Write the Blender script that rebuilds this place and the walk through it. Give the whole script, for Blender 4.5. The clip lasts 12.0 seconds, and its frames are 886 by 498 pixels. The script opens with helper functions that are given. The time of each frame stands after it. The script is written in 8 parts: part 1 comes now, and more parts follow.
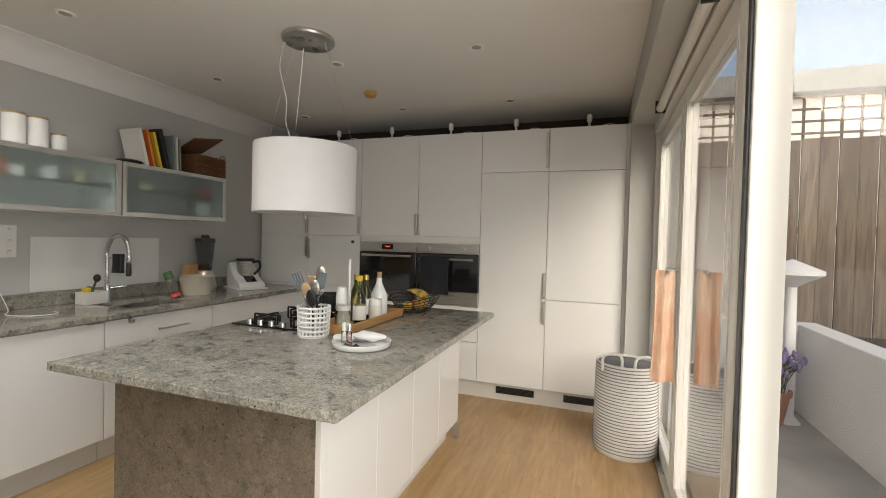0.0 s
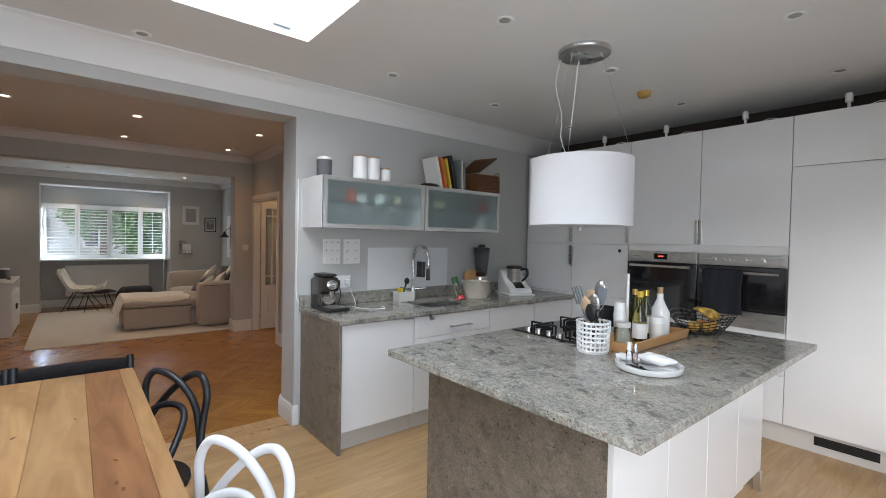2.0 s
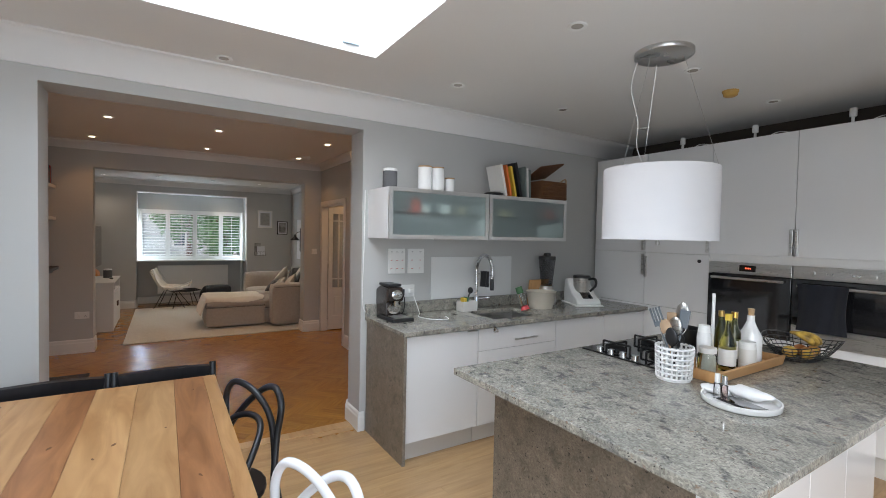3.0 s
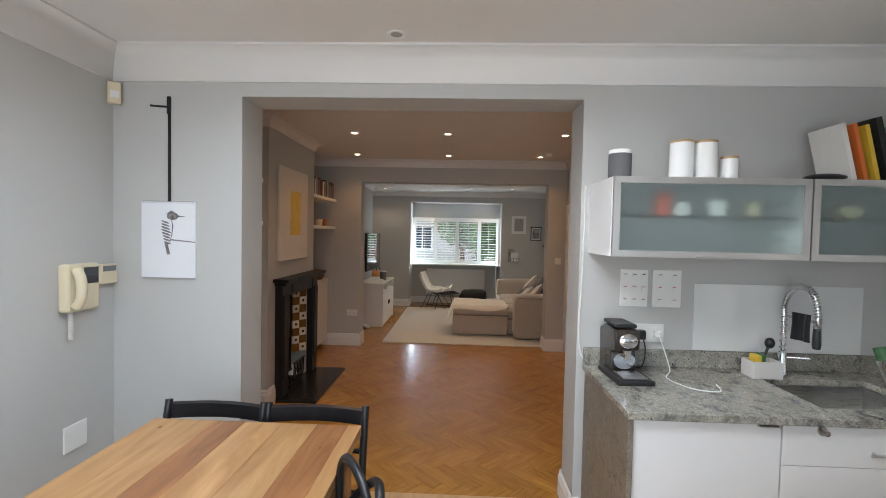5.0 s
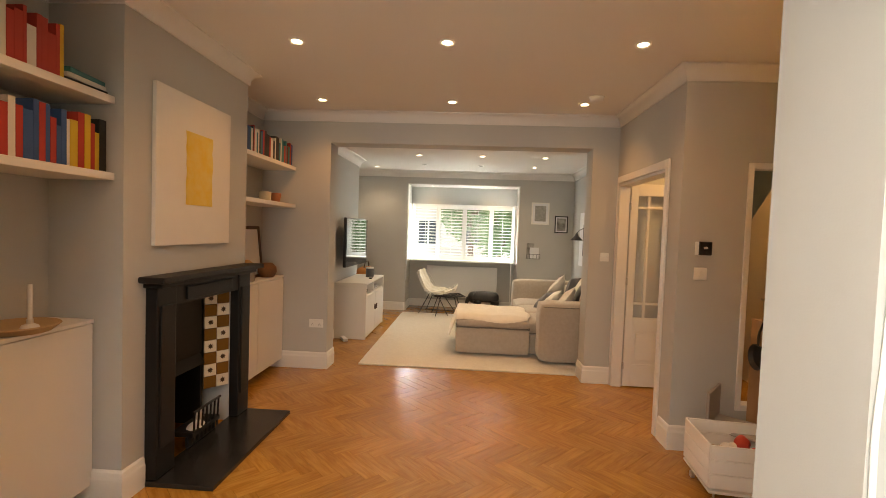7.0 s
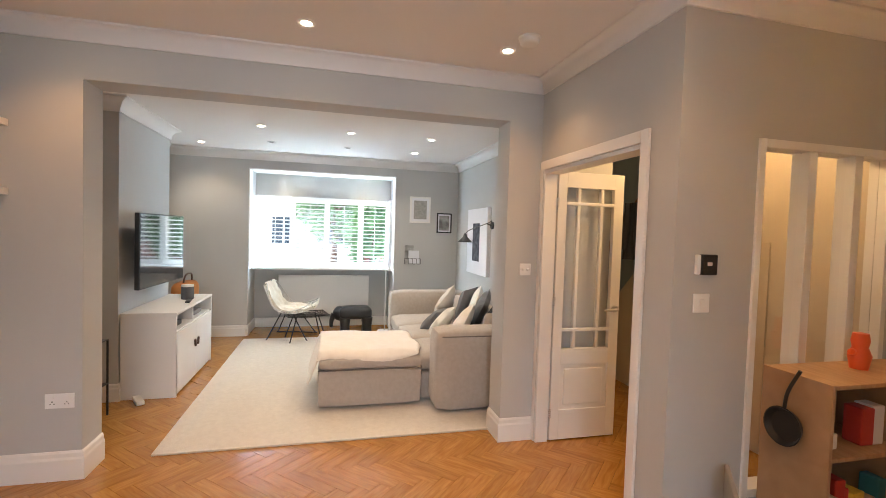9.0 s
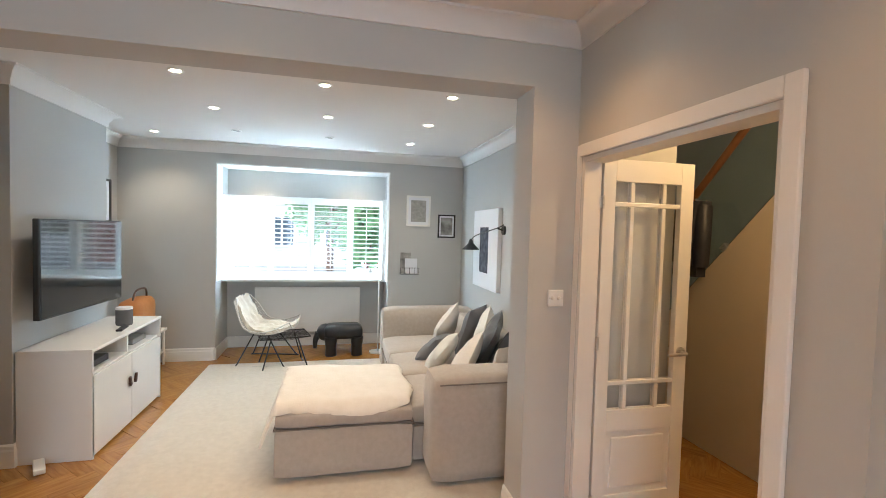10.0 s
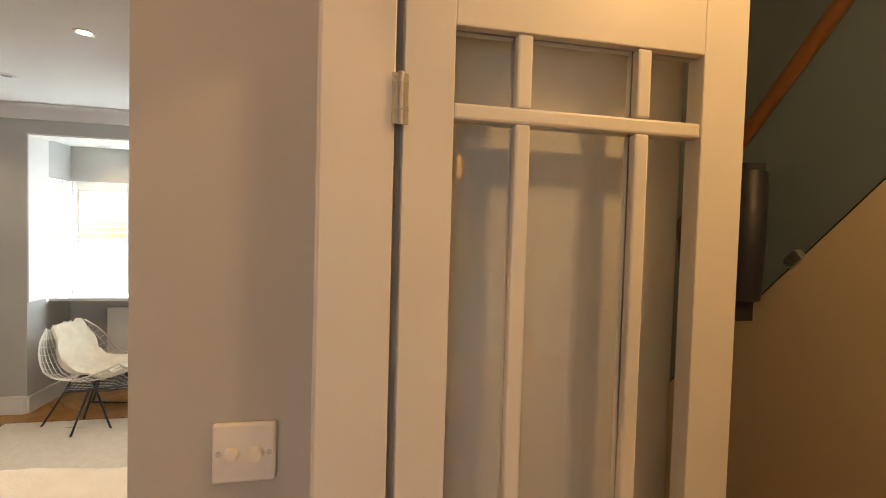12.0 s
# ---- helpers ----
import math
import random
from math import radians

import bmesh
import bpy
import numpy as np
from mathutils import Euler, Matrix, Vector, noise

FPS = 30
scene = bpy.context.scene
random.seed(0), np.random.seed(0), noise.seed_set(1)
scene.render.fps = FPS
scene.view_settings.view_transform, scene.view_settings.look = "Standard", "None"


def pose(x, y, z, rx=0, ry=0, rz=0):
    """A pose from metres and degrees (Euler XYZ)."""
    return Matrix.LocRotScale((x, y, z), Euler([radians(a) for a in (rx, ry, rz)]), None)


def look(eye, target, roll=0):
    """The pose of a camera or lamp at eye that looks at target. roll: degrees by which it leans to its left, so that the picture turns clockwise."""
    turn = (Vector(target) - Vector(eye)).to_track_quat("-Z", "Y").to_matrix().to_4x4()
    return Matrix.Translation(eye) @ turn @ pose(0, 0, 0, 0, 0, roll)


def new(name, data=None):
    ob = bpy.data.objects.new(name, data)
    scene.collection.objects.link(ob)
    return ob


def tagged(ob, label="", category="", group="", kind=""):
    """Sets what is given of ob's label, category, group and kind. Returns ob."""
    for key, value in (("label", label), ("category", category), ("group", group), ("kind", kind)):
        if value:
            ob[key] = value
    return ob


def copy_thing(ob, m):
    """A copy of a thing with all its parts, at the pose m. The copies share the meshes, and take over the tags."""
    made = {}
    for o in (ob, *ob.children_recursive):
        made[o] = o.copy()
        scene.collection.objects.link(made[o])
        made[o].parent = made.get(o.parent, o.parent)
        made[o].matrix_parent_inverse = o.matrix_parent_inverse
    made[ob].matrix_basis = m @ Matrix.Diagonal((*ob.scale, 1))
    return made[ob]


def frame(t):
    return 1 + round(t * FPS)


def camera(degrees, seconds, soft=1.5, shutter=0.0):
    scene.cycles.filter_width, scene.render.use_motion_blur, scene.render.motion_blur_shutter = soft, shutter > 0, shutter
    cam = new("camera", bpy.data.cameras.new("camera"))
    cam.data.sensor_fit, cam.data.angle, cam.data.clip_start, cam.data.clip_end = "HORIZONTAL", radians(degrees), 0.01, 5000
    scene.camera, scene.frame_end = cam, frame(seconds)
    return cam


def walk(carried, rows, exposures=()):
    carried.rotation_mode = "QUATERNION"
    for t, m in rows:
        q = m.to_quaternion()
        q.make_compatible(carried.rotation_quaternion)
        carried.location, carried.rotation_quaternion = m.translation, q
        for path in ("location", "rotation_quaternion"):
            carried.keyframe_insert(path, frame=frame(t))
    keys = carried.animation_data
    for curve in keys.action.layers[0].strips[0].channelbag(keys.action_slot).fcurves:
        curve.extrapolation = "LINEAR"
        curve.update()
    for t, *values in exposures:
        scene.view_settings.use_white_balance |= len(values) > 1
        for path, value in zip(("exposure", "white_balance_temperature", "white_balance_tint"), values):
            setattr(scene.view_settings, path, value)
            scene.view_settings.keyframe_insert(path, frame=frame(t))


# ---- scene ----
cam = camera(89.4, 12.0, soft=0.9)
PATH = [
    (0, (0.064, 0.388, 1.419), (-0.601, 2.274, 1.38), 1.5),
    (0.5, (0.041, 0.362, 1.416), (-0.974, 2.085, 1.371), 1.4),
    (1, (-0.016, 0.341, 1.425), (-1.274, 1.895, 1.377), 1.3),
    (1.5, (-0.043, 0.319, 1.441), (-1.473, 1.717, 1.394), 1.2),
    (2, (-0.058, 0.294, 1.47), (-1.6, 1.567, 1.421), 1.1),
    (2.5, (-0.068, 0.288, 1.501), (-1.686, 1.463, 1.453), 1.1),
    (3, (-0.118, 0.292, 1.558), (-1.815, 1.349, 1.499), 1.2),
    (3.2, (-0.149, 0.305, 1.592), (-1.881, 1.302, 1.529), 1.1),
    (4.8, (-0.761, 0.866, 1.635), (-2.759, 0.913, 1.572), 1.1),
    (5, (-0.921, 0.945, 1.619), (-2.919, 0.867, 1.551), 1.2),
    (5.5, (-1.369, 1.057, 1.603), (-3.352, 0.813, 1.525), 1.4),
    (6, (-1.847, 1.096, 1.563), (-3.826, 0.817, 1.482), 1.5),
    (6.5, (-2.307, 1.073, 1.522), (-4.287, 0.801, 1.443), 1.6),
    (7, (-2.702, 0.974, 1.462), (-4.697, 0.856, 1.385), 2.0),
    (7.5, (-3.011, 0.885, 1.443), (-4.999, 1.088, 1.373), 2.3),
    (7.7, (-3.132, 0.851, 1.43), (-5.102, 1.191, 1.365), 2.3),
    (9.3, (-4.474, 0.985, 1.545), (-6.413, 1.472, 1.471), 1.8),
    (9.5, (-4.661, 1.036, 1.562), (-6.6, 1.52, 1.487), 1.7),
    (10, (-5.114, 1.211, 1.595), (-7.059, 1.669, 1.516), 1.6),
    (10.5, (-5.516, 1.401, 1.563), (-7.48, 1.772, 1.49), 1.5),
    (11, (-5.89, 1.711, 1.562), (-7.865, 2.019, 1.49), 1.4),
    (11.5, (-6.246, 2.06, 1.561), (-8.223, 2.359, 1.491), 1.4),
    (12, (-6.539, 2.455, 1.587), (-8.5, 2.848, 1.522), 1.6),
]
EXPOSURES = [(0.0, 0.28, 7400, 10), (0.8, 0.45, 7000, 10), (1.5, 0.5, 6200, 10), (2.5, 0.5, 6100, 10), (3.2, 0.5, 6200, 10), (5.0, 0.7, 6300, 10), (5.8, 0.95, 6800, 10), (6.5, 1.3, 7400, 10), (7.0, 1.6, 8100, 10),
             (7.5, 1.85, 7700, 10), (8.4, 2.05, 6600, 9), (9.5, 2.15, 5600, 6), (10.2, 2.05, 5550, 3), (11.0, 1.95, 5400, 3), (11.5, 1.75, 5900, 5), (12.0, 1.6, 6900, 8)]
walk(cam, [(t, look(eye, target, roll)) for t, eye, target, roll in PATH], EXPOSURES)

# ---- light ----
sky_world = bpy.data.worlds.new("sky")
scene.world = sky_world
sky_world.use_nodes = True
sky_tex = sky_world.node_tree.nodes.new("ShaderNodeTexSky")
sky_tex.sky_type, sky_tex.sun_disc = "NISHITA", False
sky_tex.sun_elevation, sky_tex.sun_rotation = radians(28), radians(215)
sky_tex.dust_density, sky_tex.air_density = 3.0, 1.0
sky_world.node_tree.links.new(sky_tex.outputs[0], sky_world.node_tree.nodes["Background"].inputs[0])
sky_world.node_tree.nodes["Background"].inputs[1].default_value = 0.15


def lamp(name, kind, power, colour, m, **extra):
    data = bpy.data.lights.new(name, kind)
    data.energy, data.color = power, colour
    for key, value in extra.items():
        if key == "size":
            data.shape, data.size, data.size_y = "RECTANGLE", value[0], value[1]
        elif key == "angle":
            data.angle = value
        elif key == "cone":
            data.spot_size, data.spot_blend = radians(value), 0.8
        elif key == "radius":
            data.shadow_soft_size = value
    ob = new(name, data)
    ob.matrix_world = m
    return ob


SUN_DIR = Vector((0.7, -1.0, 0.65))
lamp("sun", "SUN", 2.0, (1.0, 0.96, 0.90), look(SUN_DIR * 20, (0, 0, 0)), angle=radians(40))
# daylight through the open garden doors and the roof light
lamp("garden_daylight", "AREA", 30, (0.88, 0.94, 1.0), look((0.50, 0.47, 1.25), (-0.50, 0.505, 1.25)), size=(2.8, 2.1))
lamp("rooflight_daylight", "AREA", 31, (0.84, 0.92, 1.0), look((-1.85, 0.55, 3.14), (-1.85, 0.5501, 0.0)), size=(1.5, 1.5))
WARM, SOFTWARM = (1.0, 0.48, 0.17), (1.0, 0.74, 0.50)
# The dining row at x -4.3 is out of view, added to brighten the near end.
DINING_SPOTS = [(-5.53, -0.17), (-5.53, 0.79), (-5.53, 1.98), (-6.80, -0.43), (-6.80, 0.77), (-6.80, 1.95)] + [(-4.3, -0.17), (-4.3, 0.79), (-4.3, 1.98)]
LIVING_SPOTS = [(x, y) for x in (-8.25, -9.13) for y in (0.21, 1.11, 1.99)] + [(-10.35, -0.66), (-10.06, 1.97)]
BAY_SPOTS = [(-11.14, 0.25), (-11.14, 1.42)]
for spots, height, power, hue in ((DINING_SPOTS, 2.61, 4.9, WARM), (LIVING_SPOTS, 2.515, 6.2, SOFTWARM), (BAY_SPOTS, 2.29, 2.6, SOFTWARM)):
    for sx, sy in spots:
        lamp("downlight_beam", "SPOT", power, hue, look((sx, sy, height), (sx, sy + 0.0001, 0)), cone=125, radius=0.04)
# Unseen warm fill, added to brighten the hall door and stairs.
lamp("hall_fill", "POINT", 8.5, (1.0, 0.58, 0.24), pose(-6.6, 3.3, 2.45), radius=0.08)
lamp("pendant_light", "POINT", 1.6, WARM, pose(-4.75, 3.05, 2.05), radius=0.12)
for side, sgn in ((-0.26, 1), (1.925, -1)):
    lamp("bay_side_daylight", "AREA", 28, (0.72, 0.88, 1.0), look((-11.23, side, 1.47), (-10.2, side + sgn * 1.6, 1.75)), size=(0.26, 1.0))

# ---- materials ----
def material(name, colour, rough=0.5, metal=0.0, second=None, scale=8.0, amount=0.5, bump=0.0, bump_scale=60.0,
             coat=0.0, stretch=(1, 1, 1), rough_var=0.1, per_object=0.0, sheen=0.0, spec=0.5):
    m = bpy.data.materials.new(name)
    m.use_nodes = True
    nt = m.node_tree
    n, l = nt.nodes, nt.links
    b = n["Principled BSDF"]
    b.inputs["Roughness"].default_value, b.inputs["Metallic"].default_value = rough, metal
    b.inputs["Coat Weight"].default_value, b.inputs["Coat Roughness"].default_value = coat, 0.06
    b.inputs["Sheen Weight"].default_value = sheen
    b.inputs["Specular IOR Level"].default_value = spec
    co = n.new("ShaderNodeTexCoord")
    mp = n.new("ShaderNodeMapping")
    mp.inputs["Scale"].default_value = stretch
    l.new(co.outputs["Object"], mp.inputs["Vector"])
    big = n.new("ShaderNodeTexNoise")
    big.inputs["Scale"].default_value, big.inputs["Detail"].default_value = scale, 6.0
    l.new(mp.outputs[0], big.inputs["Vector"])
    ramp = n.new("ShaderNodeMapRange")
    ramp.inputs["From Min"].default_value, ramp.inputs["From Max"].default_value = 0.32, 0.68
    l.new(big.outputs["Fac"], ramp.inputs["Value"])
    mix = n.new("ShaderNodeMix")
    mix.data_type = "RGBA"
    c2 = second or tuple(c * 0.9 for c in colour)
    mix.inputs[6].default_value, mix.inputs[7].default_value = (*colour, 1), (*c2, 1)
    scaled = n.new("ShaderNodeMath")
    scaled.operation = "MULTIPLY"
    scaled.inputs[1].default_value = amount
    l.new(ramp.outputs[0], scaled.inputs[0])
    l.new(scaled.outputs[0], mix.inputs[0])
    out = mix.outputs[2]
    if per_object:
        info, hsv = n.new("ShaderNodeObjectInfo"), n.new("ShaderNodeHueSaturation")
        vr = n.new("ShaderNodeMapRange")
        vr.inputs["To Min"].default_value, vr.inputs["To Max"].default_value = 1 - per_object, 1 + per_object
        l.new(info.outputs["Random"], vr.inputs["Value"])
        l.new(vr.outputs[0], hsv.inputs["Value"])
        l.new(out, hsv.inputs["Color"])
        out = hsv.outputs[0]
    l.new(out, b.inputs["Base Color"])
    rr = n.new("ShaderNodeMapRange")
    rr.inputs["To Min"].default_value, rr.inputs["To Max"].default_value = max(0.02, rough - rough_var * rough), min(1, rough + rough_var * rough)
    l.new(big.outputs["Fac"], rr.inputs["Value"])
    l.new(rr.outputs[0], b.inputs["Roughness"])
    if bump:
        fine, bp = n.new("ShaderNodeTexNoise"), n.new("ShaderNodeBump")
        fine.inputs["Scale"].default_value, fine.inputs["Detail"].default_value = bump_scale, 4.0
        l.new(mp.outputs[0], fine.inputs["Vector"])
        bp.inputs["Strength"].default_value, bp.inputs["Distance"].default_value = bump, 0.004
        l.new(fine.outputs["Fac"], bp.inputs["Height"])
        l.new(bp.outputs[0], b.inputs["Normal"])
    return m


def glow(name, colour, strength):
    m = bpy.data.materials.new(name)
    m.use_nodes = True
    b = m.node_tree.nodes["Principled BSDF"]
    b.inputs["Base Color"].default_value = (*colour, 1)
    b.inputs["Emission Color"].default_value = (*colour, 1)
    b.inputs["Emission Strength"].default_value = strength
    return m


def glass(name, colour=(1, 1, 1), rough=0.0, alpha_mix=0.0):
    m = bpy.data.materials.new(name)
    m.use_nodes = True
    b = m.node_tree.nodes["Principled BSDF"]
    b.inputs["Base Color"].default_value = (*colour, 1)
    b.inputs["Roughness"].default_value = rough
    b.inputs["Transmission Weight"].default_value = 1.0
    b.inputs["IOR"].default_value = 1.45
    return m


WALL = material("wall_paint_grey", (0.50, 0.50, 0.485), 0.85, bump=0.08, bump_scale=220, scale=1.3, amount=0.35)
CEIL = material("ceiling_paint_white", (0.78, 0.77, 0.75), 0.9, bump=0.05, bump_scale=180, scale=0.9, amount=0.25)
TRIM = material("trim_gloss_white", (0.78, 0.77, 0.74), 0.35, bump=0.04, bump_scale=90, scale=2.5, amount=0.3)
CABWHITE = material("cabinet_gloss_white", (0.80, 0.80, 0.80), 0.22, coat=0.3, scale=1.2, amount=0.15)
MATTWHITE = material("matt_white_laminate", (0.76, 0.75, 0.73), 0.45, scale=2.0, amount=0.25, bump=0.03)
PLINTH = material("plinth_satin_grey", (0.62, 0.60, 0.57), 0.35, scale=3.0, amount=0.3)
STEEL = material("brushed_steel", (0.62, 0.61, 0.59), 0.28, 1.0, stretch=(1, 1, 40), scale=9, amount=0.3, bump=0.05, bump_scale=30)
CHROME = material("polished_chrome", (0.75, 0.75, 0.76), 0.08, 1.0, amount=0.1)
BLACKGLASS = material("black_glass", (0.012, 0.012, 0.014), 0.06, coat=0.8, amount=0.2)
BLACKPLASTIC = material("black_plastic", (0.02, 0.02, 0.021), 0.38, bump=0.05, bump_scale=200, amount=0.3)
BLACKPAINT = material("black_lacquer", (0.013, 0.013, 0.015), 0.3, scale=14, amount=0.4)
IRON = material("cast_iron", (0.016, 0.015, 0.015), 0.5, metal=0.4, scale=10, bump=0.25, bump_scale=120)
SLATE = material("polished_slate", (0.014, 0.014, 0.015), 0.25, scale=6, second=(0.03, 0.03, 0.03), bump=0.08, bump_scale=40)
WHITEPLASTIC = material("white_plastic", (0.78, 0.78, 0.76), 0.35, scale=5, amount=0.2)
ALARM = material("yellowed_plastic", (0.55, 0.33, 0.08), 0.4)
CREAM = material("aged_cream_plastic", (0.70, 0.62, 0.44), 0.4, scale=6, amount=0.3)
DARKROOM = material("unlit_paint", (0.30, 0.29, 0.27), 0.9, scale=2, amount=0.3)
GLASS = glass("clear_glass")
FROST = glass("frosted_glass", (0.58, 0.66, 0.64), 0.42)
# Shade in the gap above the tall cabinets, put into the wall colour.
SHADOWWALL = material("gap_shade_wall", (0.07, 0.055, 0.045), 0.95, scale=4, amount=0.6)
# Cool upstairs daylight on the hall wall, painted in as a blue tint.
COOLWALL = material("cool_daylight_wall", (0.30, 0.38, 0.46), 0.85, scale=2, amount=0.3)
FABRIC = material("sofa_linen_beige", (0.45, 0.395, 0.335), 0.95, second=(0.39, 0.34, 0.285), scale=30, amount=0.6, bump=0.35, bump_scale=420, sheen=0.3)
WOOL = material("ivory_wool_rug", (0.66, 0.61, 0.52), 0.98, second=(0.56, 0.51, 0.43), scale=25, amount=0.7, bump=0.6, bump_scale=260, sheen=0.4)
FUR = material("sheepskin_cream", (0.80, 0.74, 0.62), 0.98, second=(0.66, 0.58, 0.45), scale=18, amount=0.6, bump=0.8, bump_scale=120, sheen=0.5)
BULB = glow("lit_bulb", (1.0, 0.80, 0.55), 14.0)


def stone(name, dark, mid, light, rough, speck=0.6, rust=0.5):
    """Granite: cloudy patches, fine crystals, dark specks and rusty flecks."""
    m = bpy.data.materials.new(name)
    m.use_nodes = True
    n, l = m.node_tree.nodes, m.node_tree.links
    b = n["Principled BSDF"]
    co = n.new("ShaderNodeTexCoord")
    mp = n.new("ShaderNodeMapping")
    mp.inputs["Rotation"].default_value = (0.3, 0.2, 0.7)
    mp.inputs["Scale"].default_value = (1.0, 1.12, 1.05)
    l.new(co.outputs["Object"], mp.inputs[0])

    def cloud(scale, detail, distortion, lo, hi):
        t, r = n.new("ShaderNodeTexNoise"), n.new("ShaderNodeMapRange")
        t.inputs["Scale"].default_value, t.inputs["Detail"].default_value, t.inputs["Distortion"].default_value = scale, detail, distortion
        t.inputs["Roughness"].default_value = 0.68
        l.new(mp.outputs[0], t.inputs["Vector"])
        r.inputs["From Min"].default_value, r.inputs["From Max"].default_value = lo, hi
        l.new(t.outputs["Fac"], r.inputs[0])
        return r.outputs[0]

    def blend(fac, a, c, mode="MIX"):
        x = n.new("ShaderNodeMix")
        x.data_type, x.blend_type = "RGBA", mode
        if isinstance(fac, float):
            x.inputs[0].default_value = fac
        else:
            l.new(fac, x.inputs[0])
        for slot, v in ((6, a), (7, c)):
            if isinstance(v, tuple):
                x.inputs[slot].default_value = (*v, 1)
            else:
                l.new(v, x.inputs[slot])
        return x.outputs[2]

    out = blend(cloud(6.5, 6, 0.6, 0.40, 0.60), mid, light)
    out = blend(cloud(14.0, 5, 0.3, 0.52, 0.66), out, dark)
    out = blend(cloud(19.0, 4, 0.2, 0.58, 0.70), out, tuple(min(0.62, c * 1.22) for c in light))
    spk, bw, sr = n.new("ShaderNodeTexVoronoi"), n.new("ShaderNodeSeparateColor"), n.new("ShaderNodeMapRange")
    spk.inputs["Scale"].default_value = 150
    l.new(mp.outputs[0], spk.inputs["Vector"])
    l.new(spk.outputs["Color"], bw.inputs[0])
    sr.inputs["To Min"].default_value, sr.inputs["To Max"].default_value = 0.62, 1.22
    l.new(bw.outputs[0], sr.inputs[0])
    grey = n.new("ShaderNodeCombineColor")
    for k in range(3):
        l.new(sr.outputs[0], grey.inputs[k])
    out = blend(speck, out, grey.outputs[0], "MULTIPLY")
    out = blend(cloud(55.0, 2, 0.0, 0.66, 0.70), out, (0.035, 0.03, 0.028))
    rs = n.new("ShaderNodeMath")
    rs.operation = "MULTIPLY"
    rs.inputs[1].default_value = rust
    l.new(cloud(30.0, 3, 0.3, 0.62, 0.70), rs.inputs[0])
    out = blend(rs.outputs[0], out, (0.20, 0.105, 0.06))
    l.new(out, b.inputs["Base Color"])
    b.inputs["Roughness"].default_value = rough
    return m


GRANITE = stone("polished_granite", (0.13, 0.125, 0.12), (0.27, 0.26, 0.225), (0.36, 0.34, 0.29), 0.07, 0.9, 0.6)
# End panels: darker, browner and rougher than the worktop granite.
GRANITE_SIDE = stone("end_panel_granite", (0.13, 0.112, 0.09), (0.185, 0.158, 0.125), (0.235, 0.20, 0.16), 0.4, 0.6, 0.35)


def wood(name, dark, light, rough, stretch, per_object=0.15, scale=3.0, coat=0.0, wave=0.5):
    m = bpy.data.materials.new(name)
    m.use_nodes = True
    n, l = m.node_tree.nodes, m.node_tree.links
    b = n["Principled BSDF"]
    co, mp, info = n.new("ShaderNodeTexCoord"), n.new("ShaderNodeMapping"), n.new("ShaderNodeObjectInfo")
    mp.inputs["Scale"].default_value = stretch
    l.new(co.outputs["Object"], mp.inputs[0])
    off = n.new("ShaderNodeVectorMath")
    off.operation = "MULTIPLY_ADD"
    comb = n.new("ShaderNodeCombineXYZ")
    for k in range(3):
        l.new(info.outputs["Random"], comb.inputs[k])
    l.new(comb.outputs[0], off.inputs[0])
    off.inputs[1].default_value = (37, 53, 71)
    l.new(mp.outputs[0], off.inputs[2])
    grain = n.new("ShaderNodeTexNoise")
    grain.inputs["Scale"].default_value, grain.inputs["Detail"].default_value, grain.inputs["Distortion"].default_value = scale, 8.0, wave
    l.new(off.outputs[0], grain.inputs["Vector"])
    ramp = n.new("ShaderNodeValToRGB")
    e = ramp.color_ramp.elements
    e[0].position, e[0].color, e[1].position, e[1].color = 0.33, (*dark, 1), 0.68, (*light, 1)
    l.new(grain.outputs["Fac"], ramp.inputs[0])
    hsv, vr = n.new("ShaderNodeHueSaturation"), n.new("ShaderNodeMapRange")
    vr.inputs["To Min"].default_value, vr.inputs["To Max"].default_value = 1 - per_object, 1 + per_object
    l.new(info.outputs["Random"], vr.inputs[0])
    l.new(vr.outputs[0], hsv.inputs["Value"])
    l.new(ramp.outputs[0], hsv.inputs["Color"])
    l.new(hsv.outputs[0], b.inputs["Base Color"])
    b.inputs["Roughness"].default_value = rough
    b.inputs["Coat Weight"].default_value, b.inputs["Coat Roughness"].default_value = coat, 0.15
    bp = n.new("ShaderNodeBump")
    bp.inputs["Strength"].default_value, bp.inputs["Distance"].default_value = 0.08, 0.003
    l.new(grain.outputs["Fac"], bp.inputs["Height"])
    l.new(bp.outputs[0], b.inputs["Normal"])
    return m


OAK_PLANK = wood("pale_oak_board", (0.40, 0.245, 0.11), (0.50, 0.325, 0.16), 0.3, (1.2, 10, 8), 0.07, coat=0.15)
PARQUET = wood("varnished_oak_block", (0.32, 0.142, 0.022), (0.45, 0.222, 0.042), 0.25, (2, 16, 8), 0.12, coat=0.25)
TABLE_WOOD = wood("oiled_pine_plank", (0.21, 0.085, 0.03), (0.44, 0.225, 0.09), 0.4, (0.9, 6, 4), 0.34, wave=0.8)
PLANK_PALE = wood("honey_pine_plank", (0.30, 0.15, 0.055), (0.45, 0.265, 0.118), 0.38, (0.8, 5, 4), 0.10, scale=2.6, wave=1.2, coat=0.1)
PLANK_BROWN = wood("russet_pine_plank", (0.17, 0.068, 0.024), (0.32, 0.145, 0.058), 0.38, (0.8, 5, 4), 0.12, scale=2.6, wave=1.2, coat=0.1)
TRAY_WOOD = wood("light_bamboo", (0.45, 0.24, 0.09), (0.56, 0.32, 0.14), 0.45, (8, 1, 1))
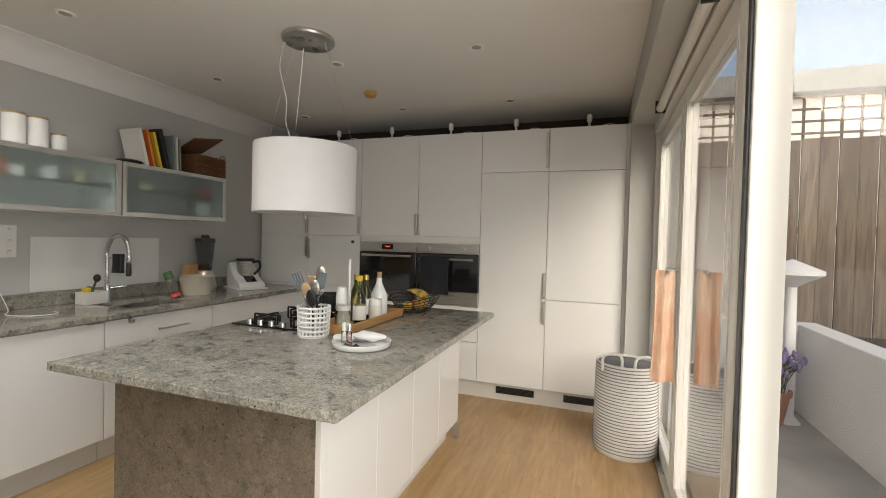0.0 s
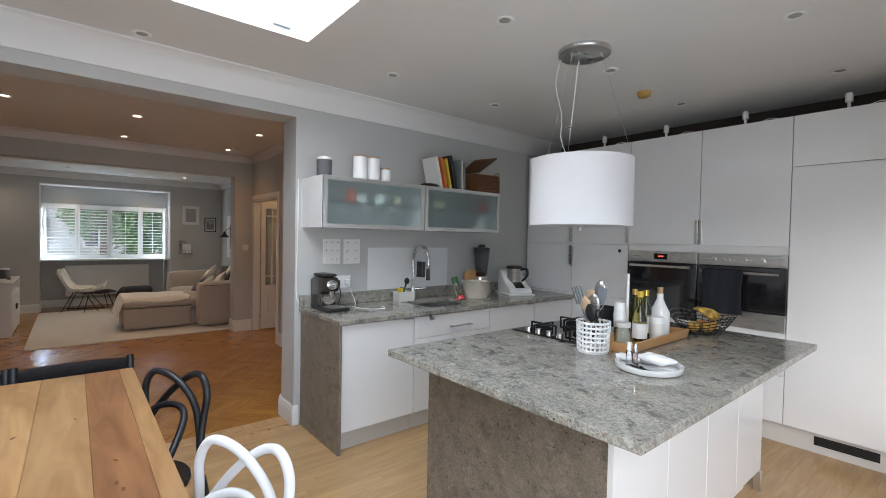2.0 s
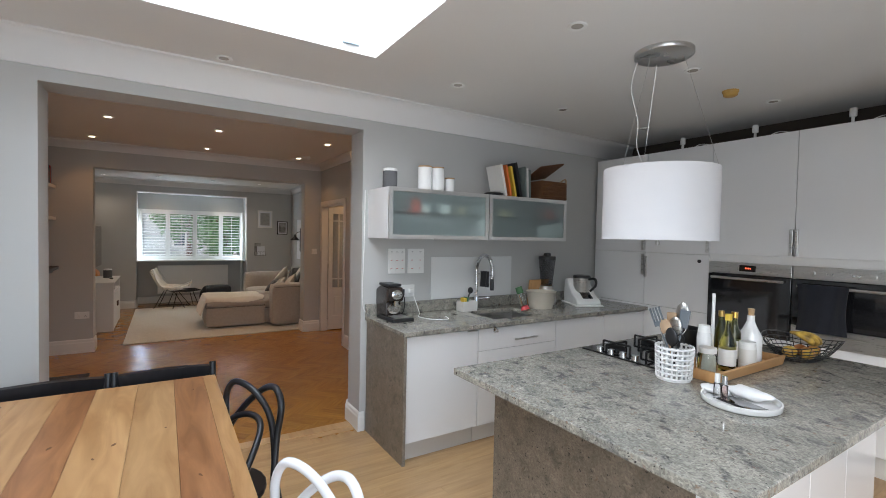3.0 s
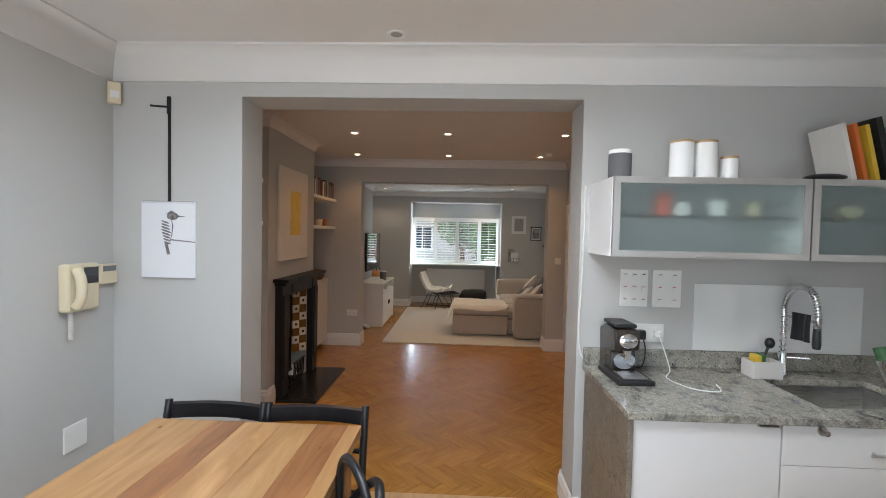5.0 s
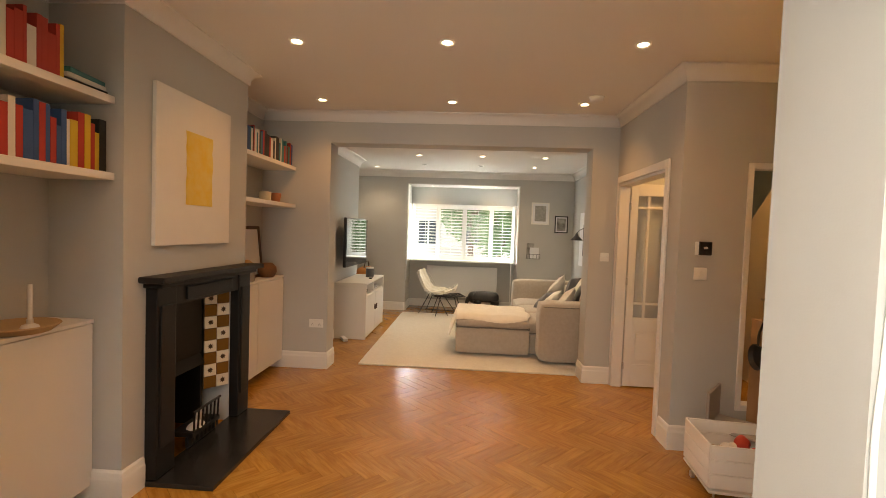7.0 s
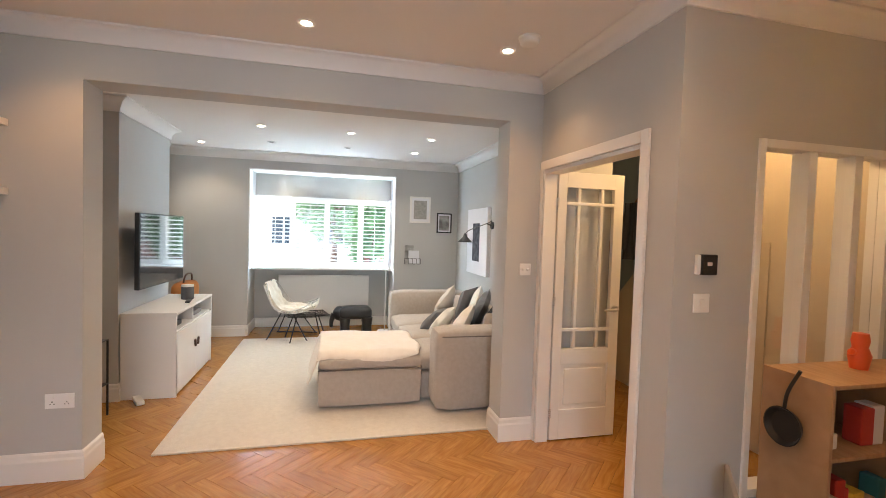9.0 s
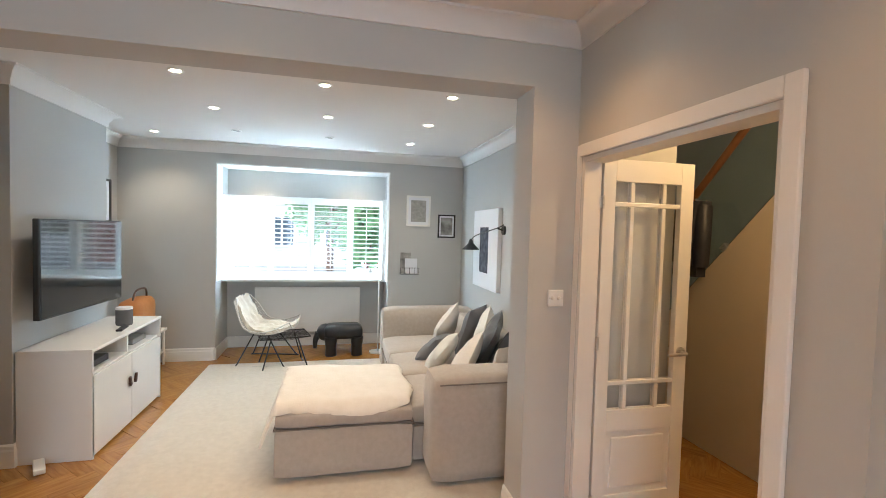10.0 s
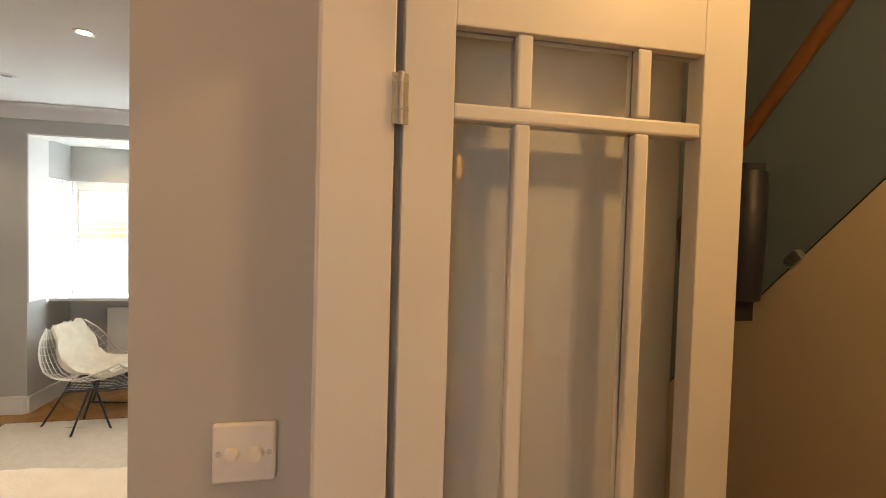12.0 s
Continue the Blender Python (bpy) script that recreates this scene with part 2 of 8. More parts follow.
DARK_WOOD = wood("brown_stained_wood", (0.06, 0.026, 0.012), (0.11, 0.05, 0.022), 0.4, (1, 12, 12))
TOY_WOOD = wood("pale_birch", (0.38, 0.22, 0.11), (0.48, 0.30, 0.16), 0.5, (2, 12, 2))


# ---- shapes ----
def bx(x0, x1, y0, y1, z0, z1, b=0.0, seg=2):
    bm = bmesh.new()
    bmesh.ops.create_cube(bm, size=1.0)
    bm.transform(Matrix.Translation(((x0 + x1) / 2, (y0 + y1) / 2, (z0 + z1) / 2)) @ Matrix.Diagonal((abs(x1 - x0), abs(y1 - y0), abs(z1 - z0), 1)))
    if b:
        bmesh.ops.bevel(bm, geom=bm.edges[:], offset=b, segments=seg, profile=0.5, affect="EDGES")
    return bm


def lathe(profile, seg=24, at=(0, 0, 0)):
    """A turned shape from (radius, height) pairs."""
    bm = bmesh.new()
    rings = []
    for r, z in profile:
        if r < 1e-5:
            rings.append([bm.verts.new((at[0], at[1], at[2] + z))])
        else:
            rings.append([bm.verts.new((at[0] + r * math.cos(2 * math.pi * k / seg), at[1] + r * math.sin(2 * math.pi * k / seg), at[2] + z)) for k in range(seg)])
    for a, c in zip(rings, rings[1:]):
        for k in range(seg):
            q = [a[k % len(a)], a[(k + 1) % len(a)], c[(k + 1) % len(c)], c[k % len(c)]]
            q = list(dict.fromkeys(q))
            if len(q) > 2:
                bm.faces.new(q)
    for ring in (rings[0], rings[-1]):
        if len(ring) > 2:
            bm.faces.new(ring)
    bmesh.ops.recalc_face_normals(bm, faces=bm.faces[:])
    return soft(bm)


def rod(a, c, r, seg=10):
    return tube([a, c], r, seg)


def tube(points, r, seg=8, closed=False):
    """A round bar along a line of points."""
    pts = [Vector(p) for p in points]
    bm = bmesh.new()
    rings, n = [], len(pts)
    up = None
    for k, p in enumerate(pts):
        if closed:
            d = (pts[(k + 1) % n] - pts[k - 1]).normalized()
        else:
            d = (pts[min(k + 1, n - 1)] - pts[max(k - 1, 0)]).normalized()
        if up is None:
            up = Vector((0, 0, 1)) if abs(d.z) < 0.9 else Vector((1, 0, 0))
        side = d.cross(up).normalized()
        up = side.cross(d).normalized()
        rr = r[k] if isinstance(r, (list, tuple)) else r
        rings.append([bm.verts.new(p + rr * (math.cos(2 * math.pi * j / seg) * side + math.sin(2 * math.pi * j / seg) * up)) for j in range(seg)])
    pairs = list(zip(rings, rings[1:])) + ([(rings[-1], rings[0])] if closed else [])
    for a, c in pairs:
        for j in range(seg):
            bm.faces.new((a[j], a[(j + 1) % seg], c[(j + 1) % seg], c[j]))
    if not closed:
        bm.faces.new(rings[0])
        bm.faces.new(rings[-1])
    bmesh.ops.recalc_face_normals(bm, faces=bm.faces[:])
    return soft(bm)


def curve_pts(keys, n=24, closed=False):
    """A smooth line through key points."""
    ks = [Vector(k) for k in keys]
    out, m = [], len(ks)
    spans = m if closed else m - 1
    per = max(2, n // spans)
    for i in range(spans):
        p = [ks[(i + j - 1) % m] if closed else ks[min(max(i + j - 1, 0), m - 1)] for j in range(4)]
        for s in range(per):
            t = s / per
            out.append(0.5 * ((2 * p[1]) + (p[2] - p[0]) * t + (2 * p[0] - 5 * p[1] + 4 * p[2] - p[3]) * t * t + (3 * p[1] - p[0] - 3 * p[2] + p[3]) * t ** 3))
    if not closed:
        out.append(ks[-1])
    return out


def ball(r, at=(0, 0, 0), squash=(1, 1, 1), seg=16):
    bm = bmesh.new()
    bmesh.ops.create_uvsphere(bm, u_segments=seg, v_segments=max(6, seg // 2), radius=r)
    bm.transform(Matrix.Translation(at) @ Matrix.Diagonal((*squash, 1)))
    return soft(bm)


def prism(outline, z0, z1, b=0.0):
    """An upright block on a flat outline of (x, y)."""
    bm = bmesh.new()
    low = [bm.verts.new((x, y, z0)) for x, y in outline]
    high = [bm.verts.new((x, y, z1)) for x, y in outline]
    n = len(outline)
    bm.faces.new(low)
    bm.faces.new(high)
    for k in range(n):
        bm.faces.new((low[k], low[(k + 1) % n], high[(k + 1) % n], high[k]))
    bmesh.ops.recalc_face_normals(bm, faces=bm.faces[:])
    if b:
        bmesh.ops.bevel(bm, geom=bm.edges[:], offset=b, segments=2, profile=0.5, affect="EDGES")
    return bm


def soft(bm):
    for face in bm.faces:
        face.smooth = True
    return bm


def moved(bm, m):
    bm.transform(m)
    return bm


def mesh_of(name, bms, mat, smooth=55):
    me = bpy.data.meshes.new(name)
    if not isinstance(bms, (list, tuple)):
        bms = [bms]
    whole = bmesh.new()
    for bm in bms:
        tmp = bpy.data.meshes.new("tmp")
        bm.to_mesh(tmp)
        bm.free()
        whole.from_mesh(tmp)
        bpy.data.meshes.remove(tmp)
    limit = radians(smooth)
    for edge in whole.edges:
        if len(edge.link_faces) == 2 and edge.calc_face_angle(0) > limit:
            edge.smooth = False
    whole.to_mesh(me)
    whole.free()
    if mat:
        me.materials.append(mat)
    return me


def part(name, bms, mat, parent=None, label="", at=None):
    ob = new(name, mesh_of(name, bms, mat))
    if parent:
        ob.parent = parent
    if at is not None:
        ob.matrix_basis = at
    if label:
        ob["label"] = label
    return ob


def thing(name, label, category, m=None, group="", kind=""):
    ob = new(name)
    ob.empty_display_size = 0.1
    if m is not None:
        ob.matrix_basis = m
    return tagged(ob, label, category, group, kind)


def whole(name, bms, mat, label, category, m=None, group="", kind=""):
    """A thing of a single piece."""
    ob = part(name, bms, mat, at=m)
    return tagged(ob, label, category, group, kind)


def setting(name, bms, mat, label, category="wall"):
    return whole(name, bms, mat, label, category, kind="structure")

# ---- structure ----
KX0, KX1, KY0, KY1, KH = -3.43, 0.45, -1.06, 4.92, 2.62      # kitchen
DX0, DX1, DH = -7.22, -3.69, 2.64                            # dining room
LX0, LX1, LY0, LY1, LH = -10.82, -7.45, -1.19, 2.80, 2.55    # living room
ALC, HALLY = -1.18, 2.408
OP0, OP1, OPZ = -0.305, 1.605, 2.37                          # kitchen opening

setting("floor_slab", bx(-12.2, 0.6, -1.6, 5.3, -0.2, -0.012), DARKROOM, "dull grey screed under the wooden floors", "floor")
setting("kitchen_floor_bed", bx(DX1 + 0.12, KX1 + 0.1, KY0, KY1, -0.012, -0.006), OAK_PLANK, "pale wooden bed under the kitchen strips", "floor")
# kitchen and dining party wall with the wide opening
setting("wall_kitchen", [bx(DX1, KX0, ALC - 0.2, OP0, 0, KH + 0.05), bx(DX1, KX0, OP1, KY1 + 0.2, 0, KH + 0.05), bx(DX1, KX0, OP0, OP1, OPZ, KH + 0.05)], WALL,
        "light grey painted wall with a wide opening into the dining room")
setting("wall_kitchen_south", bx(KX0, KX1 + 0.6, KY0 - 0.2, KY0, 0, KH + 0.05), WALL, "light grey painted kitchen side wall")
setting("wall_kitchen_north", bx(KX0, KX1 + 0.25, KY1, KY1 + 0.2, 0, KH + 0.05), SHADOWWALL, "wall behind the tall cabinets, shade of the gap painted dark brown")
SKX0, SKX1, SKY0, SKY1 = -2.66, -1.0, -0.25, 1.37
setting("ceiling_kitchen", [bx(KX0, SKX0, KY0, KY1, KH, KH + 0.12), bx(SKX1, KX1 + 0.2, KY0, KY1, KH, KH + 0.12),
                            bx(SKX0, SKX1, KY0, SKY0, KH, KH + 0.12), bx(SKX0, SKX1, SKY1, KY1, KH, KH + 0.12)], CEIL, "white painted plaster ceiling with a roof light", "ceiling")
setting("rooflight_well", [bx(SKX0 - 0.06, SKX0, SKY0 - 0.06, SKY1 + 0.06, KH + 0.12, 3.1), bx(SKX1, SKX1 + 0.06, SKY0 - 0.06, SKY1 + 0.06, KH + 0.12, 3.1),
                           bx(SKX0, SKX1, SKY0 - 0.06, SKY0, KH + 0.12, 3.1), bx(SKX0, SKX1, SKY1, SKY1 + 0.06, KH + 0.12, 3.1)], CEIL, "white plastered upstand of the roof light", "roof light")
# beam and pier beside the garden doors
setting("garden_beam", bx(0.265, 0.62, KY0, KY1, 2.36, KH + 0.04), WALL, "grey painted beam over the garden doors", "beam")
setting("garden_pier", bx(0.265, 0.62, 4.22, KY1, 0, 2.36), WALL, "grey painted pier beside the garden doors", "pier")
setting("garden_pier_south", bx(0.40, 0.62, KY0, -0.96, 0, 2.36), WALL, "grey painted pier at the far end of the garden doors", "pier")
# dining room
BR0, BR1, BRY = -4.87, -6.11, -0.78
setting("wall_dining_south", bx(DX0, DX1, ALC - 0.2, ALC, 0, DH + 0.05), WALL, "grey painted alcove wall")
setting("chimney_breast_dining", [bx(BR1, -5.90, ALC, BRY, 0, DH), bx(-5.19, BR0, ALC, BRY, 0, DH), bx(-5.90, -5.19, ALC, BRY, 0.98, DH)], WALL, "grey painted chimney breast over the fireplace", "chimney breast")
PY0, PY1, PZ = -0.47, 2.155, 2.33
setting("wall_living", [bx(LX1, DX0, ALC - 0.2, PY0, 0, DH + 0.05), bx(LX1, DX0, PY1, LY1 + 0.2, 0, DH + 0.05), bx(LX1, DX0, PY0, PY1, PZ, DH + 0.05)], WALL,
        "grey painted wall with a broad opening into the living room")
SCX, SC0, SC1, SCZ0, SCZ1 = -5.872, 2.84, 3.70, 0.30, 2.0
DRX0, DRX1, DRZ = -7.175, -6.112, 1.988
setting("wall_hall", [bx(DX0, DRX0, HALLY, HALLY + 0.12, 0, DH + 0.05), bx(DRX1, SCX, HALLY, HALLY + 0.12, 0, DH + 0.05), bx(DRX0, DRX1, HALLY, HALLY + 0.12, DRZ, DH + 0.05)], WALL,
        "grey painted wall with the doorway to the hall")
setting("wall_screen", [bx(SCX - 0.1, SCX, HALLY + 0.12, SC0, 0, DH + 0.05), bx(SCX - 0.1, SCX, SC1, 4.0, 0, DH + 0.05), bx(SCX - 0.1, SCX, SC0, SC1, SCZ1, DH + 0.05), bx(SCX - 0.1, SCX, SC0, SC1, 0, SCZ0)], WALL,
        "beige grey painted wall with an internal glazed screen")
setting("wall_play", bx(SCX, DX1, 3.76, 4.0, 0, DH + 0.05), WALL, "grey painted end wall of the play corner")
setting("ceiling_dining", [bx(DX0, DX1, ALC, HALLY + 0.12, DH, DH + 0.12), bx(SCX - 0.1, DX1, HALLY + 0.12, 4.0, DH, DH + 0.12)], CEIL, "white plaster ceiling with recessed lights", "ceiling")
# living room
BYX, BY0, BY1, BZ = -11.40, -0.18, 1.845, 2.32
setting("wall_window", [bx(LX0 - 0.25, LX0, LY0 - 0.2, BY0, 0, LH + 0.1), bx(LX0 - 0.25, LX0, BY1, LY1 + 0.2, 0, LH + 0.1), bx(LX0 - 0.25, LX0, BY0, BY1, BZ, LH + 0.1)], WALL,
        "grey painted front wall with a box bay")
setting("wall_living_south", bx(LX0, LX1, LY0 - 0.2, LY0, 0, LH + 0.1), WALL, "grey painted living room side wall")
setting("wall_living_north", bx(LX0, LX1, LY1, LY1 + 0.2, 0, LH + 0.1), WALL, "grey painted wall behind the sofa")
setting("chimney_breast_living", bx(-9.69, -8.49, LY0, -0.80, 0, LH), WALL, "grey painted chimney breast with the television", "chimney breast")
setting("ceiling_living", bx(LX0, LX1, LY0, LY1, LH, LH + 0.12), CEIL, "white plaster ceiling with recessed lights", "ceiling")
# hall
setting("wall_hall_far", bx(-10.2, -5.9, 4.95, 5.15, 0, 3.3), COOLWALL, "hall wall behind the stairs, cool daylight painted in as blue")
setting("wall_hall_end", bx(-10.3, -10.2, LY1 + 0.2, 5.15, 0, 3.3), WALL, "plain end wall of the hall")
setting("wall_hall_back", bx(-6.0, -5.9, 4.0, 5.15, 0, 3.3), WALL, "plain wall closing the hall")
setting("wall_hall_upper", [bx(-10.2, -5.9, HALLY, LY1 + 0.19, DH + 0.05, 3.3), bx(-6.0, -5.9, LY1, 4.0, DH + 0.05, 3.3)], WALL, "plain wall above the hall")
setting("ceiling_hall", bx(-10.3, -5.9, HALLY, 5.15, 3.3, 3.4), CEIL, "plain hall ceiling", "ceiling")

# ---- mouldings ----
def cornice(name, runs, z, size, label):
    """Coved moulding along runs of ((x, y), (x, y)), the room lying to the left of each run."""
    bms = []
    prof = [(0, 0), (0, -size * 1.3), (0.012, -size * 1.3), (size * 0.18, -size * 0.9), (size * 0.45, -size * 0.4), (size * 0.85, -0.016), (size, -0.012), (size, 0)]
    for (ax, ay), (cx, cy), e0, e1 in runs:
        d = Vector((cx - ax, cy - ay, 0)).normalized()
        inward = Vector((-d.y, d.x, 0))
        bm = bmesh.new()
        rings = []
        for base, ext in ((Vector((ax, ay, z)), e0), (Vector((cx, cy, z)), e1)):
            rings.append([bm.verts.new(base + inward * u + Vector((0, 0, w)) + d * (ext * u)) for u, w in prof])
        for k in range(len(prof)):
            j = (k + 1) % len(prof)
            bm.faces.new((rings[0][k], rings[0][j], rings[1][j], rings[1][k]))
        bm.faces.new(rings[0])
        bm.faces.new(rings[1])
        bmesh.ops.recalc_face_normals(bm, faces=bm.faces[:])
        bms.append(soft(bm))
    return setting(name, bms, CEIL, label, "cornice")


def skirting(name, runs, h=0.15):
    bms = []
    prof = [(0, 0), (0.018, 0), (0.018, h * 0.72), (0.013, h * 0.8), (0.012, h * 0.93), (0.005, h), (0, h)]
    for (ax, ay), (cx, cy), e0, e1 in runs:
        d = Vector((cx - ax, cy - ay, 0)).normalized()
        inward = Vector((-d.y, d.x, 0))
        bm = bmesh.new()
        rings = [[bm.verts.new(base + inward * u + Vector((0, 0, w)) + d * (ext * u)) for u, w in prof]
                 for base, ext in ((Vector((ax, ay, 0)), e0), (Vector((cx, cy, 0)), e1))]
        for k in range(len(prof)):
            j = (k + 1) % len(prof)
            bm.faces.new((rings[0][k], rings[0][j], rings[1][j], rings[1][k]))
        bm.faces.new(rings[0])
        bm.faces.new(rings[1])
        bmesh.ops.recalc_face_normals(bm, faces=bm.faces[:])
        bms.append(bm)
    return setting(name, bms, TRIM, "white painted moulded skirting board", "baseboard")


# room to the left of each run; last numbers mitre the ends (+1 outer start, -1 inner)
cornice("cornice_kitchen", [((KX0, KY1), (KX0, KY0), 1, -1), ((KX0, KY0), (0.265, KY0), 1, -1)], KH, 0.132, "white coved plaster cornice in the kitchen")
cornice("cornice_dining", [((DX0, HALLY), (DX0, ALC), 1, -1), ((DX0, ALC), (BR1, ALC), 1, -1), ((BR1, ALC), (BR1, BRY), 1, 1), ((BR1, BRY), (BR0, BRY), -1, 1),
                           ((BR0, BRY), (BR0, ALC), -1, -1), ((BR0, ALC), (DX1, ALC), 1, -1), ((DX1, ALC), (DX1, 3.76), 1, -1), ((DX1, 3.76), (SCX, 3.76), 1, -1),
                           ((SCX, 3.76), (SCX, HALLY), 1, 1), ((SCX, HALLY), (DX0, HALLY), -1, -1)], DH, 0.078, "white coved plaster cornice in the dining room")
cornice("cornice_living", [((LX0, LY1), (LX0, LY0), 1, -1), ((LX0, LY0), (-9.69, LY0), 1, -1), ((-9.69, LY0), (-9.69, -0.80), 1, 1), ((-9.69, -0.80), (-8.49, -0.80), -1, 1),
                           ((-8.49, -0.80), (-8.49, LY0), -1, -1), ((-8.49, LY0), (LX1, LY0), 1, -1), ((LX1, LY1), (LX0, LY1), 1, -1)], LH, 0.09, "white coved plaster cornice in the living room")
skirting("baseboard_kitchen", [((KX0, OP0), (KX0, KY0), 1, -1), ((KX0, KY0), (0.3, KY0), 1, 0), ((KX0, 1.64), (KX0, OP1), 0, 1), ((KX0, OP1), (DX1, OP1), -1, 1), ((DX1, OP0), (KX0, OP0), -1, 1)])
skirting("baseboard_dining", [((DX0, HALLY), (DX0, PY1), 0, 1), ((DX0, PY1), (LX1, PY1), -1, 0), ((LX1, PY0), (DX0, PY0), 0, 1), ((DX0, PY0), (DX0, ALC), -1, -1),
                              ((DX0, ALC), (BR1, ALC), 1, -1), ((BR1, ALC), (BR1, BRY), 1, 1), ((BR1, BRY), (-6.06, BRY), -1, 0), ((-5.02, BRY), (BR0, BRY), 0, 1), ((BR0, BRY), (BR0, ALC), -1, -1), ((BR0, ALC), (DX1, ALC), 1, -1),
                              ((DX1, ALC), (DX1, OP0), 1, 1), ((DX1, OP1), (DX1, 3.76), -1, -1), ((DX1, 3.76), (SCX, 3.76), 1, -1), ((SCX, 3.76), (SCX, HALLY), 1, 1), ((SCX, HALLY), (DRX1 + 0.08, HALLY), -1, 0)], 0.17)
skirting("baseboard_living", [((LX1, PY1), (LX1, LY1), 1, -1), ((LX1, LY1), (LX0, LY1), 1, -1), ((LX0, LY1), (LX0, BY1), 1, 1), ((LX0, BY0), (LX0, LY0), 1, -1), ((LX0, LY0), (-9.69, LY0), 1, -1),
                              ((-9.69, LY0), (-9.69, -0.80), 1, 1), ((-9.69, -0.8), (-8.49, -0.8), -1, 1), ((-8.49, -0.8), (-8.49, LY0), -1, -1), ((-8.49, LY0), (LX1, LY0), 1, -1)], 0.15)

# ---- tall cabinets ----
def strip_handle(parent, x, y, z0, z1):
    part("handle", bx(x - 0.012, x + 0.012, y - 0.022, y, z0, z1, 0.004), STEEL, parent, "slim brushed steel pull")


FY = 4.30


def tall_unit(x0, x1, doors, handles, label):
    u = thing("tall_cabinet", label, "cabinet", pose(x0, FY, 0), "tall kitchen cabinets")
    w = x1 - x0
    part("body", [bx(0, w, 0.022, 0.60, 0.15, 2.40)], MATTWHITE, u)
    for k, (z0, z1, hx) in enumerate(doors):
        d = part("door", bx(0.002, w - 0.002, 0, 0.02, z0 + 0.002, z1 - 0.002, 0.0025), CABWHITE, u)
        for (hk, hz0, hz1) in handles:
            if hk == k:
                strip_handle(d, 0.016 if hx == "l" else w - 0.016, 0, hz0, hz1)
    return u


TX = [-3.40, -2.80, -2.185, -1.575, -0.965, -0.372, 0.238]
tall_unit(TX[0], TX[1], [(0.93, 1.44, "r"), (1.44, 2.40, "r"), (0.15, 0.93, "r")], [(0, 1.22, 1.42), (1, 1.46, 1.64)], "glossy white wall-height corner cabinet beside the counter")
u = tall_unit(TX[1], TX[2], [(0.93, 1.44, "l"), (1.44, 2.40, "r"), (0.15, 0.93, "r")], [(0, 1.20, 1.40), (1, 1.46, 1.64)], "glossy white tall cabinet next to the oven")
part("lock", moved(lathe([(0, 0), (0.016, 0), (0.016, 0.006), (0, 0.006)], 16), pose(0.53, 0, 1.38, 90)), BLACKPLASTIC, u, "small black round cam lock")
tall_unit(TX[2], TX[3], [(1.45, 2.40, "r"), (0.15, 0.82, "r")], [(0, 1.46, 1.66)], "glossy white tall cabinet housing the first oven")
tall_unit(TX[3], TX[4], [(1.45, 2.40, "l"), (0.15, 0.50, "r"), (0.50, 0.82, "r")], [(0, 1.46, 1.66)], "glossy white tall cabinet housing the second oven")
tall_unit(TX[4], TX[5], [(0.15, 2.03, "r"), (2.03, 2.40, "r")], [(0, 0.94, 1.16), (1, 2.06, 2.36), (0, 0.72, 0.92)], "glossy white tall fridge cabinet with a long door")
tall_unit(TX[5], TX[6], [(0.15, 0.93, "r"), (0.93, 2.03, "r"), (2.03, 2.40, "r")], [], "glossy white tall freezer cabinet with two doors")
whole("cabinet_filler", bx(TX[6] + 0.001, 0.264, FY + 0.003, FY + 0.022, 0.0, 2.40), MATTWHITE, "white filler strip between the tall cabinets and the pier", "panel")
plinth = whole("cabinet_plinth", bx(TX[0], TX[6], FY + 0.04, FY + 0.06, 0.0, 0.148), PLINTH, "pale plinth under the tall cabinets", "plinth")
for vx in (-0.80, -0.21):
    g = thing("plinth_vent", "black slotted vent grille in the cabinet plinth", "vent", pose(vx, FY + 0.04, 0.05), "plinth vents")
    part("frame", [bx(0, 0.36, -0.006, 0, 0, 0.008), bx(0, 0.36, -0.006, 0, 0.072, 0.08), bx(0, 0.01, -0.006, 0, 0.008, 0.072), bx(0.35, 0.36, -0.006, 0, 0.008, 0.072)], PLINTH, g)
    part("backing", bx(0.01, 0.35, -0.003, -0.001, 0.008, 0.072), BLACKPAINT, g)
    for k in range(5):
        part("slat", bx(0.012, 0.348, -0.006, -0.003, 0.016 + k * 0.011, 0.020 + k * 0.011), BLACKPLASTIC, g)
for px in (-2.5, -1.9, -1.29, -0.68, -0.06):
    s = thing("cabinet_spotlight", "small white cylindrical spotlight on top of the tall cabinets", "spotlight", pose(px, FY + 0.07, 2.40), "cabinet spotlights")
    part("stem", lathe([(0, 0), (0.010, 0), (0.010, 0.05), (0, 0.05)], 10), WHITEPLASTIC, s)
    part("head", lathe([(0, 0.05), (0.022, 0.05), (0.022, 0.105), (0.016, 0.11), (0, 0.11)], 14), WHITEPLASTIC, s)
    part("cable", tube(curve_pts([(0.01, 0.01, 0.008), (0.08, 0.03, 0.01), (0.16, 0.02, 0.03), (0.25, 0.05, 0.008)], 12), 0.003, 6), WHITEPLASTIC, s)


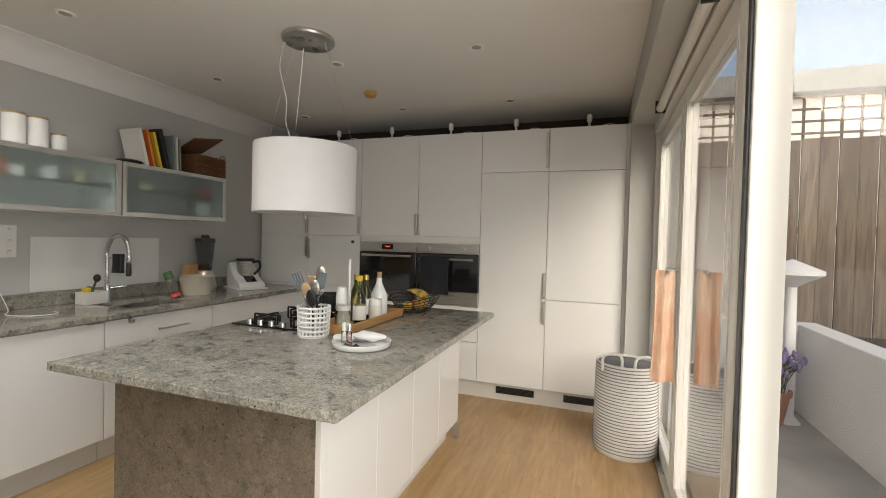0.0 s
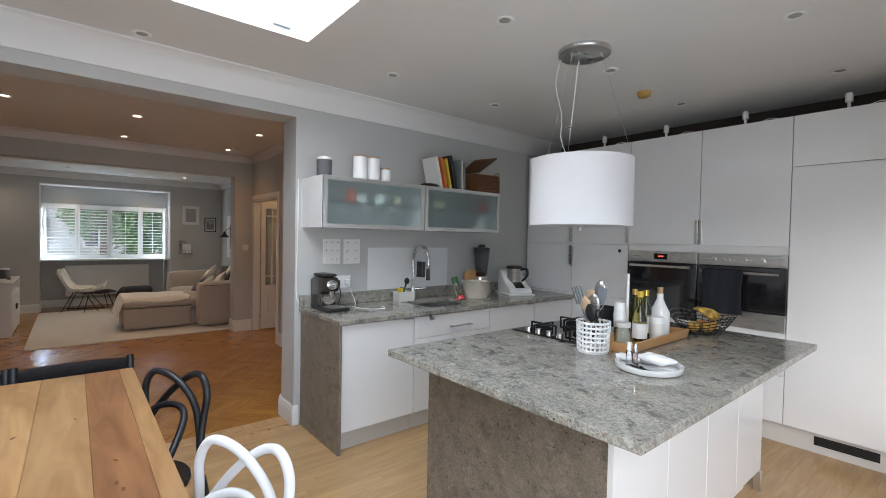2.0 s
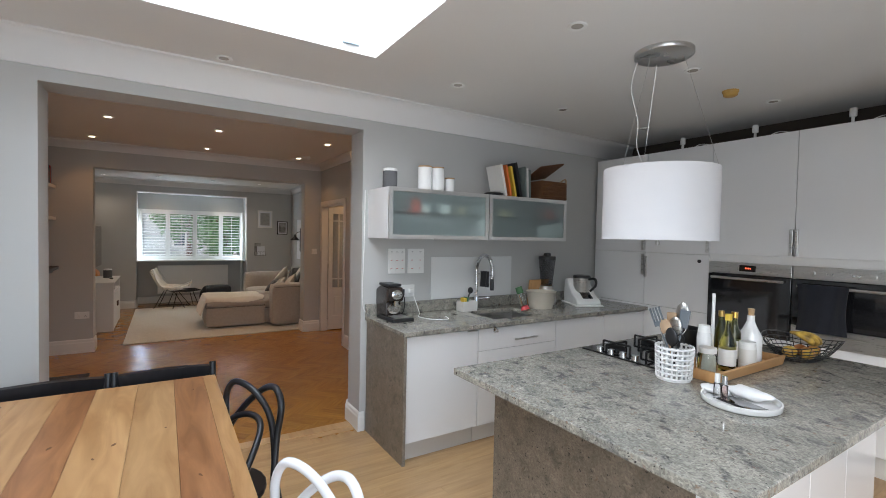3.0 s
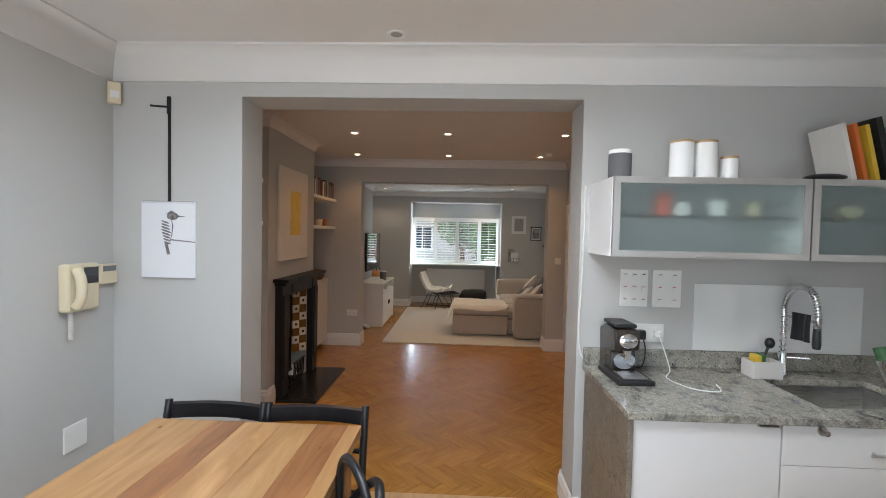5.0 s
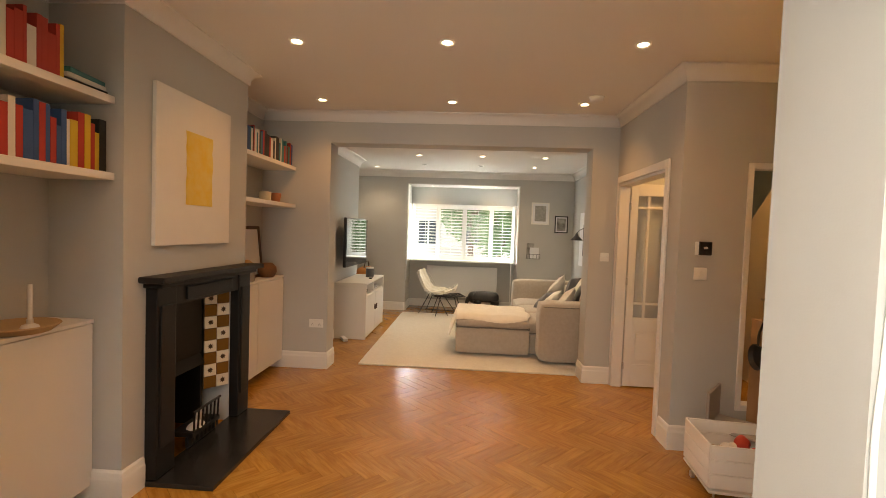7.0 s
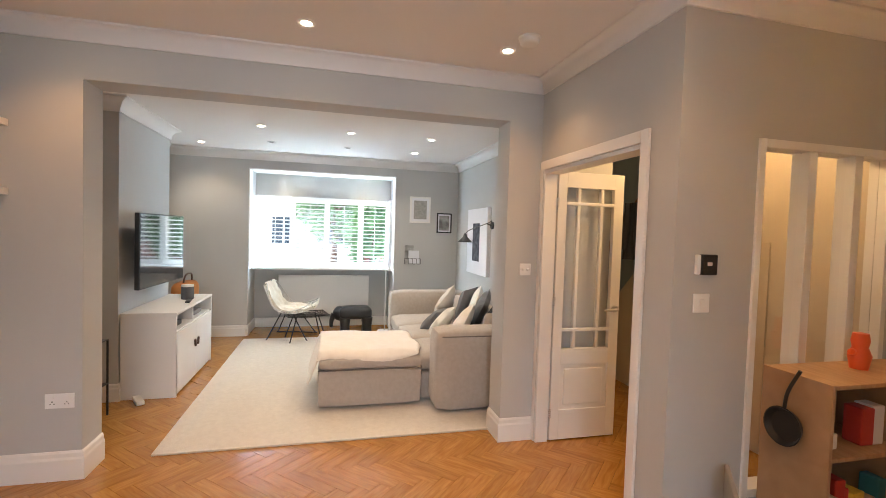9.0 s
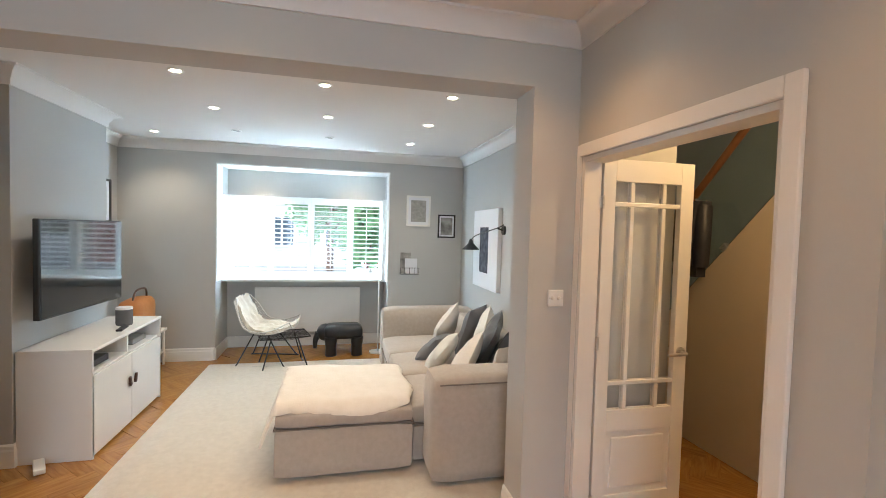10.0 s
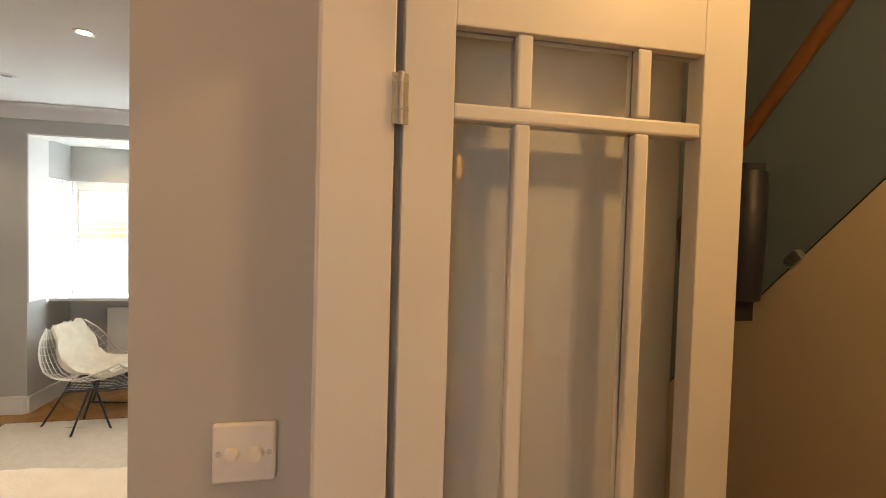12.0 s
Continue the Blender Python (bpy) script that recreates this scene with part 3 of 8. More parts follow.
def oven(x0, x1, label, dial_kind):
    o = thing("built_in_oven", label, "oven", pose(x0 + 0.004, FY, 0.82), "built-in ovens")
    w = x1 - x0 - 0.008
    part("body", bx(0.01, w - 0.01, 0.02, 0.5, 0.0, 0.57), BLACKPLASTIC, o)
    part("control_panel", bx(0, w, -0.012, 0.02, 0.475, 0.57, 0.003), STEEL, o)
    if dial_kind == "display":
        part("display", bx(w * 0.40, w * 0.60, -0.0145, -0.0115, 0.50, 0.55), BLACKGLASS, o)
        part("digits", [bx(w * 0.47 + k * 0.012, w * 0.47 + k * 0.012 + 0.007, -0.0155, -0.0145, 0.52, 0.532) for k in range(4)], glow("red_digits", (1.0, 0.12, 0.05), 1.5), o, "red clock digits")
        part("door", bx(0, w, -0.016, 0.018, 0.0, 0.47, 0.004), BLACKGLASS, o, "black glass oven door")
        h = 0.44
        part("handle", [moved(rod((0.04, -0.05, h), (w - 0.04, -0.05, h), 0.011), Matrix()), rod((0.06, -0.05, h), (0.06, -0.014, h), 0.006), rod((w - 0.06, -0.05, h), (w - 0.06, -0.014, h), 0.006)], STEEL, o, "brushed steel bar handle")
    else:
        for kx in (0.2, 0.75):
            part("knob", moved(lathe([(0, 0), (0.018, 0), (0.016, 0.02), (0, 0.022)], 18), pose(w * kx, -0.012, 0.522, 90)), STEEL, o)
        for kx in (0.34, 0.39, 0.58, 0.63):
            part("button", moved(lathe([(0, 0), (0.006, 0), (0.006, 0.006), (0, 0.006)], 12), pose(w * kx, -0.012, 0.522, 90)), CHROME, o)
        part("door", [bx(0, w, -0.014, 0.018, 0.13, 0.47, 0.003)], BLACKGLASS, o, "dark mirrored glass oven door")
        part("drawer", bx(0, w, -0.014, 0.018, 0.0, 0.125, 0.003), STEEL, o, "steel warming drawer")
        h = 0.425
        part("handle", [rod((0.04, -0.05, h), (w - 0.04, -0.05, h), 0.010), rod((0.06, -0.05, h), (0.06, -0.012, h), 0.006), rod((w - 0.06, -0.05, h), (w - 0.06, -0.012, h), 0.006)], STEEL, o, "brushed steel bar handle")
        part("drawer_handle", [rod((w * 0.3, -0.035, 0.09), (w * 0.75, -0.035, 0.09), 0.007), rod((w * 0.33, -0.035, 0.09), (w * 0.33, -0.012, 0.09), 0.005), rod((w * 0.72, -0.035, 0.09), (w * 0.72, -0.012, 0.09), 0.005)], STEEL, o)
    return o


oven(TX[2], TX[3], "black glass built-in oven with a steel control panel", "display")
oven(TX[3], TX[4], "steel framed built-in oven with dark glass and a drawer", "knobs")


def cloth_sheet(w, h, nx, nz, depth, seed, thick=0.006):
    """A hanging folded cloth, its top edge at z = 0."""
    bm = bmesh.new()
    rnd = random.Random(seed)
    ph = [rnd.uniform(0, 6.28) for _ in range(4)]
    def off(u, v):
        return depth * (math.sin(u * 9 + ph[0]) * (0.35 + 0.65 * v) + 0.5 * math.sin(u * 17 + ph[1] + v * 2))
    for side in (0, 1):
        grid = [[bm.verts.new(((u / nx - 0.5) * w * (1 - 0.08 * math.sin(v / nz * 3.1)), off(u / nx, v / nz) - side * thick, -h * v / nz)) for u in range(nx + 1)] for v in range(nz + 1)]
        for v in range(nz):
            for u in range(nx):
                bm.faces.new((grid[v][u], grid[v][u + 1], grid[v + 1][u + 1], grid[v + 1][u]))
    bm.verts.ensure_lookup_table()
    n = (nx + 1) * (nz + 1)
    for v in range(nz):
        for u in (0, nx):
            a, c = v * (nx + 1) + u, (v + 1) * (nx + 1) + u
            bm.faces.new((bm.verts[a], bm.verts[c], bm.verts[n + c], bm.verts[n + a]))
    for u in range(nx):
        for v in (0, nz):
            a = v * (nx + 1) + u
            bm.faces.new((bm.verts[a], bm.verts[a + 1], bm.verts[n + a + 1], bm.verts[n + a]))
    bmesh.ops.recalc_face_normals(bm, faces=bm.faces[:])
    return soft(bm)


NAVY = material("navy_cotton", (0.012, 0.014, 0.022), 0.95, bump=0.4, bump_scale=300, sheen=0.2)
whole("tea_towel", cloth_sheet(0.30, 0.34, 24, 14, 0.012, 4), NAVY, "dark navy tea towel hanging over the oven handle", "tea towel", pose(TX[3] + 0.20, FY - 0.066, 1.262))

# ---- counter along the wall ----
CX, CY0, CY1 = -2.745, 1.64, 4.30
SK = (2.50, 3.02, -3.27, -2.87)
whole("worktop", [bx(KX0, CX, CY0, SK[0], 0.878, 0.91, 0.003), bx(KX0, CX, SK[1], CY1 - 0.005, 0.878, 0.91, 0.003), bx(KX0, SK[2], SK[0], SK[1], 0.878, 0.91, 0.002), bx(SK[3], CX, SK[0], SK[1], 0.878, 0.91, 0.002)], GRANITE,
      "grey speckled polished granite worktop along the wall", "worktop")
whole("worktop_upstand", bx(KX0, KX0 + 0.02, CY0, CY1 - 0.005, 0.911, 1.005, 0.002), GRANITE, "grey granite upstand behind the worktop", "upstand")
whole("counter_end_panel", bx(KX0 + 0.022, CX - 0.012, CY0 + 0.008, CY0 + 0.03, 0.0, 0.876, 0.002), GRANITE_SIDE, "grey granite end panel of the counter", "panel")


def base_unit(y0, y1, label, drawer):
    u = thing("base_cabinet", label, "cabinet", pose(CX - 0.03, y0, 0), "base kitchen cabinets")
    w = y1 - y0
    part("body", bx(-0.55, -0.022, 0.001, w - 0.001, 0.14, 0.70 if drawer else 0.874), MATTWHITE, u)
    part("plinth", bx(-0.08, -0.06, 0.001, w - 0.001, 0.0, 0.138), PLINTH, u)
    if drawer:
        part("upper_front", bx(-0.02, 0, 0.002, w - 0.002, 0.703, 0.868, 0.002), CABWHITE, u)
        part("door", bx(-0.02, 0, 0.002, w - 0.002, 0.142, 0.70, 0.002), CABWHITE, u)
        part("handle", [rod((0.025, w * 0.42, 0.765), (0.025, w * 0.72, 0.765), 0.006), rod((0.025, w * 0.45, 0.765), (0, w * 0.45, 0.765), 0.005), rod((0.025, w * 0.69, 0.765), (0, w * 0.69, 0.765), 0.005)], STEEL, u, "short steel bar handle")
    else:
        part("door", bx(-0.02, 0, 0.002, w - 0.002, 0.142, 0.868, 0.002), CABWHITE, u)
        part("handle", bx(0, 0.02, w - 0.10, w - 0.02, 0.862, 0.868, 0.001), STEEL, u, "slim steel edge pull")
    return u


base_unit(1.672, 2.272, "glossy white base cabinet at the end of the counter", False)
base_unit(2.274, 3.074, "glossy white dishwasher front with a steel bar handle", True)
base_unit(3.076, 3.680, "glossy white base cabinet under the sink end", False)
base_unit(3.682, 4.28, "glossy white base cabinet in the corner", False)
hk = thing("towel_hook", "round chrome hook on the white cabinet front", "hook", pose(CX - 0.03, 2.43, 0.85))
part("disc", moved(lathe([(0, 0), (0.02, 0), (0.018, 0.006), (0, 0.008)], 16), pose(0, 0, 0, 0, 90)), CHROME, hk)
part("peg", moved(lathe([(0, 0), (0.006, 0.006), (0.006, 0.025), (0.012, 0.03), (0, 0.034)], 12), pose(0, 0, 0, 0, 90)), CHROME, hk)

sink = thing("sink", "undermounted steel sink in the granite worktop", "sink", pose(0, 0, 0))
part("bowl", [bx(SK[2], SK[3], SK[0], SK[1], 0.70, 0.71), bx(SK[2] - 0.005, SK[2], SK[0], SK[1], 0.70, 0.878), bx(SK[3], SK[3] + 0.005, SK[0], SK[1], 0.70, 0.878), bx(SK[2], SK[3], SK[0] - 0.005, SK[0], 0.70, 0.878), bx(SK[2], SK[3], SK[1], SK[1] + 0.005, 0.70, 0.878)], STEEL, sink)
part("drain", lathe([(0, 0.711), (0.04, 0.711), (0.04, 0.716), (0, 0.716)], 18, (-3.07, 2.76, 0)), CHROME, sink)
tap = thing("kitchen_tap", "tall chrome spring-neck tap with a black spray head", "tap", pose(-3.335, 2.655, 0.91) @ Matrix.Diagonal((1, 1, 1.06, 1)))
part("base", lathe([(0, 0), (0.026, 0), (0.026, 0.012), (0.021, 0.02), (0.021, 0.10), (0.014, 0.12), (0, 0.12)], 18), CHROME, tap)
neck = curve_pts([(0, 0, 0.11), (0, 0, 0.28), (0, 0, 0.36), (0.04, 0.005, 0.43), (0.11, 0.01, 0.455), (0.18, 0.012, 0.42), (0.205, 0.013, 0.34), (0.205, 0.013, 0.27)], 42)
part("neck", tube(neck, 0.011, 10), CHROME, tap)
pts = []
for k in range(420):
    s = k / 419 * (len(neck) - 1.001)
    i = int(s)
    p = neck[i].lerp(neck[i + 1], s - i)
    d = (neck[i + 1] - neck[i]).normalized()
    side = Vector((0, 1, 0))
    up = d.cross(side).normalized()
    pts.append(p + 0.015 * (math.cos(k * 0.62) * side + math.sin(k * 0.62) * up))
part("spring", tube(pts, 0.0032, 5), CHROME, tap, "coiled chrome spring")
part("spray_head", lathe([(0, 0.18), (0.016, 0.18), (0.019, 0.20), (0.016, 0.27), (0, 0.275)], 16, (0.205, 0.013, 0)), BLACKPLASTIC, tap, "black rubber spray head")
part("lever", rod((0, 0.02, 0.09), (0.06, 0.10, 0.10), 0.006), CHROME, tap)
part("spray_bracket", rod((0, 0, 0.30), (0.19, 0.013, 0.30), 0.005), CHROME, tap)
part("cloth", moved(cloth_sheet(0.10, 0.13, 10, 8, 0.006, 9), pose(0.12, 0.0, 0.33, 0, 0, 12)), BLACKPAINT, tap, "dark dish cloth hung on the tap")

# splash panel, sockets
whole("splash_panel", bx(KX0, KX0 + 0.008, 2.235, 3.13, 1.007, 1.375, 0.002), material("white_splash_glass", (0.72, 0.73, 0.72), 0.08, coat=0.7, amount=0.1), "glossy white splash panel behind the sink", "splashback")


def switch_panel(name, label, y0, y1, z0, z1, cols, rows):
    s = thing(name, label, "switch", pose(KX0, y0, z0), "switches and sockets")
    w, h = y1 - y0, z1 - z0
    part("plate", bx(0, 0.012, 0, w, 0, h, 0.003), WHITEPLASTIC, s)
    for r in range(rows):
        for c in range(cols):
            cy, cz = w * (c + 0.5) / cols, h * (r + 0.5) / rows
            part("rocker", bx(0.012, 0.017, cy - 0.012, cy + 0.012, cz - 0.014, cz + 0.014, 0.002), WHITEPLASTIC, s)
            part("mark", bx(0.0172, 0.0185, cy - 0.008, cy + 0.008, cz + 0.006, cz + 0.010), material("red_mark", (0.5, 0.05, 0.04), 0.4) if r < 2 else BLACKPLASTIC, s, "small red indicator")
    return s


switch_panel("appliance_switch_panel", "white grid of appliance switches with red marks", 1.83, 1.98, 1.24, 1.445, 3, 3)
switch_panel("appliance_switch_panel", "white grid of appliance switches beside its twin", 2.005, 2.16, 1.24, 1.445, 2, 3)
soc = switch_panel("double_socket", "white double socket above the worktop", 1.905, 2.075, 1.045, 1.145, 2, 1)
part("plug", bx(0.012, 0.05, 0.02, 0.06, 0.02, 0.07, 0.006), BLACKPLASTIC, soc, "black plug")
part("white_plug", bx(0.012, 0.045, 0.11, 0.15, 0.03, 0.07, 0.006), WHITEPLASTIC, soc, "white charger plug")
whole("charger_cable", tube(curve_pts([(-3.385, 2.035, 1.09), (-3.36, 2.06, 1.0), (-3.3, 2.06, 0.925), (-3.2, 2.0, 0.915), (-3.05, 2.05, 0.915), (-3.02, 2.16, 0.915), (-3.12, 2.2, 0.915)], 40), 0.003, 6), WHITEPLASTIC, "thin white charger cable lying on the worktop", "cable")
whole("appliance_cable", tube(curve_pts([(-3.385, 1.945, 1.09), (-3.35, 1.95, 1.02), (-3.36, 1.94, 0.93), (-3.37, 1.90, 0.92), (-3.36, 1.86, 0.94)], 24), 0.004, 6), BLACKPLASTIC, "short black appliance cable by the socket", "cable")
whole("wall_cable", tube(curve_pts([(-3.425, 1.625, 1.90), (-3.424, 1.622, 1.5), (-3.424, 1.618, 1.3), (-3.424, 1.612, 1.15), (-3.424, 1.622, 0.98), (-3.42, 1.66, 0.93)], 30), 0.005, 6), WHITEPLASTIC, "white cable running down the wall edge", "cable")

# ---- wall cabinets with frosted doors ----
WX, WZ0, WZ1 = -3.043, 1.53, 1.905
ALU = material("matt_aluminium", (0.66, 0.66, 0.65), 0.35, 0.9, amount=0.15)
for y0, y1, lab in ((1.652, 2.552, "white wall cabinet with an aluminium framed frosted door"), (2.556, 3.456, "white wall cabinet with a frosted door and dishes inside")):
    w = thing("wall_cabinet", lab, "cabinet", pose(KX0, y0, WZ0), "frosted wall cabinets")
    d, l, h = WX - KX0, y1 - y0, WZ1 - WZ0
    part("side", bx(0, d - 0.022, 0, 0.018, 0, h), CABWHITE, w)
    part("side", bx(0, d - 0.022, l - 0.018, l, 0, h), CABWHITE, w)
    part("bottom", bx(0, d - 0.022, 0.018, l - 0.018, 0, 0.018), CABWHITE, w)
    part("top", bx(0, d - 0.022, 0.018, l - 0.018, h - 0.018, h), CABWHITE, w)
    part("back", bx(0, 0.006, 0.018, l - 0.018, 0.018, h - 0.018), CABWHITE, w)
    part("shelf", bx(0.006, d - 0.06, 0.018, l - 0.018, h * 0.5, h * 0.5 + 0.012), GLASS, w, "glass shelf")
    f = part("door", [bx(d - 0.02, d, 0.002, l - 0.002, 0, 0.03), bx(d - 0.02, d, 0.002, l - 0.002, h - 0.03, h), bx(d - 0.02, d, 0.002, 0.034, 0.03, h - 0.03), bx(d - 0.02, d, l - 0.034, l - 0.002, 0.03, h - 0.03)], ALU, w, "aluminium door frame")
    pane = part("pane", bx(d - 0.013, d - 0.008, 0.034, l - 0.034, 0.03, h - 0.03), FROST, f, "frosted greenish glass pane")
    pane.visible_shadow = False
    part("handle", bx(d, d + 0.018, l * 0.42, l * 0.60, -0.004, 0.004, 0.001), STEEL, f)


def jar(name, label, cat, at, prof, mat, lid=None, lid_mat=None, group=""):
    j = thing(name, label, cat, pose(*at), group)
    part("body", lathe(prof, 22), mat, j)
    if lid:
        part("lid", lathe(lid, 22), lid_mat, j)
    return j


PINK = material("pink_plastic", (0.72, 0.16, 0.12), 0.4)
for k, (jy, r, h, mt, nm) in enumerate(((1.93, 0.035, 0.11, PINK, "red and blue jar seen through frosted glass"), (2.02, 0.04, 0.06, WHITEPLASTIC, "white bowl seen through frosted glass"),
                                        (2.19, 0.045, 0.08, WHITEPLASTIC, "white cup seen through frosted glass"), (2.36, 0.035, 0.07, CREAM, "cream cup seen through frosted glass"), (3.33, 0.05, 0.08, PINK, "pink tub seen through frosted glass"), (2.8, 0.05, 0.06, CREAM, "cream bowl seen through frosted glass"))):
    jar("storage_jar", nm, "jar", (-3.16, jy, WZ0 + 0.2), [(0, 0), (r, 0), (r, h), (r * 0.8, h), (r * 0.8, 0.01), (0, 0.01)], mt)
jar("storage_jar", "cream tub seen through frosted glass", "jar", (-3.16, 3.32, WZ0 + 0.018), [(0, 0), (0.06, 0), (0.06, 0.12), (0.05, 0.12), (0.05, 0.01), (0, 0.01)], WHITEPLASTIC)

# on top of the wall cabinets
TOPZ = WZ1
GREYMESH = material("grey_speaker_cloth", (0.12, 0.12, 0.125), 0.9, bump=0.5, bump_scale=500)
sp = thing("smart_speaker", "grey cloth smart speaker with a white top", "speaker", pose(-3.20, 1.73, TOPZ))
part("body", lathe([(0, 0), (0.052, 0), (0.055, 0.01), (0.055, 0.128), (0, 0.128)], 26), GREYMESH, sp)
part("top", lathe([(0, 0.128), (0.055, 0.128), (0.054, 0.146), (0.045, 0.15), (0, 0.15)], 26), WHITEPLASTIC, sp)
LIDWOOD = material("pale_wood_lid", (0.42, 0.27, 0.14), 0.5, amount=0.5, stretch=(1, 10, 1))
CERAMIC = material("white_ceramic", (0.78, 0.78, 0.77), 0.22, coat=0.4, amount=0.15)
for cy, r, h in ((2.03, 0.056, 0.185), (2.145, 0.056, 0.185), (2.262, 0.042, 0.11)):
    jar("storage_canister", "white ceramic canister with a wooden lid", "canister", (-3.20, cy, TOPZ), [(0, 0), (r, 0), (r, h), (0, h)], CERAMIC, [(0, h), (r * 0.97, h), (r * 0.97, h + 0.012), (0, h + 0.014)], LIDWOOD, "ceramic canisters")


def book(at, thick, height, depth, mat, tilt=0.0, m=None, label="upright book on a shelf", group="books"):
    b = thing("book", label, "book", (m or pose(*at)) @ pose(0, 0, 0, 0, tilt, 0), group)
    part("cover", [bx(0, 0.003, 0, depth, 0, height), bx(thick - 0.003, thick, 0, depth, 0, height), bx(0.003, thick - 0.003, 0, 0.003, 0, height)], mat, b)
    part("page_block", bx(0.003, thick - 0.003, 0.003, depth - 0.004, 0.004, height - 0.004), PAGES, b, "cream page block")
    return b


PAGES = material("book_pages", (0.70, 0.66, 0.56), 0.9, stretch=(60, 1, 1), amount=0.5)
def flat(name, c, rough=0.5):
    return material(name, c, rough, scale=20, amount=0.25)


C_RED, C_YEL, C_BLU, C_GRN, C_BLK, C_WHT, C_ORG, C_TEAL = [flat("cover_" + n, c) for n, c in (("red", (0.42, 0.035, 0.025)), ("yellow", (0.62, 0.42, 0.04)), ("blue", (0.03, 0.09, 0.26)), ("green", (0.05, 0.14, 0.05)),
                                                                                    ("black", (0.02, 0.02, 0.02)), ("white", (0.70, 0.68, 0.64)), ("orange", (0.60, 0.15, 0.03)), ("teal", (0.04, 0.18, 0.20)))]
C_SAGE = flat("cover_sage", (0.20, 0.24, 0.22))
by = 2.77
for th, hh, mt, lab in ((0.022, 0.27, C_WHT, "white cookery book leaning on the cabinet"), (0.018, 0.27, C_ORG, "orange cookery book leaning on the cabinet"), (0.02, 0.265, C_YEL, "yellow cookery book leaning on the cabinet"),
                        (0.03, 0.30, C_BLK, "tall black book leaning on the cabinet"), (0.012, 0.27, C_SAGE, "slim grey magazine on the cabinet"), (0.014, 0.26, C_WHT, "slim white magazine on the cabinet"), (0.014, 0.25, C_SAGE, "slim teal magazine on the cabinet")):
    book(None, th, hh, 0.20, mt, -14 if by < 2.95 else -3, m=pose(-3.10, by, TOPZ + 0.005, 0, 0, 90), label=lab)
    by += th + (0.034 if th > 0.015 else 0.012)
WICKER = material("brown_wicker", (0.20, 0.085, 0.03), 0.6, second=(0.10, 0.04, 0.015), scale=60, amount=0.9, bump=0.9, bump_scale=110, stretch=(1, 1, 2.5))
wb = thing("wicker_basket", "brown wicker basket with an open lid and rope handles", "basket", pose(-3.21, 3.17, TOPZ))
part("body", [bx(-0.13, 0.13, 0, 0.31, 0, 0.012, 0.003), bx(-0.13, -0.118, 0, 0.31, 0, 0.17, 0.004), bx(0.118, 0.13, 0, 0.31, 0, 0.17, 0.004), bx(-0.118, 0.118, 0, 0.012, 0, 0.17, 0.004), bx(-0.118, 0.118, 0.298, 0.31, 0, 0.17, 0.004)], WICKER, wb)
for k in range(7):
    part("band", tube([(0.133, 0.0, 0.02 + k * 0.022), (0.133, 0.31, 0.02 + k * 0.022)], 0.008, 6), WICKER, wb)
part("lid", moved(bx(0, 0.27, 0, 0.33, 0, 0.014, 0.004), pose(-0.13, 0.0, 0.175, 12, -24, 0)), WICKER, wb)
part("handle", tube(curve_pts([(0.135, 0.22, 0.16), (0.15, 0.25, 0.19), (0.15, 0.28, 0.19), (0.135, 0.30, 0.15)], 12), 0.006, 6), LIDWOOD, wb, "pale rope handle")
whole("sunglasses_case", ball(0.07, (0, 0, 0), (1, 1.3, 0.25)), BLACKPLASTIC, "flat black case lying on the cabinet", "case", pose(-3.12, 2.66, TOPZ + 0.017))

# ---- worktop things ----
cm = thing("coffee_machine", "black pod coffee machine with chrome front", "coffee machine", pose(-3.25, 1.79, 0.911, 0, 0, 3) @ Matrix.Diagonal((0.84, 1.22, 0.95, 1)))
part("base", bx(-0.10, 0.22, -0.075, 0.075, 0, 0.028, 0.008), BLACKPLASTIC, cm)
bodyprof = [(-0.17, 0.0), (0.02, 0.0), (0.02, 0.13), (0.075, 0.15), (0.085, 0.20), (0.06, 0.255), (-0.10, 0.265), (-0.165, 0.24)]
part("body", moved(prism(bodyprof, -0.052, 0.052, 0.008), pose(0, 0, 0, 90)), material("brown_black_gloss", (0.035, 0.026, 0.022), 0.2, coat=0.5), cm)
part("lever", moved(bx(-0.15, 0.06, -0.045, 0.045, 0.262, 0.285, 0.009), pose(0, 0, 0)), BLACKPLASTIC, cm)
part("brew_head", moved(lathe([(0, 0), (0.035, 0), (0.038, 0.012), (0.03, 0.02), (0, 0.022)], 22), pose(0.082, 0, 0.20, 0, 84)), CHROME, cm, "round chrome brew head")
part("spout", lathe([(0, 0.10), (0.012, 0.10), (0.018, 0.15), (0, 0.155)], 16, (0.075, 0, 0)), CHROME, cm)
part("drip_plate", moved(lathe([(0, 0), (0.045, 0), (0.045, 0.02), (0, 0.02)], 22), pose(0.022, 0, 0.085, 0, 90)), CHROME, cm)
part("water_tank", bx(-0.20, -0.168, -0.045, 0.045, 0.03, 0.23, 0.006), GLASS, cm)
part("cup_grid", bx(0.05, 0.20, -0.05, 0.05, 0.028, 0.036, 0.003), STEEL, cm)
bc = thing("brush_caddy", "pale grey caddy with dish brushes by the sink", "caddy", pose(-3.30, 2.53, 0.911))
part("tub", [bx(-0.05, 0.05, -0.075, 0.075, 0, 0.006), bx(-0.05, -0.045, -0.075, 0.075, 0.006, 0.085), bx(0.045, 0.05, -0.075, 0.075, 0.006, 0.085), bx(-0.045, 0.045, -0.075, -0.07, 0.006, 0.085), bx(-0.045, 0.045, 0.07, 0.075, 0.006, 0.085)], PLINTH, bc)
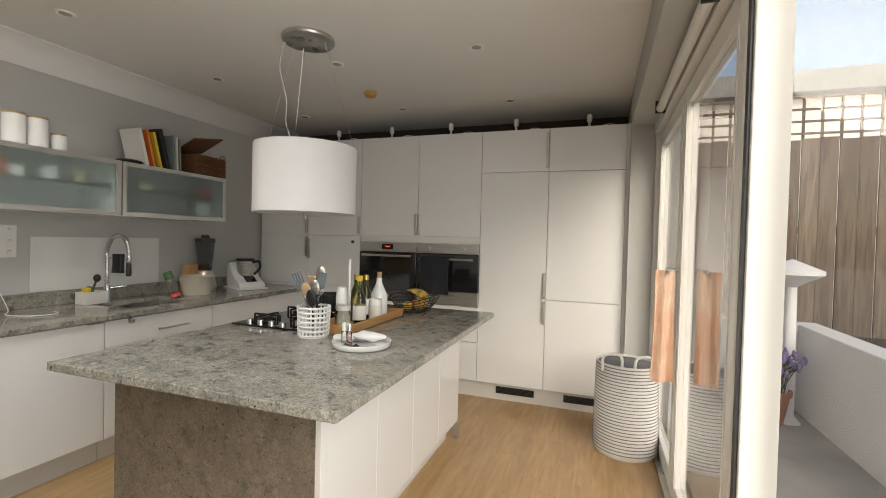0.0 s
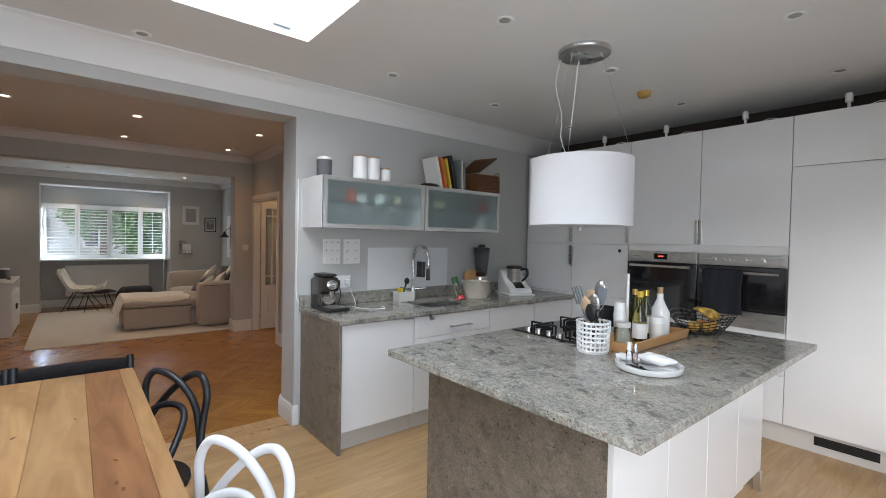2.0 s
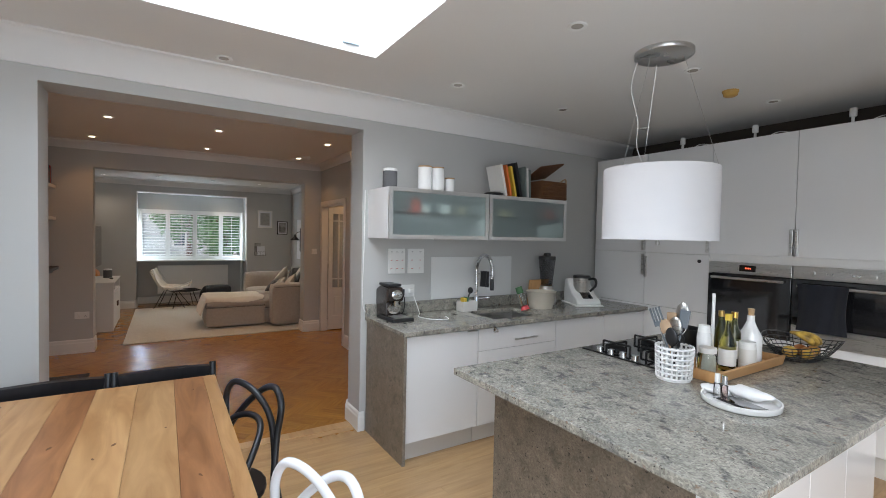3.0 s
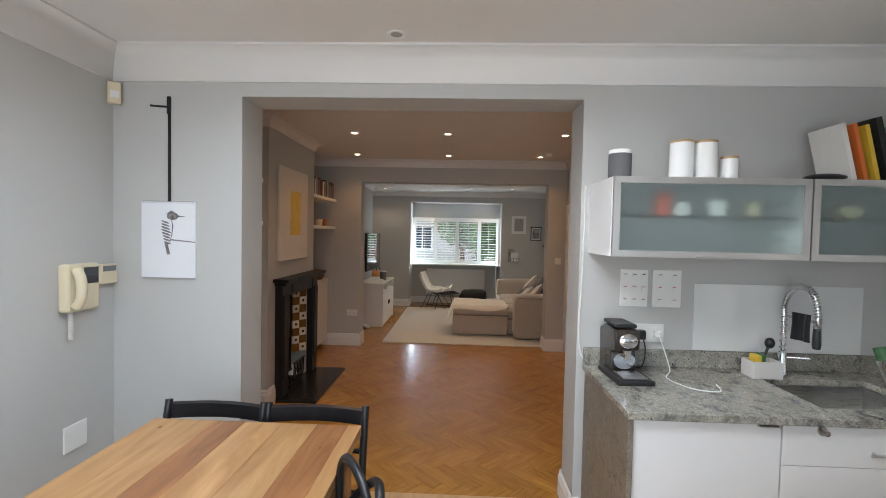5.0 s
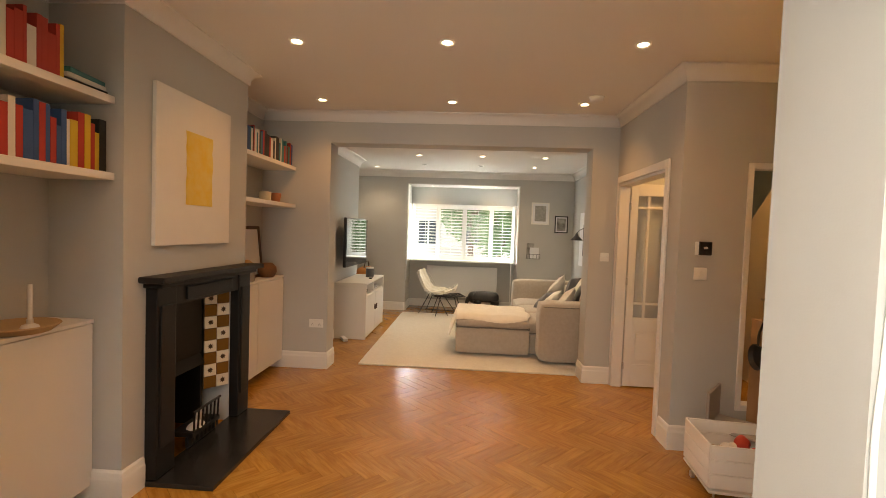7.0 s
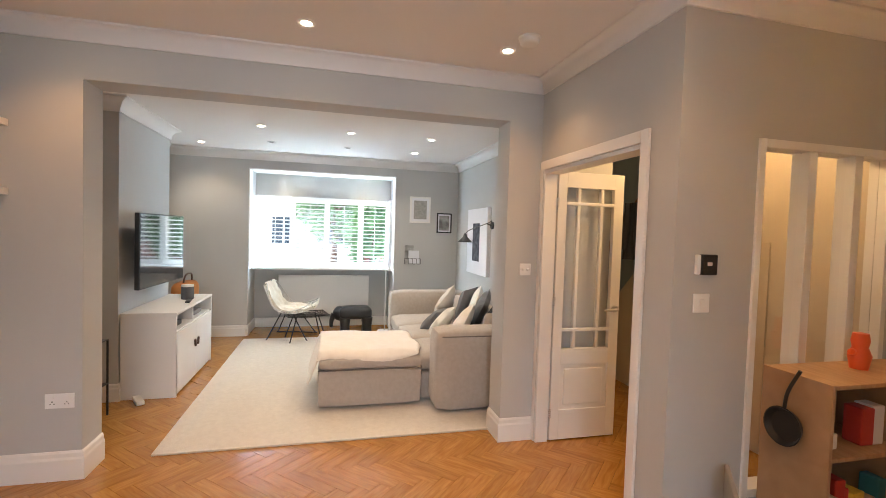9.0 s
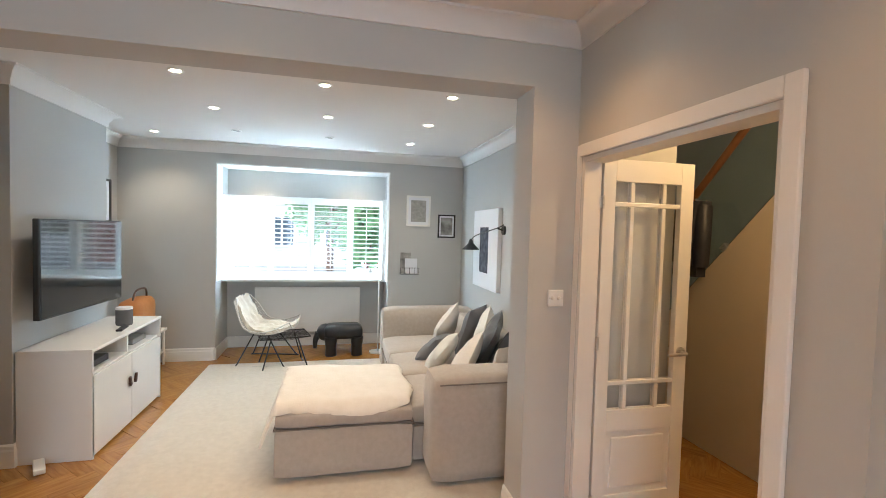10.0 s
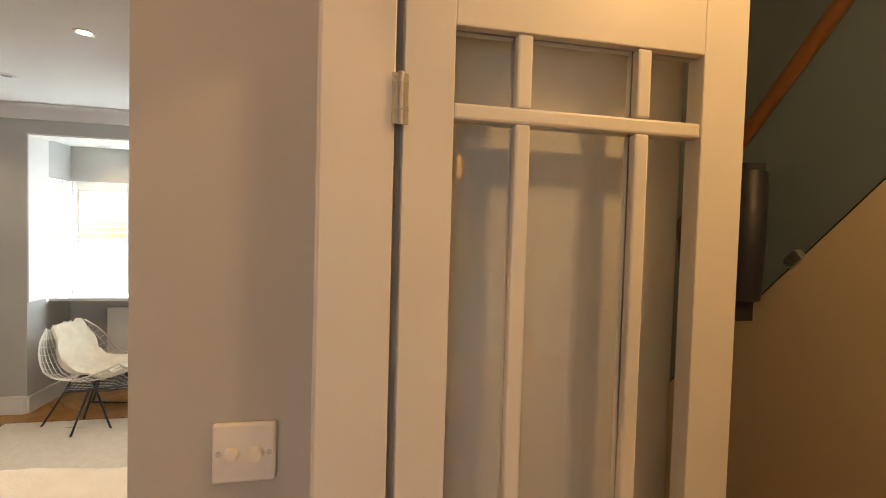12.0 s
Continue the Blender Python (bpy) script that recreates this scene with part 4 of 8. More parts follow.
part("brush", [rod((0, -0.02, 0.02), (0.0, 0.03, 0.16), 0.007), ball(0.024, (0, 0.035, 0.175), (1, 1, 1.2))], BLACKPLASTIC, bc, "black dish brush")
part("sponge", bx(-0.03, 0.03, -0.05, -0.02, 0.03, 0.115, 0.006), C_YEL, bc, "yellow and green sponge")
part("scourer", bx(-0.03, 0.03, -0.018, 0.0, 0.03, 0.12, 0.004), C_GRN, bc)
bt = thing("baby_bottle", "upturned clear bottle with a green cap and pink neck", "bottle", pose(-3.10, 3.03, 0.915, 0, -20, 30))
part("body", lathe([(0, 0.03), (0.03, 0.03), (0.035, 0.06), (0.035, 0.15), (0, 0.15)], 18), glass("bottle_plastic", (0.85, 0.9, 0.88), 0.15), bt)
part("neck", lathe([(0, 0), (0.04, 0), (0.036, 0.02), (0.02, 0.04), (0, 0.04)], 18), material("coral_plastic", (0.75, 0.09, 0.10), 0.4), bt, "coral pink collar")
part("cap", lathe([(0, 0.15), (0.032, 0.15), (0.030, 0.21), (0, 0.21)], 18), C_GRN, bt, "green cap")
cb = thing("compost_caddy", "ridged cream bucket with a wooden board behind", "bucket", pose(-3.14, 3.255, 0.911))
part("tub", lathe([(0, 0), (0.105, 0), (0.115, 0.04), (0.135, 0.15), (0.142, 0.155), (0.128, 0.155), (0.11, 0.02), (0, 0.02)], 30), material("cream_stoneware", (0.58, 0.53, 0.44), 0.6, bump=0.4, bump_scale=60), cb)
whole("chopping_board", bx(-0.13, 0.13, 0, 0.018, 0, 0.24, 0.006), TRAY_WOOD, "pale wooden chopping board leaning on the wall", "chopping board", pose(-3.36, 3.42, 0.911, 0, 0, 90) @ pose(0, 0, 0, 8))
bl = thing("blender", "black jug blender standing in the corner", "blender", pose(-3.31, 3.49, 0.911) @ Matrix.Diagonal((1.25, 1.25, 1.28, 1)))
part("base", lathe([(0, 0), (0.075, 0), (0.08, 0.03), (0.06, 0.12), (0.05, 0.14), (0, 0.14)], 20), STEEL, bl)
part("jug", lathe([(0, 0.14), (0.045, 0.14), (0.065, 0.34), (0.06, 0.34), (0.04, 0.15), (0, 0.15)], 20), glass("smoke_glass", (0.50, 0.50, 0.52), 0.12), bl)
part("lid", lathe([(0, 0.34), (0.068, 0.34), (0.066, 0.365), (0.03, 0.37), (0.025, 0.39), (0, 0.39)], 20), BLACKPLASTIC, bl)
tm = thing("food_processor", "white cooking machine with a steel jug and black handle", "food processor", pose(-3.15, 3.81, 0.911, 0, 0, -25))
prof = [(-0.15, 0.0), (0.17, 0.0), (0.19, 0.03), (0.16, 0.07), (0.06, 0.11), (-0.05, 0.20), (-0.08, 0.25), (-0.14, 0.24), (-0.16, 0.10)]
part("body", moved(prism(prof, -0.12, 0.12, 0.015), pose(0, 0, 0, 90)), CERAMIC, tm)
part("foot_plate", bx(-0.17, 0.20, -0.14, 0.14, 0.0, 0.014, 0.005), WHITEPLASTIC, tm)
part("screen", moved(bx(-0.05, 0.05, -0.05, 0.05, 0, 0.006, 0.002), pose(0.11, 0, 0.095, 0, 28)), BLACKGLASS, tm, "dark touch screen")
part("jug", lathe([(0, 0.09), (0.07, 0.09), (0.085, 0.26), (0, 0.26)], 24, (0.0, 0, 0)), STEEL, tm)
part("jug_lid", lathe([(0, 0.26), (0.088, 0.26), (0.08, 0.285), (0.03, 0.29), (0, 0.29)], 24), BLACKPLASTIC, tm)
part("handle", tube(curve_pts([(0.07, 0.04, 0.25), (0.14, 0.07, 0.26), (0.15, 0.075, 0.20), (0.09, 0.05, 0.14)], 16), 0.012, 8), BLACKPLASTIC, tm)

# ---- island ----
IX0, IX1, IY0, IY1 = -1.94, -0.645, 1.503, 3.535
whole("island_worktop", bx(IX0, IX1, IY0, IY1, 0.876, 0.91, 0.004), GRANITE, "polished grey granite worktop of the kitchen island", "worktop")
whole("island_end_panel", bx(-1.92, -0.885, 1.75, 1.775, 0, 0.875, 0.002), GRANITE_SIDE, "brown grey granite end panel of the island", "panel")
isl = thing("kitchen_island", "glossy white base of the kitchen island with slim pulls", "cabinet", pose(0, 0, 0))
part("body", bx(-1.90, -0.895, 1.776, 3.46, 0.12, 0.874), MATTWHITE, isl)
part("plinth", bx(-1.86, -0.94, 1.78, 3.40, 0, 0.118), PLINTH, isl)
part("corner_post", bx(-0.893, -0.862, 1.752, 1.79, 0.0, 0.874, 0.002), CABWHITE, isl)
for k in range(4):
    y0 = 1.792 + k * 0.417
    d = part("door", bx(-0.893, -0.872, y0 + 0.002, y0 + 0.415, 0.125, 0.868, 0.0025), CABWHITE, isl)
    part("handle", bx(-0.872, -0.852, y0 + 0.355, y0 + 0.40, 0.80, 0.868, 0.001), STEEL, d, "slim steel edge pull")
part("far_post", bx(-0.90, -0.862, 3.425, 3.46, 0.0, 0.12, 0.002), STEEL, isl)

# hob
hob = thing("gas_hob", "black glass gas hob with cast iron supports", "hob", pose(-1.90, 2.38, 0.911))
part("plate", bx(0, 0.46, 0, 0.58, 0, 0.010, 0.003), BLACKGLASS, hob)
for (hx, hy, hr) in ((0.13, 0.14, 0.05), (0.13, 0.44, 0.04), (0.34, 0.20, 0.035), (0.34, 0.44, 0.045)):
    part("burner", lathe([(0, 0.010), (hr, 0.010), (hr, 0.022), (hr * 0.7, 0.03), (0, 0.032)], 20, (hx, hy, 0)), IRON, hob)
    bars = [tube([(hx - 0.09, hy, 0.045), (hx + 0.09, hy, 0.045)], 0.006, 6), tube([(hx, hy - 0.09, 0.045), (hx, hy + 0.09, 0.045)], 0.006, 6)]
    bars += [rod((hx + dx, hy + dy, 0.010), (hx + dx, hy + dy, 0.045), 0.006, 6) for dx, dy in ((0.09, 0), (-0.09, 0), (0, 0.09), (0, -0.09))]
    part("pan_support", bars, IRON, hob)
for k in range(4):
    part("knob", lathe([(0, 0.010), (0.02, 0.010), (0.018, 0.034), (0, 0.036)], 16, (0.10 + k * 0.075, 0.035, 0)), CHROME, hob)

# utensil pot of woven ceramic
up = thing("utensil_pot", "white lattice ceramic pot holding cooking utensils", "utensil pot", pose(-1.31, 2.325, 0.911))
R, H = 0.080, 0.158
part("base", lathe([(0, 0), (R * 0.92, 0), (R * 0.92, 0.012), (0, 0.012)], 28), CERAMIC, up)
for k in range(7):
    z = 0.012 + k * (H - 0.02) / 6
    r = R * (0.92 + 0.08 * k / 6)
    part("ring", tube([(r * math.cos(a * math.pi / 16), r * math.sin(a * math.pi / 16), z) for a in range(32)], 0.006, 6, True), CERAMIC, up)
for k in range(22):
    a = 2 * math.pi * k / 22
    part("upright", tube([(R * 0.92 * math.cos(a), R * 0.92 * math.sin(a), 0.008), (R * math.cos(a), R * math.sin(a), H)], 0.005, 5), CERAMIC, up)
GREYSIL = material("grey_silicone", (0.16, 0.18, 0.20), 0.6)
PALEWOOD = material("worn_beech", (0.45, 0.31, 0.19), 0.6, stretch=(1, 1, 12), amount=0.6)


def utensil(name, label, lean, head, mat, length=0.28):
    t = thing(name, label, "utensil", pose(-1.31 - lean[0] * 0.04, 2.325 - lean[1] * 0.04, 0.925), "utensils in the pot")
    d = Vector((lean[0] * 0.72, lean[1], 1)).normalized()
    tip = d * length
    part("shaft", rod((0, 0, 0), tip, 0.005, 8), mat if head != "spoon_s" else STEEL, t)
    rot = Vector((0, 0, 1)).rotation_difference(d).to_matrix().to_4x4()
    rot = Matrix.Translation(tip) @ rot
    if head in ("spoon", "spoon_s"):
        part("bowl", moved(ball(0.034, (0, 0, 0.035), (0.9, 0.35, 1.35), 14), rot), mat, t)
    elif head == "turner":
        part("blade", moved(bx(-0.035, 0.035, -0.003, 0.003, 0, 0.09, 0.002), rot), mat, t)
    elif head == "fork":
        part("tines", [moved(bx(-0.026 + k * 0.016, -0.018 + k * 0.016, -0.002, 0.002, 0.02, 0.09), rot) for k in range(4)] + [moved(bx(-0.026, 0.030, -0.002, 0.002, 0, 0.022), rot)], mat, t)
    elif head == "ladle":
        part("bowl", moved(lathe([(0, -0.03), (0.025, -0.022), (0.037, 0.0), (0.034, 0.0), (0.022, -0.018), (0, -0.026)], 16, (0.03, 0, 0.0)), rot), mat, t)
    elif head == "whisk":
        part("wires", [moved(tube([(0.03 * math.sin(s / 12 * math.pi) * math.cos(a), 0.03 * math.sin(s / 12 * math.pi) * math.sin(a), s / 12 * 0.11) for s in range(13)], 0.0015, 4), rot) for a in (0, 1.05, 2.1, 3.14, 4.2, 5.2)], mat, t)
    elif head == "spatula":
        part("blade", moved(bx(-0.024, 0.024, -0.005, 0.005, 0, 0.085, 0.004), rot), mat, t)
    elif head == "ring":
        part("loop", moved(tube([(0.018 * math.cos(a * math.pi / 8), 0, 0.018 + 0.018 * math.sin(a * math.pi / 8)) for a in range(16)], 0.003, 5, True), rot), mat, t)
    return t


for nm, lab, lean, hd, mt, ln in (("serving_fork", "grey pronged serving fork in the pot", (-0.50, -0.12), "fork", GREYSIL, 0.24), ("ladle", "steel ladle leaning in the pot", (-0.62, 0.05), "ladle", STEEL, 0.20),
                                  ("wooden_spoon", "worn wooden spoon in the pot", (-0.30, -0.10), "spoon", PALEWOOD, 0.19), ("spatula", "pink beige spatula in the pot", (-0.16, 0.05), "spatula", PALEWOOD, 0.21),
                                  ("slotted_spoon", "steel slotted spoon in the pot", (0.06, -0.05), "spoon_s", STEEL, 0.20), ("serving_spoon", "dark steel serving spoon in the pot", (0.10, 0.10), "spoon", STEEL, 0.27),
                                  ("silicone_spatula", "grey silicone spatula in the pot", (0.24, 0.02), "spatula", GREYSIL, 0.235), ("turner", "wide grey turner in the pot", (-0.45, 0.12), "turner", STEEL, 0.15),
                                  ("whisk", "steel wire whisk in the pot", (0.02, 0.2), "whisk", STEEL, 0.18), ("kitchen_scissors", "ring handled kitchen scissors in the pot", (0.36, -0.06), "ring", BLACKPLASTIC, 0.17),
                                  ("black_spoon", "black nylon spoon in the pot", (-0.05, -0.14), "spoon", BLACKPLASTIC, 0.15), ("tongs", "steel tongs standing in the pot", (-0.2, 0.2), "turner", STEEL, 0.2)):
    utensil(nm, lab, lean, hd, mt, ln)

# round tray with odds and ends
tr = thing("round_tray", "round white tray with a raised rim", "tray", pose(-0.985, 2.245, 0.911) @ Matrix.Scale(0.77, 4))
part("dish", lathe([(0, 0), (0.165, 0), (0.178, 0.008), (0.180, 0.036), (0.172, 0.036), (0.166, 0.01), (0, 0.008)], 40), CERAMIC, tr)
whole("phone", bx(-0.04, 0.04, -0.08, 0.08, 0, 0.009, 0.004), BLACKGLASS, "black smartphone lying in the round tray", "phone", pose(-0.965, 2.215, 0.9185, 0, 0, 75))
TISSUE = material("white_tissue", (0.80, 0.80, 0.80), 0.95, bump=0.5, bump_scale=40)


def crumple(r, squash, seed):
    bm = ball(r, (0, 0, 0), squash, 20)
    for v in bm.verts:
        k = noise.noise(v.co * 28 + Vector((seed, 0, 0)))
        v.co *= 1 + 0.28 * k
    return bm


whole("tissue", crumple(0.06, (1.4, 0.8, 0.36), 3), TISSUE, "crumpled white tissue in the round tray", "tissue", pose(-0.99, 2.315, 0.944))
whole("muslin_cloth", crumple(0.04, (1.5, 0.8, 0.4), 8), TISSUE, "folded white cloth on the tray rim", "cloth", pose(-1.09, 2.255, 0.94))
for k, (gx, gy, c) in enumerate(((-1.055, 2.205, (0.9, 0.9, 0.9)), (-1.025, 2.20, (0.8, 0.62, 0.58)))):
    v = thing("small_bottle", "small clear cosmetic bottle in the tray", "bottle", pose(gx, gy, 0.921), "small bottles")
    part("body", lathe([(0, 0), (0.013, 0), (0.013, 0.06), (0.008, 0.065), (0, 0.065)], 14), glass("tinted_bottle", c, 0.05), v)
    part("cap", lathe([(0, 0.065), (0.010, 0.065), (0.010, 0.10), (0, 0.10)], 14), WHITEPLASTIC if k == 0 else CHROME, v)

# wooden tray with bottles
wt = thing("wooden_tray", "light bamboo tray with sloping sides", "tray", pose(-1.255, 2.76, 0.911))
part("base", bx(-0.085, 0.085, -0.33, 0.31, 0, 0.01, 0.002), TRAY_WOOD, wt)
part("long_side", moved(bx(-0.006, 0.006, -0.34, 0.32, 0, 0.05, 0.002), pose(0.09, 0, 0.004, 0, 14)), TRAY_WOOD, wt)
part("long_side", moved(bx(-0.006, 0.006, -0.34, 0.32, 0, 0.05, 0.002), pose(-0.09, 0, 0.004, 0, -14)), TRAY_WOOD, wt)
part("end", bx(-0.09, 0.09, -0.345, -0.333, 0.0, 0.05, 0.002), TRAY_WOOD, wt)
part("end", bx(-0.09, 0.09, 0.311, 0.323, 0.0, 0.05, 0.002), TRAY_WOOD, wt)
TZ = 0.922


def bottle(label, at, prof, mat, cap, cap_mat, paper=None):
    b = thing("bottle", label, "bottle", pose(at[0], at[1], TZ), "bottles on the tray")
    part("body", lathe(prof, 20), mat, b)
    part("stopper", lathe(cap, 14), cap_mat, b)
    if paper:
        r, z0, z1 = paper
        part("paper_label", lathe([(r, z0), (r + 0.0012, z0), (r + 0.0012, z1), (r, z1)], 20), C_WHT, b, "off-white paper label")
    return b


OLIVE = glass("olive_oil_glass", (0.55, 0.50, 0.12), 0.02)
DARKOIL = glass("dark_green_glass", (0.16, 0.17, 0.03), 0.02)
bottle("slim bottle of golden oil with a pouring cap", (-1.235, 2.655), [(0, 0), (0.036, 0), (0.038, 0.02), (0.038, 0.14), (0.014, 0.20), (0.013, 0.25), (0, 0.25)], OLIVE, [(0, 0.25), (0.016, 0.25), (0.016, 0.28), (0, 0.28)], C_YEL, (0.038, 0.03, 0.11))
bottle("white ceramic bottle with a cork stopper", (-1.255, 2.93), [(0, 0), (0.052, 0), (0.055, 0.02), (0.055, 0.14), (0.03, 0.19), (0.018, 0.22), (0.018, 0.25), (0, 0.25)], CERAMIC, [(0, 0.25), (0.014, 0.25), (0.016, 0.285), (0, 0.285)], LIDWOOD)
bottle("dark oil bottle with a gold cap", (-1.27, 2.79), [(0, 0), (0.032, 0), (0.032, 0.17), (0.014, 0.21), (0.013, 0.245), (0, 0.245)], DARKOIL, [(0, 0.245), (0.016, 0.245), (0.016, 0.275), (0, 0.275)], material("gold_cap", (0.7, 0.45, 0.12), 0.25, 1.0), (0.032, 0.04, 0.13))
bottle("dark vinegar bottle with a gold cap", (-1.31, 2.74), [(0, 0), (0.028, 0), (0.028, 0.18), (0.012, 0.22), (0.012, 0.25), (0, 0.25)], DARKOIL, [(0, 0.25), (0.014, 0.25), (0.014, 0.28), (0, 0.28)], material("brass_cap", (0.6, 0.4, 0.14), 0.3, 1.0))
bottle("white plastic tub with a printed label", (-1.205, 2.79), [(0, 0), (0.038, 0), (0.038, 0.12), (0, 0.12)], WHITEPLASTIC, [(0, 0.12), (0.036, 0.12), (0.036, 0.135), (0, 0.135)], WHITEPLASTIC, (0.038, 0.03, 0.10))
bottle("glass spice jar with a red and white lid", (-1.26, 2.52), [(0, 0), (0.04, 0), (0.042, 0.02), (0.042, 0.09), (0.036, 0.10), (0, 0.10)], glass("jar_glass", (0.8, 0.85, 0.78), 0.03), [(0, 0.10), (0.04, 0.10), (0.04, 0.125), (0, 0.125)], C_WHT, (0.0402, 0.112, 0.12))
bottle("tall white pepper mill on the tray", (-1.32, 2.60), [(0, 0), (0.034, 0), (0.03, 0.05), (0.034, 0.15), (0.03, 0.18), (0, 0.18)], CERAMIC, [(0, 0.18), (0.03, 0.18), (0.026, 0.215), (0, 0.22)], WHITEPLASTIC)
cd = thing("paper_towel_rod", "slim white upright holder behind the bottles", "holder", pose(-1.32, 2.68, TZ))
part("rod", rod((0, 0, 0), (0, 0, 0.37), 0.008), WHITEPLASTIC, cd)
whole("saucepan", lathe([(0, 0), (0.085, 0), (0.09, 0.01), (0.09, 0.10), (0.083, 0.10), (0.08, 0.012), (0, 0.012)], 26), BLACKPLASTIC, "small black saucepan on the hob", "saucepan", pose(-1.56, 2.83, 0.962))

# wire fruit bowl
fb = thing("fruit_bowl", "black wire fruit bowl with flared sides", "fruit bowl", pose(-1.16, 3.30, 0.911))
for k in range(8):
    t = k / 7
    rx, ry, z = 0.075 + 0.10 * t, 0.10 + 0.13 * t, 0.006 + 0.105 * t ** 1.6
    part("ring", tube([(rx * math.cos(a * math.pi / 18), ry * math.sin(a * math.pi / 18), z + 0.02 * t * math.cos(2 * a * math.pi / 18)) for a in range(36)], 0.0028, 5, True), BLACKPAINT, fb)
part("wires", [tube([((0.075 + 0.10 * t) * math.cos(a), (0.10 + 0.13 * t) * math.sin(a), 0.006 + 0.105 * t ** 1.6 + 0.02 * t * math.cos(2 * a)) for t in (0, 0.2, 0.4, 0.6, 0.8, 1)], 0.002, 4) for a in [2 * math.pi * k / 28 for k in range(28)]], BLACKPAINT, fb)
APPLE = material("apple_skin", (0.42, 0.09, 0.025), 0.3, second=(0.55, 0.42, 0.06), scale=14, amount=0.9)
PEAR = material("yellow_apple_skin", (0.52, 0.40, 0.06), 0.35, second=(0.45, 0.18, 0.03), scale=12, amount=0.7)
ORANGE = material("onion_skin", (0.50, 0.20, 0.05), 0.45, second=(0.36, 0.12, 0.03), scale=16, amount=0.8)
for k, (fx, fy, fz, fr, mt, nm) in enumerate(((-0.03, -0.06, 0.045, 0.036, PEAR, "yellow apple"), (0.035, -0.015, 0.045, 0.036, APPLE, "red apple"), (-0.02, 0.05, 0.045, 0.034, ORANGE, "orange onion"), (0.03, 0.085, 0.048, 0.032, APPLE, "small red apple"))):
    f = thing("fruit", nm + " in the wire fruit bowl", "fruit", pose(-1.16 + fx, 3.30 + fy, 0.911 + fz), "fruit in the bowl")
    part("flesh", lathe([(0.003, fr * 0.72), (fr * 0.35, fr * 0.86), (fr * 0.8, fr * 0.6), (fr, 0.05 * fr), (fr * 0.85, -fr * 0.55), (fr * 0.45, -fr * 0.86), (0.003, -fr * 0.8)], 18), mt, f)
    part("stalk", rod((0, 0, fr * 0.7), (0.004, 0.002, fr * 1.1), 0.0015, 5), DARK_WOOD, f)
BANANA = material("ripe_banana_skin", (0.62, 0.40, 0.06), 0.5, second=(0.10, 0.05, 0.015), scale=25, amount=0.9)
bn = thing("bananas", "bunch of ripe spotted bananas on the fruit", "bananas", pose(-1.17, 3.27, 1.0))
for k in range(4):
    a = -0.5 + k * 0.33
    part("banana", tube([(0.02 + 0.10 * math.sin(s) * math.cos(a) - 0.03, (0.10 * math.sin(s)) * math.sin(a) + 0.05 * (s - 1.2), 0.035 + 0.035 * math.cos(s * 1.2)) for s in [j * 0.24 for j in range(10)]], [0.006, 0.011, 0.015, 0.017, 0.018, 0.018, 0.017, 0.014, 0.009, 0.004], 8), BANANA, bn)

# ---- pendant and ceiling fittings ----
PX, PYY = -1.645, 2.687
SHADE = material("white_fabric_shade", (0.80, 0.79, 0.80), 0.9, bump=0.3, bump_scale=300, amount=0.15)
pl = thing("pendant_lamp", "large white drum pendant lamp on thin wires", "pendant lamp", pose(PX, PYY, 0))
part("canopy", lathe([(0, KH), (0.155, KH), (0.155, KH - 0.022), (0.15, KH - 0.026), (0, KH - 0.026)], 36), STEEL, pl, "round brushed steel canopy")
part("shade", lathe([(0.30, 1.56), (0.302, 1.56), (0.302, 1.96), (0.30, 1.96)], 56), SHADE, pl)
part("diffuser", lathe([(0, 1.572), (0.298, 1.572), (0.298, 1.578), (0, 1.578)], 48), SHADE, pl)
part("knob", lathe([(0, 1.53), (0.01, 1.53), (0.012, 1.545), (0.006, 1.573), (0, 1.573)], 12), STEEL, pl)
for k in range(3):
    a = 2.1 * k + 0.4
    part("wire", rod((0.10 * math.cos(a), 0.10 * math.sin(a), KH - 0.026), (0.29 * math.cos(a), 0.29 * math.sin(a), 1.955), 0.0012, 4), STEEL, pl)
part("cable", tube(curve_pts([(-0.13, -0.05, KH - 0.02), (-0.16, -0.06, 2.45), (-0.13, -0.03, 2.25), (-0.15, 0.0, 2.1), (-0.05, 0, 1.9)], 24), 0.003, 6), WHITEPLASTIC, pl)
LAMPOFF = material("unlit_lamp_glass", (0.42, 0.40, 0.36), 0.25)


def downlight(x, y, z, lit, label, group):
    d = thing("downlight", label, "downlight", pose(x, y, z), group)
    part("bezel", lathe([(0.030, 0), (0.048, 0), (0.048, -0.006), (0.043, -0.009), (0.032, -0.004)], 24), TRIM if lit else WHITEPLASTIC, d)
    part("bulb", lathe([(0, -0.001), (0.030, -0.001), (0.030, -0.004), (0, -0.006)], 18), BULB if lit else LAMPOFF, d)


for x in (-0.70, -1.70, -2.77):
    for y in (2.04, 3.08, 4.17):
        downlight(x, y, KH, False, "unlit recessed ceiling light in the kitchen", "kitchen downlights")
downlight(-3.2, 0.6, KH, False, "unlit recessed light near the opening", "kitchen downlights")
for x, y in DINING_SPOTS:
    downlight(x, y, DH, True, "small lit recessed light in the dining ceiling, near row added", "dining downlights")
for x, y in LIVING_SPOTS:
    downlight(x, y, LH, True, "small lit recessed light in the living ceiling", "living downlights")
for x, y in ((-10.02, 0.20), (-10.04, 1.11)):
    downlight(x, y, LH, False, "unlit recessed light in the living ceiling", "living downlights")
for x, y in BAY_SPOTS:
    downlight(x, y, BZ, True, "small lit recessed light in the bay soffit", "bay downlights")
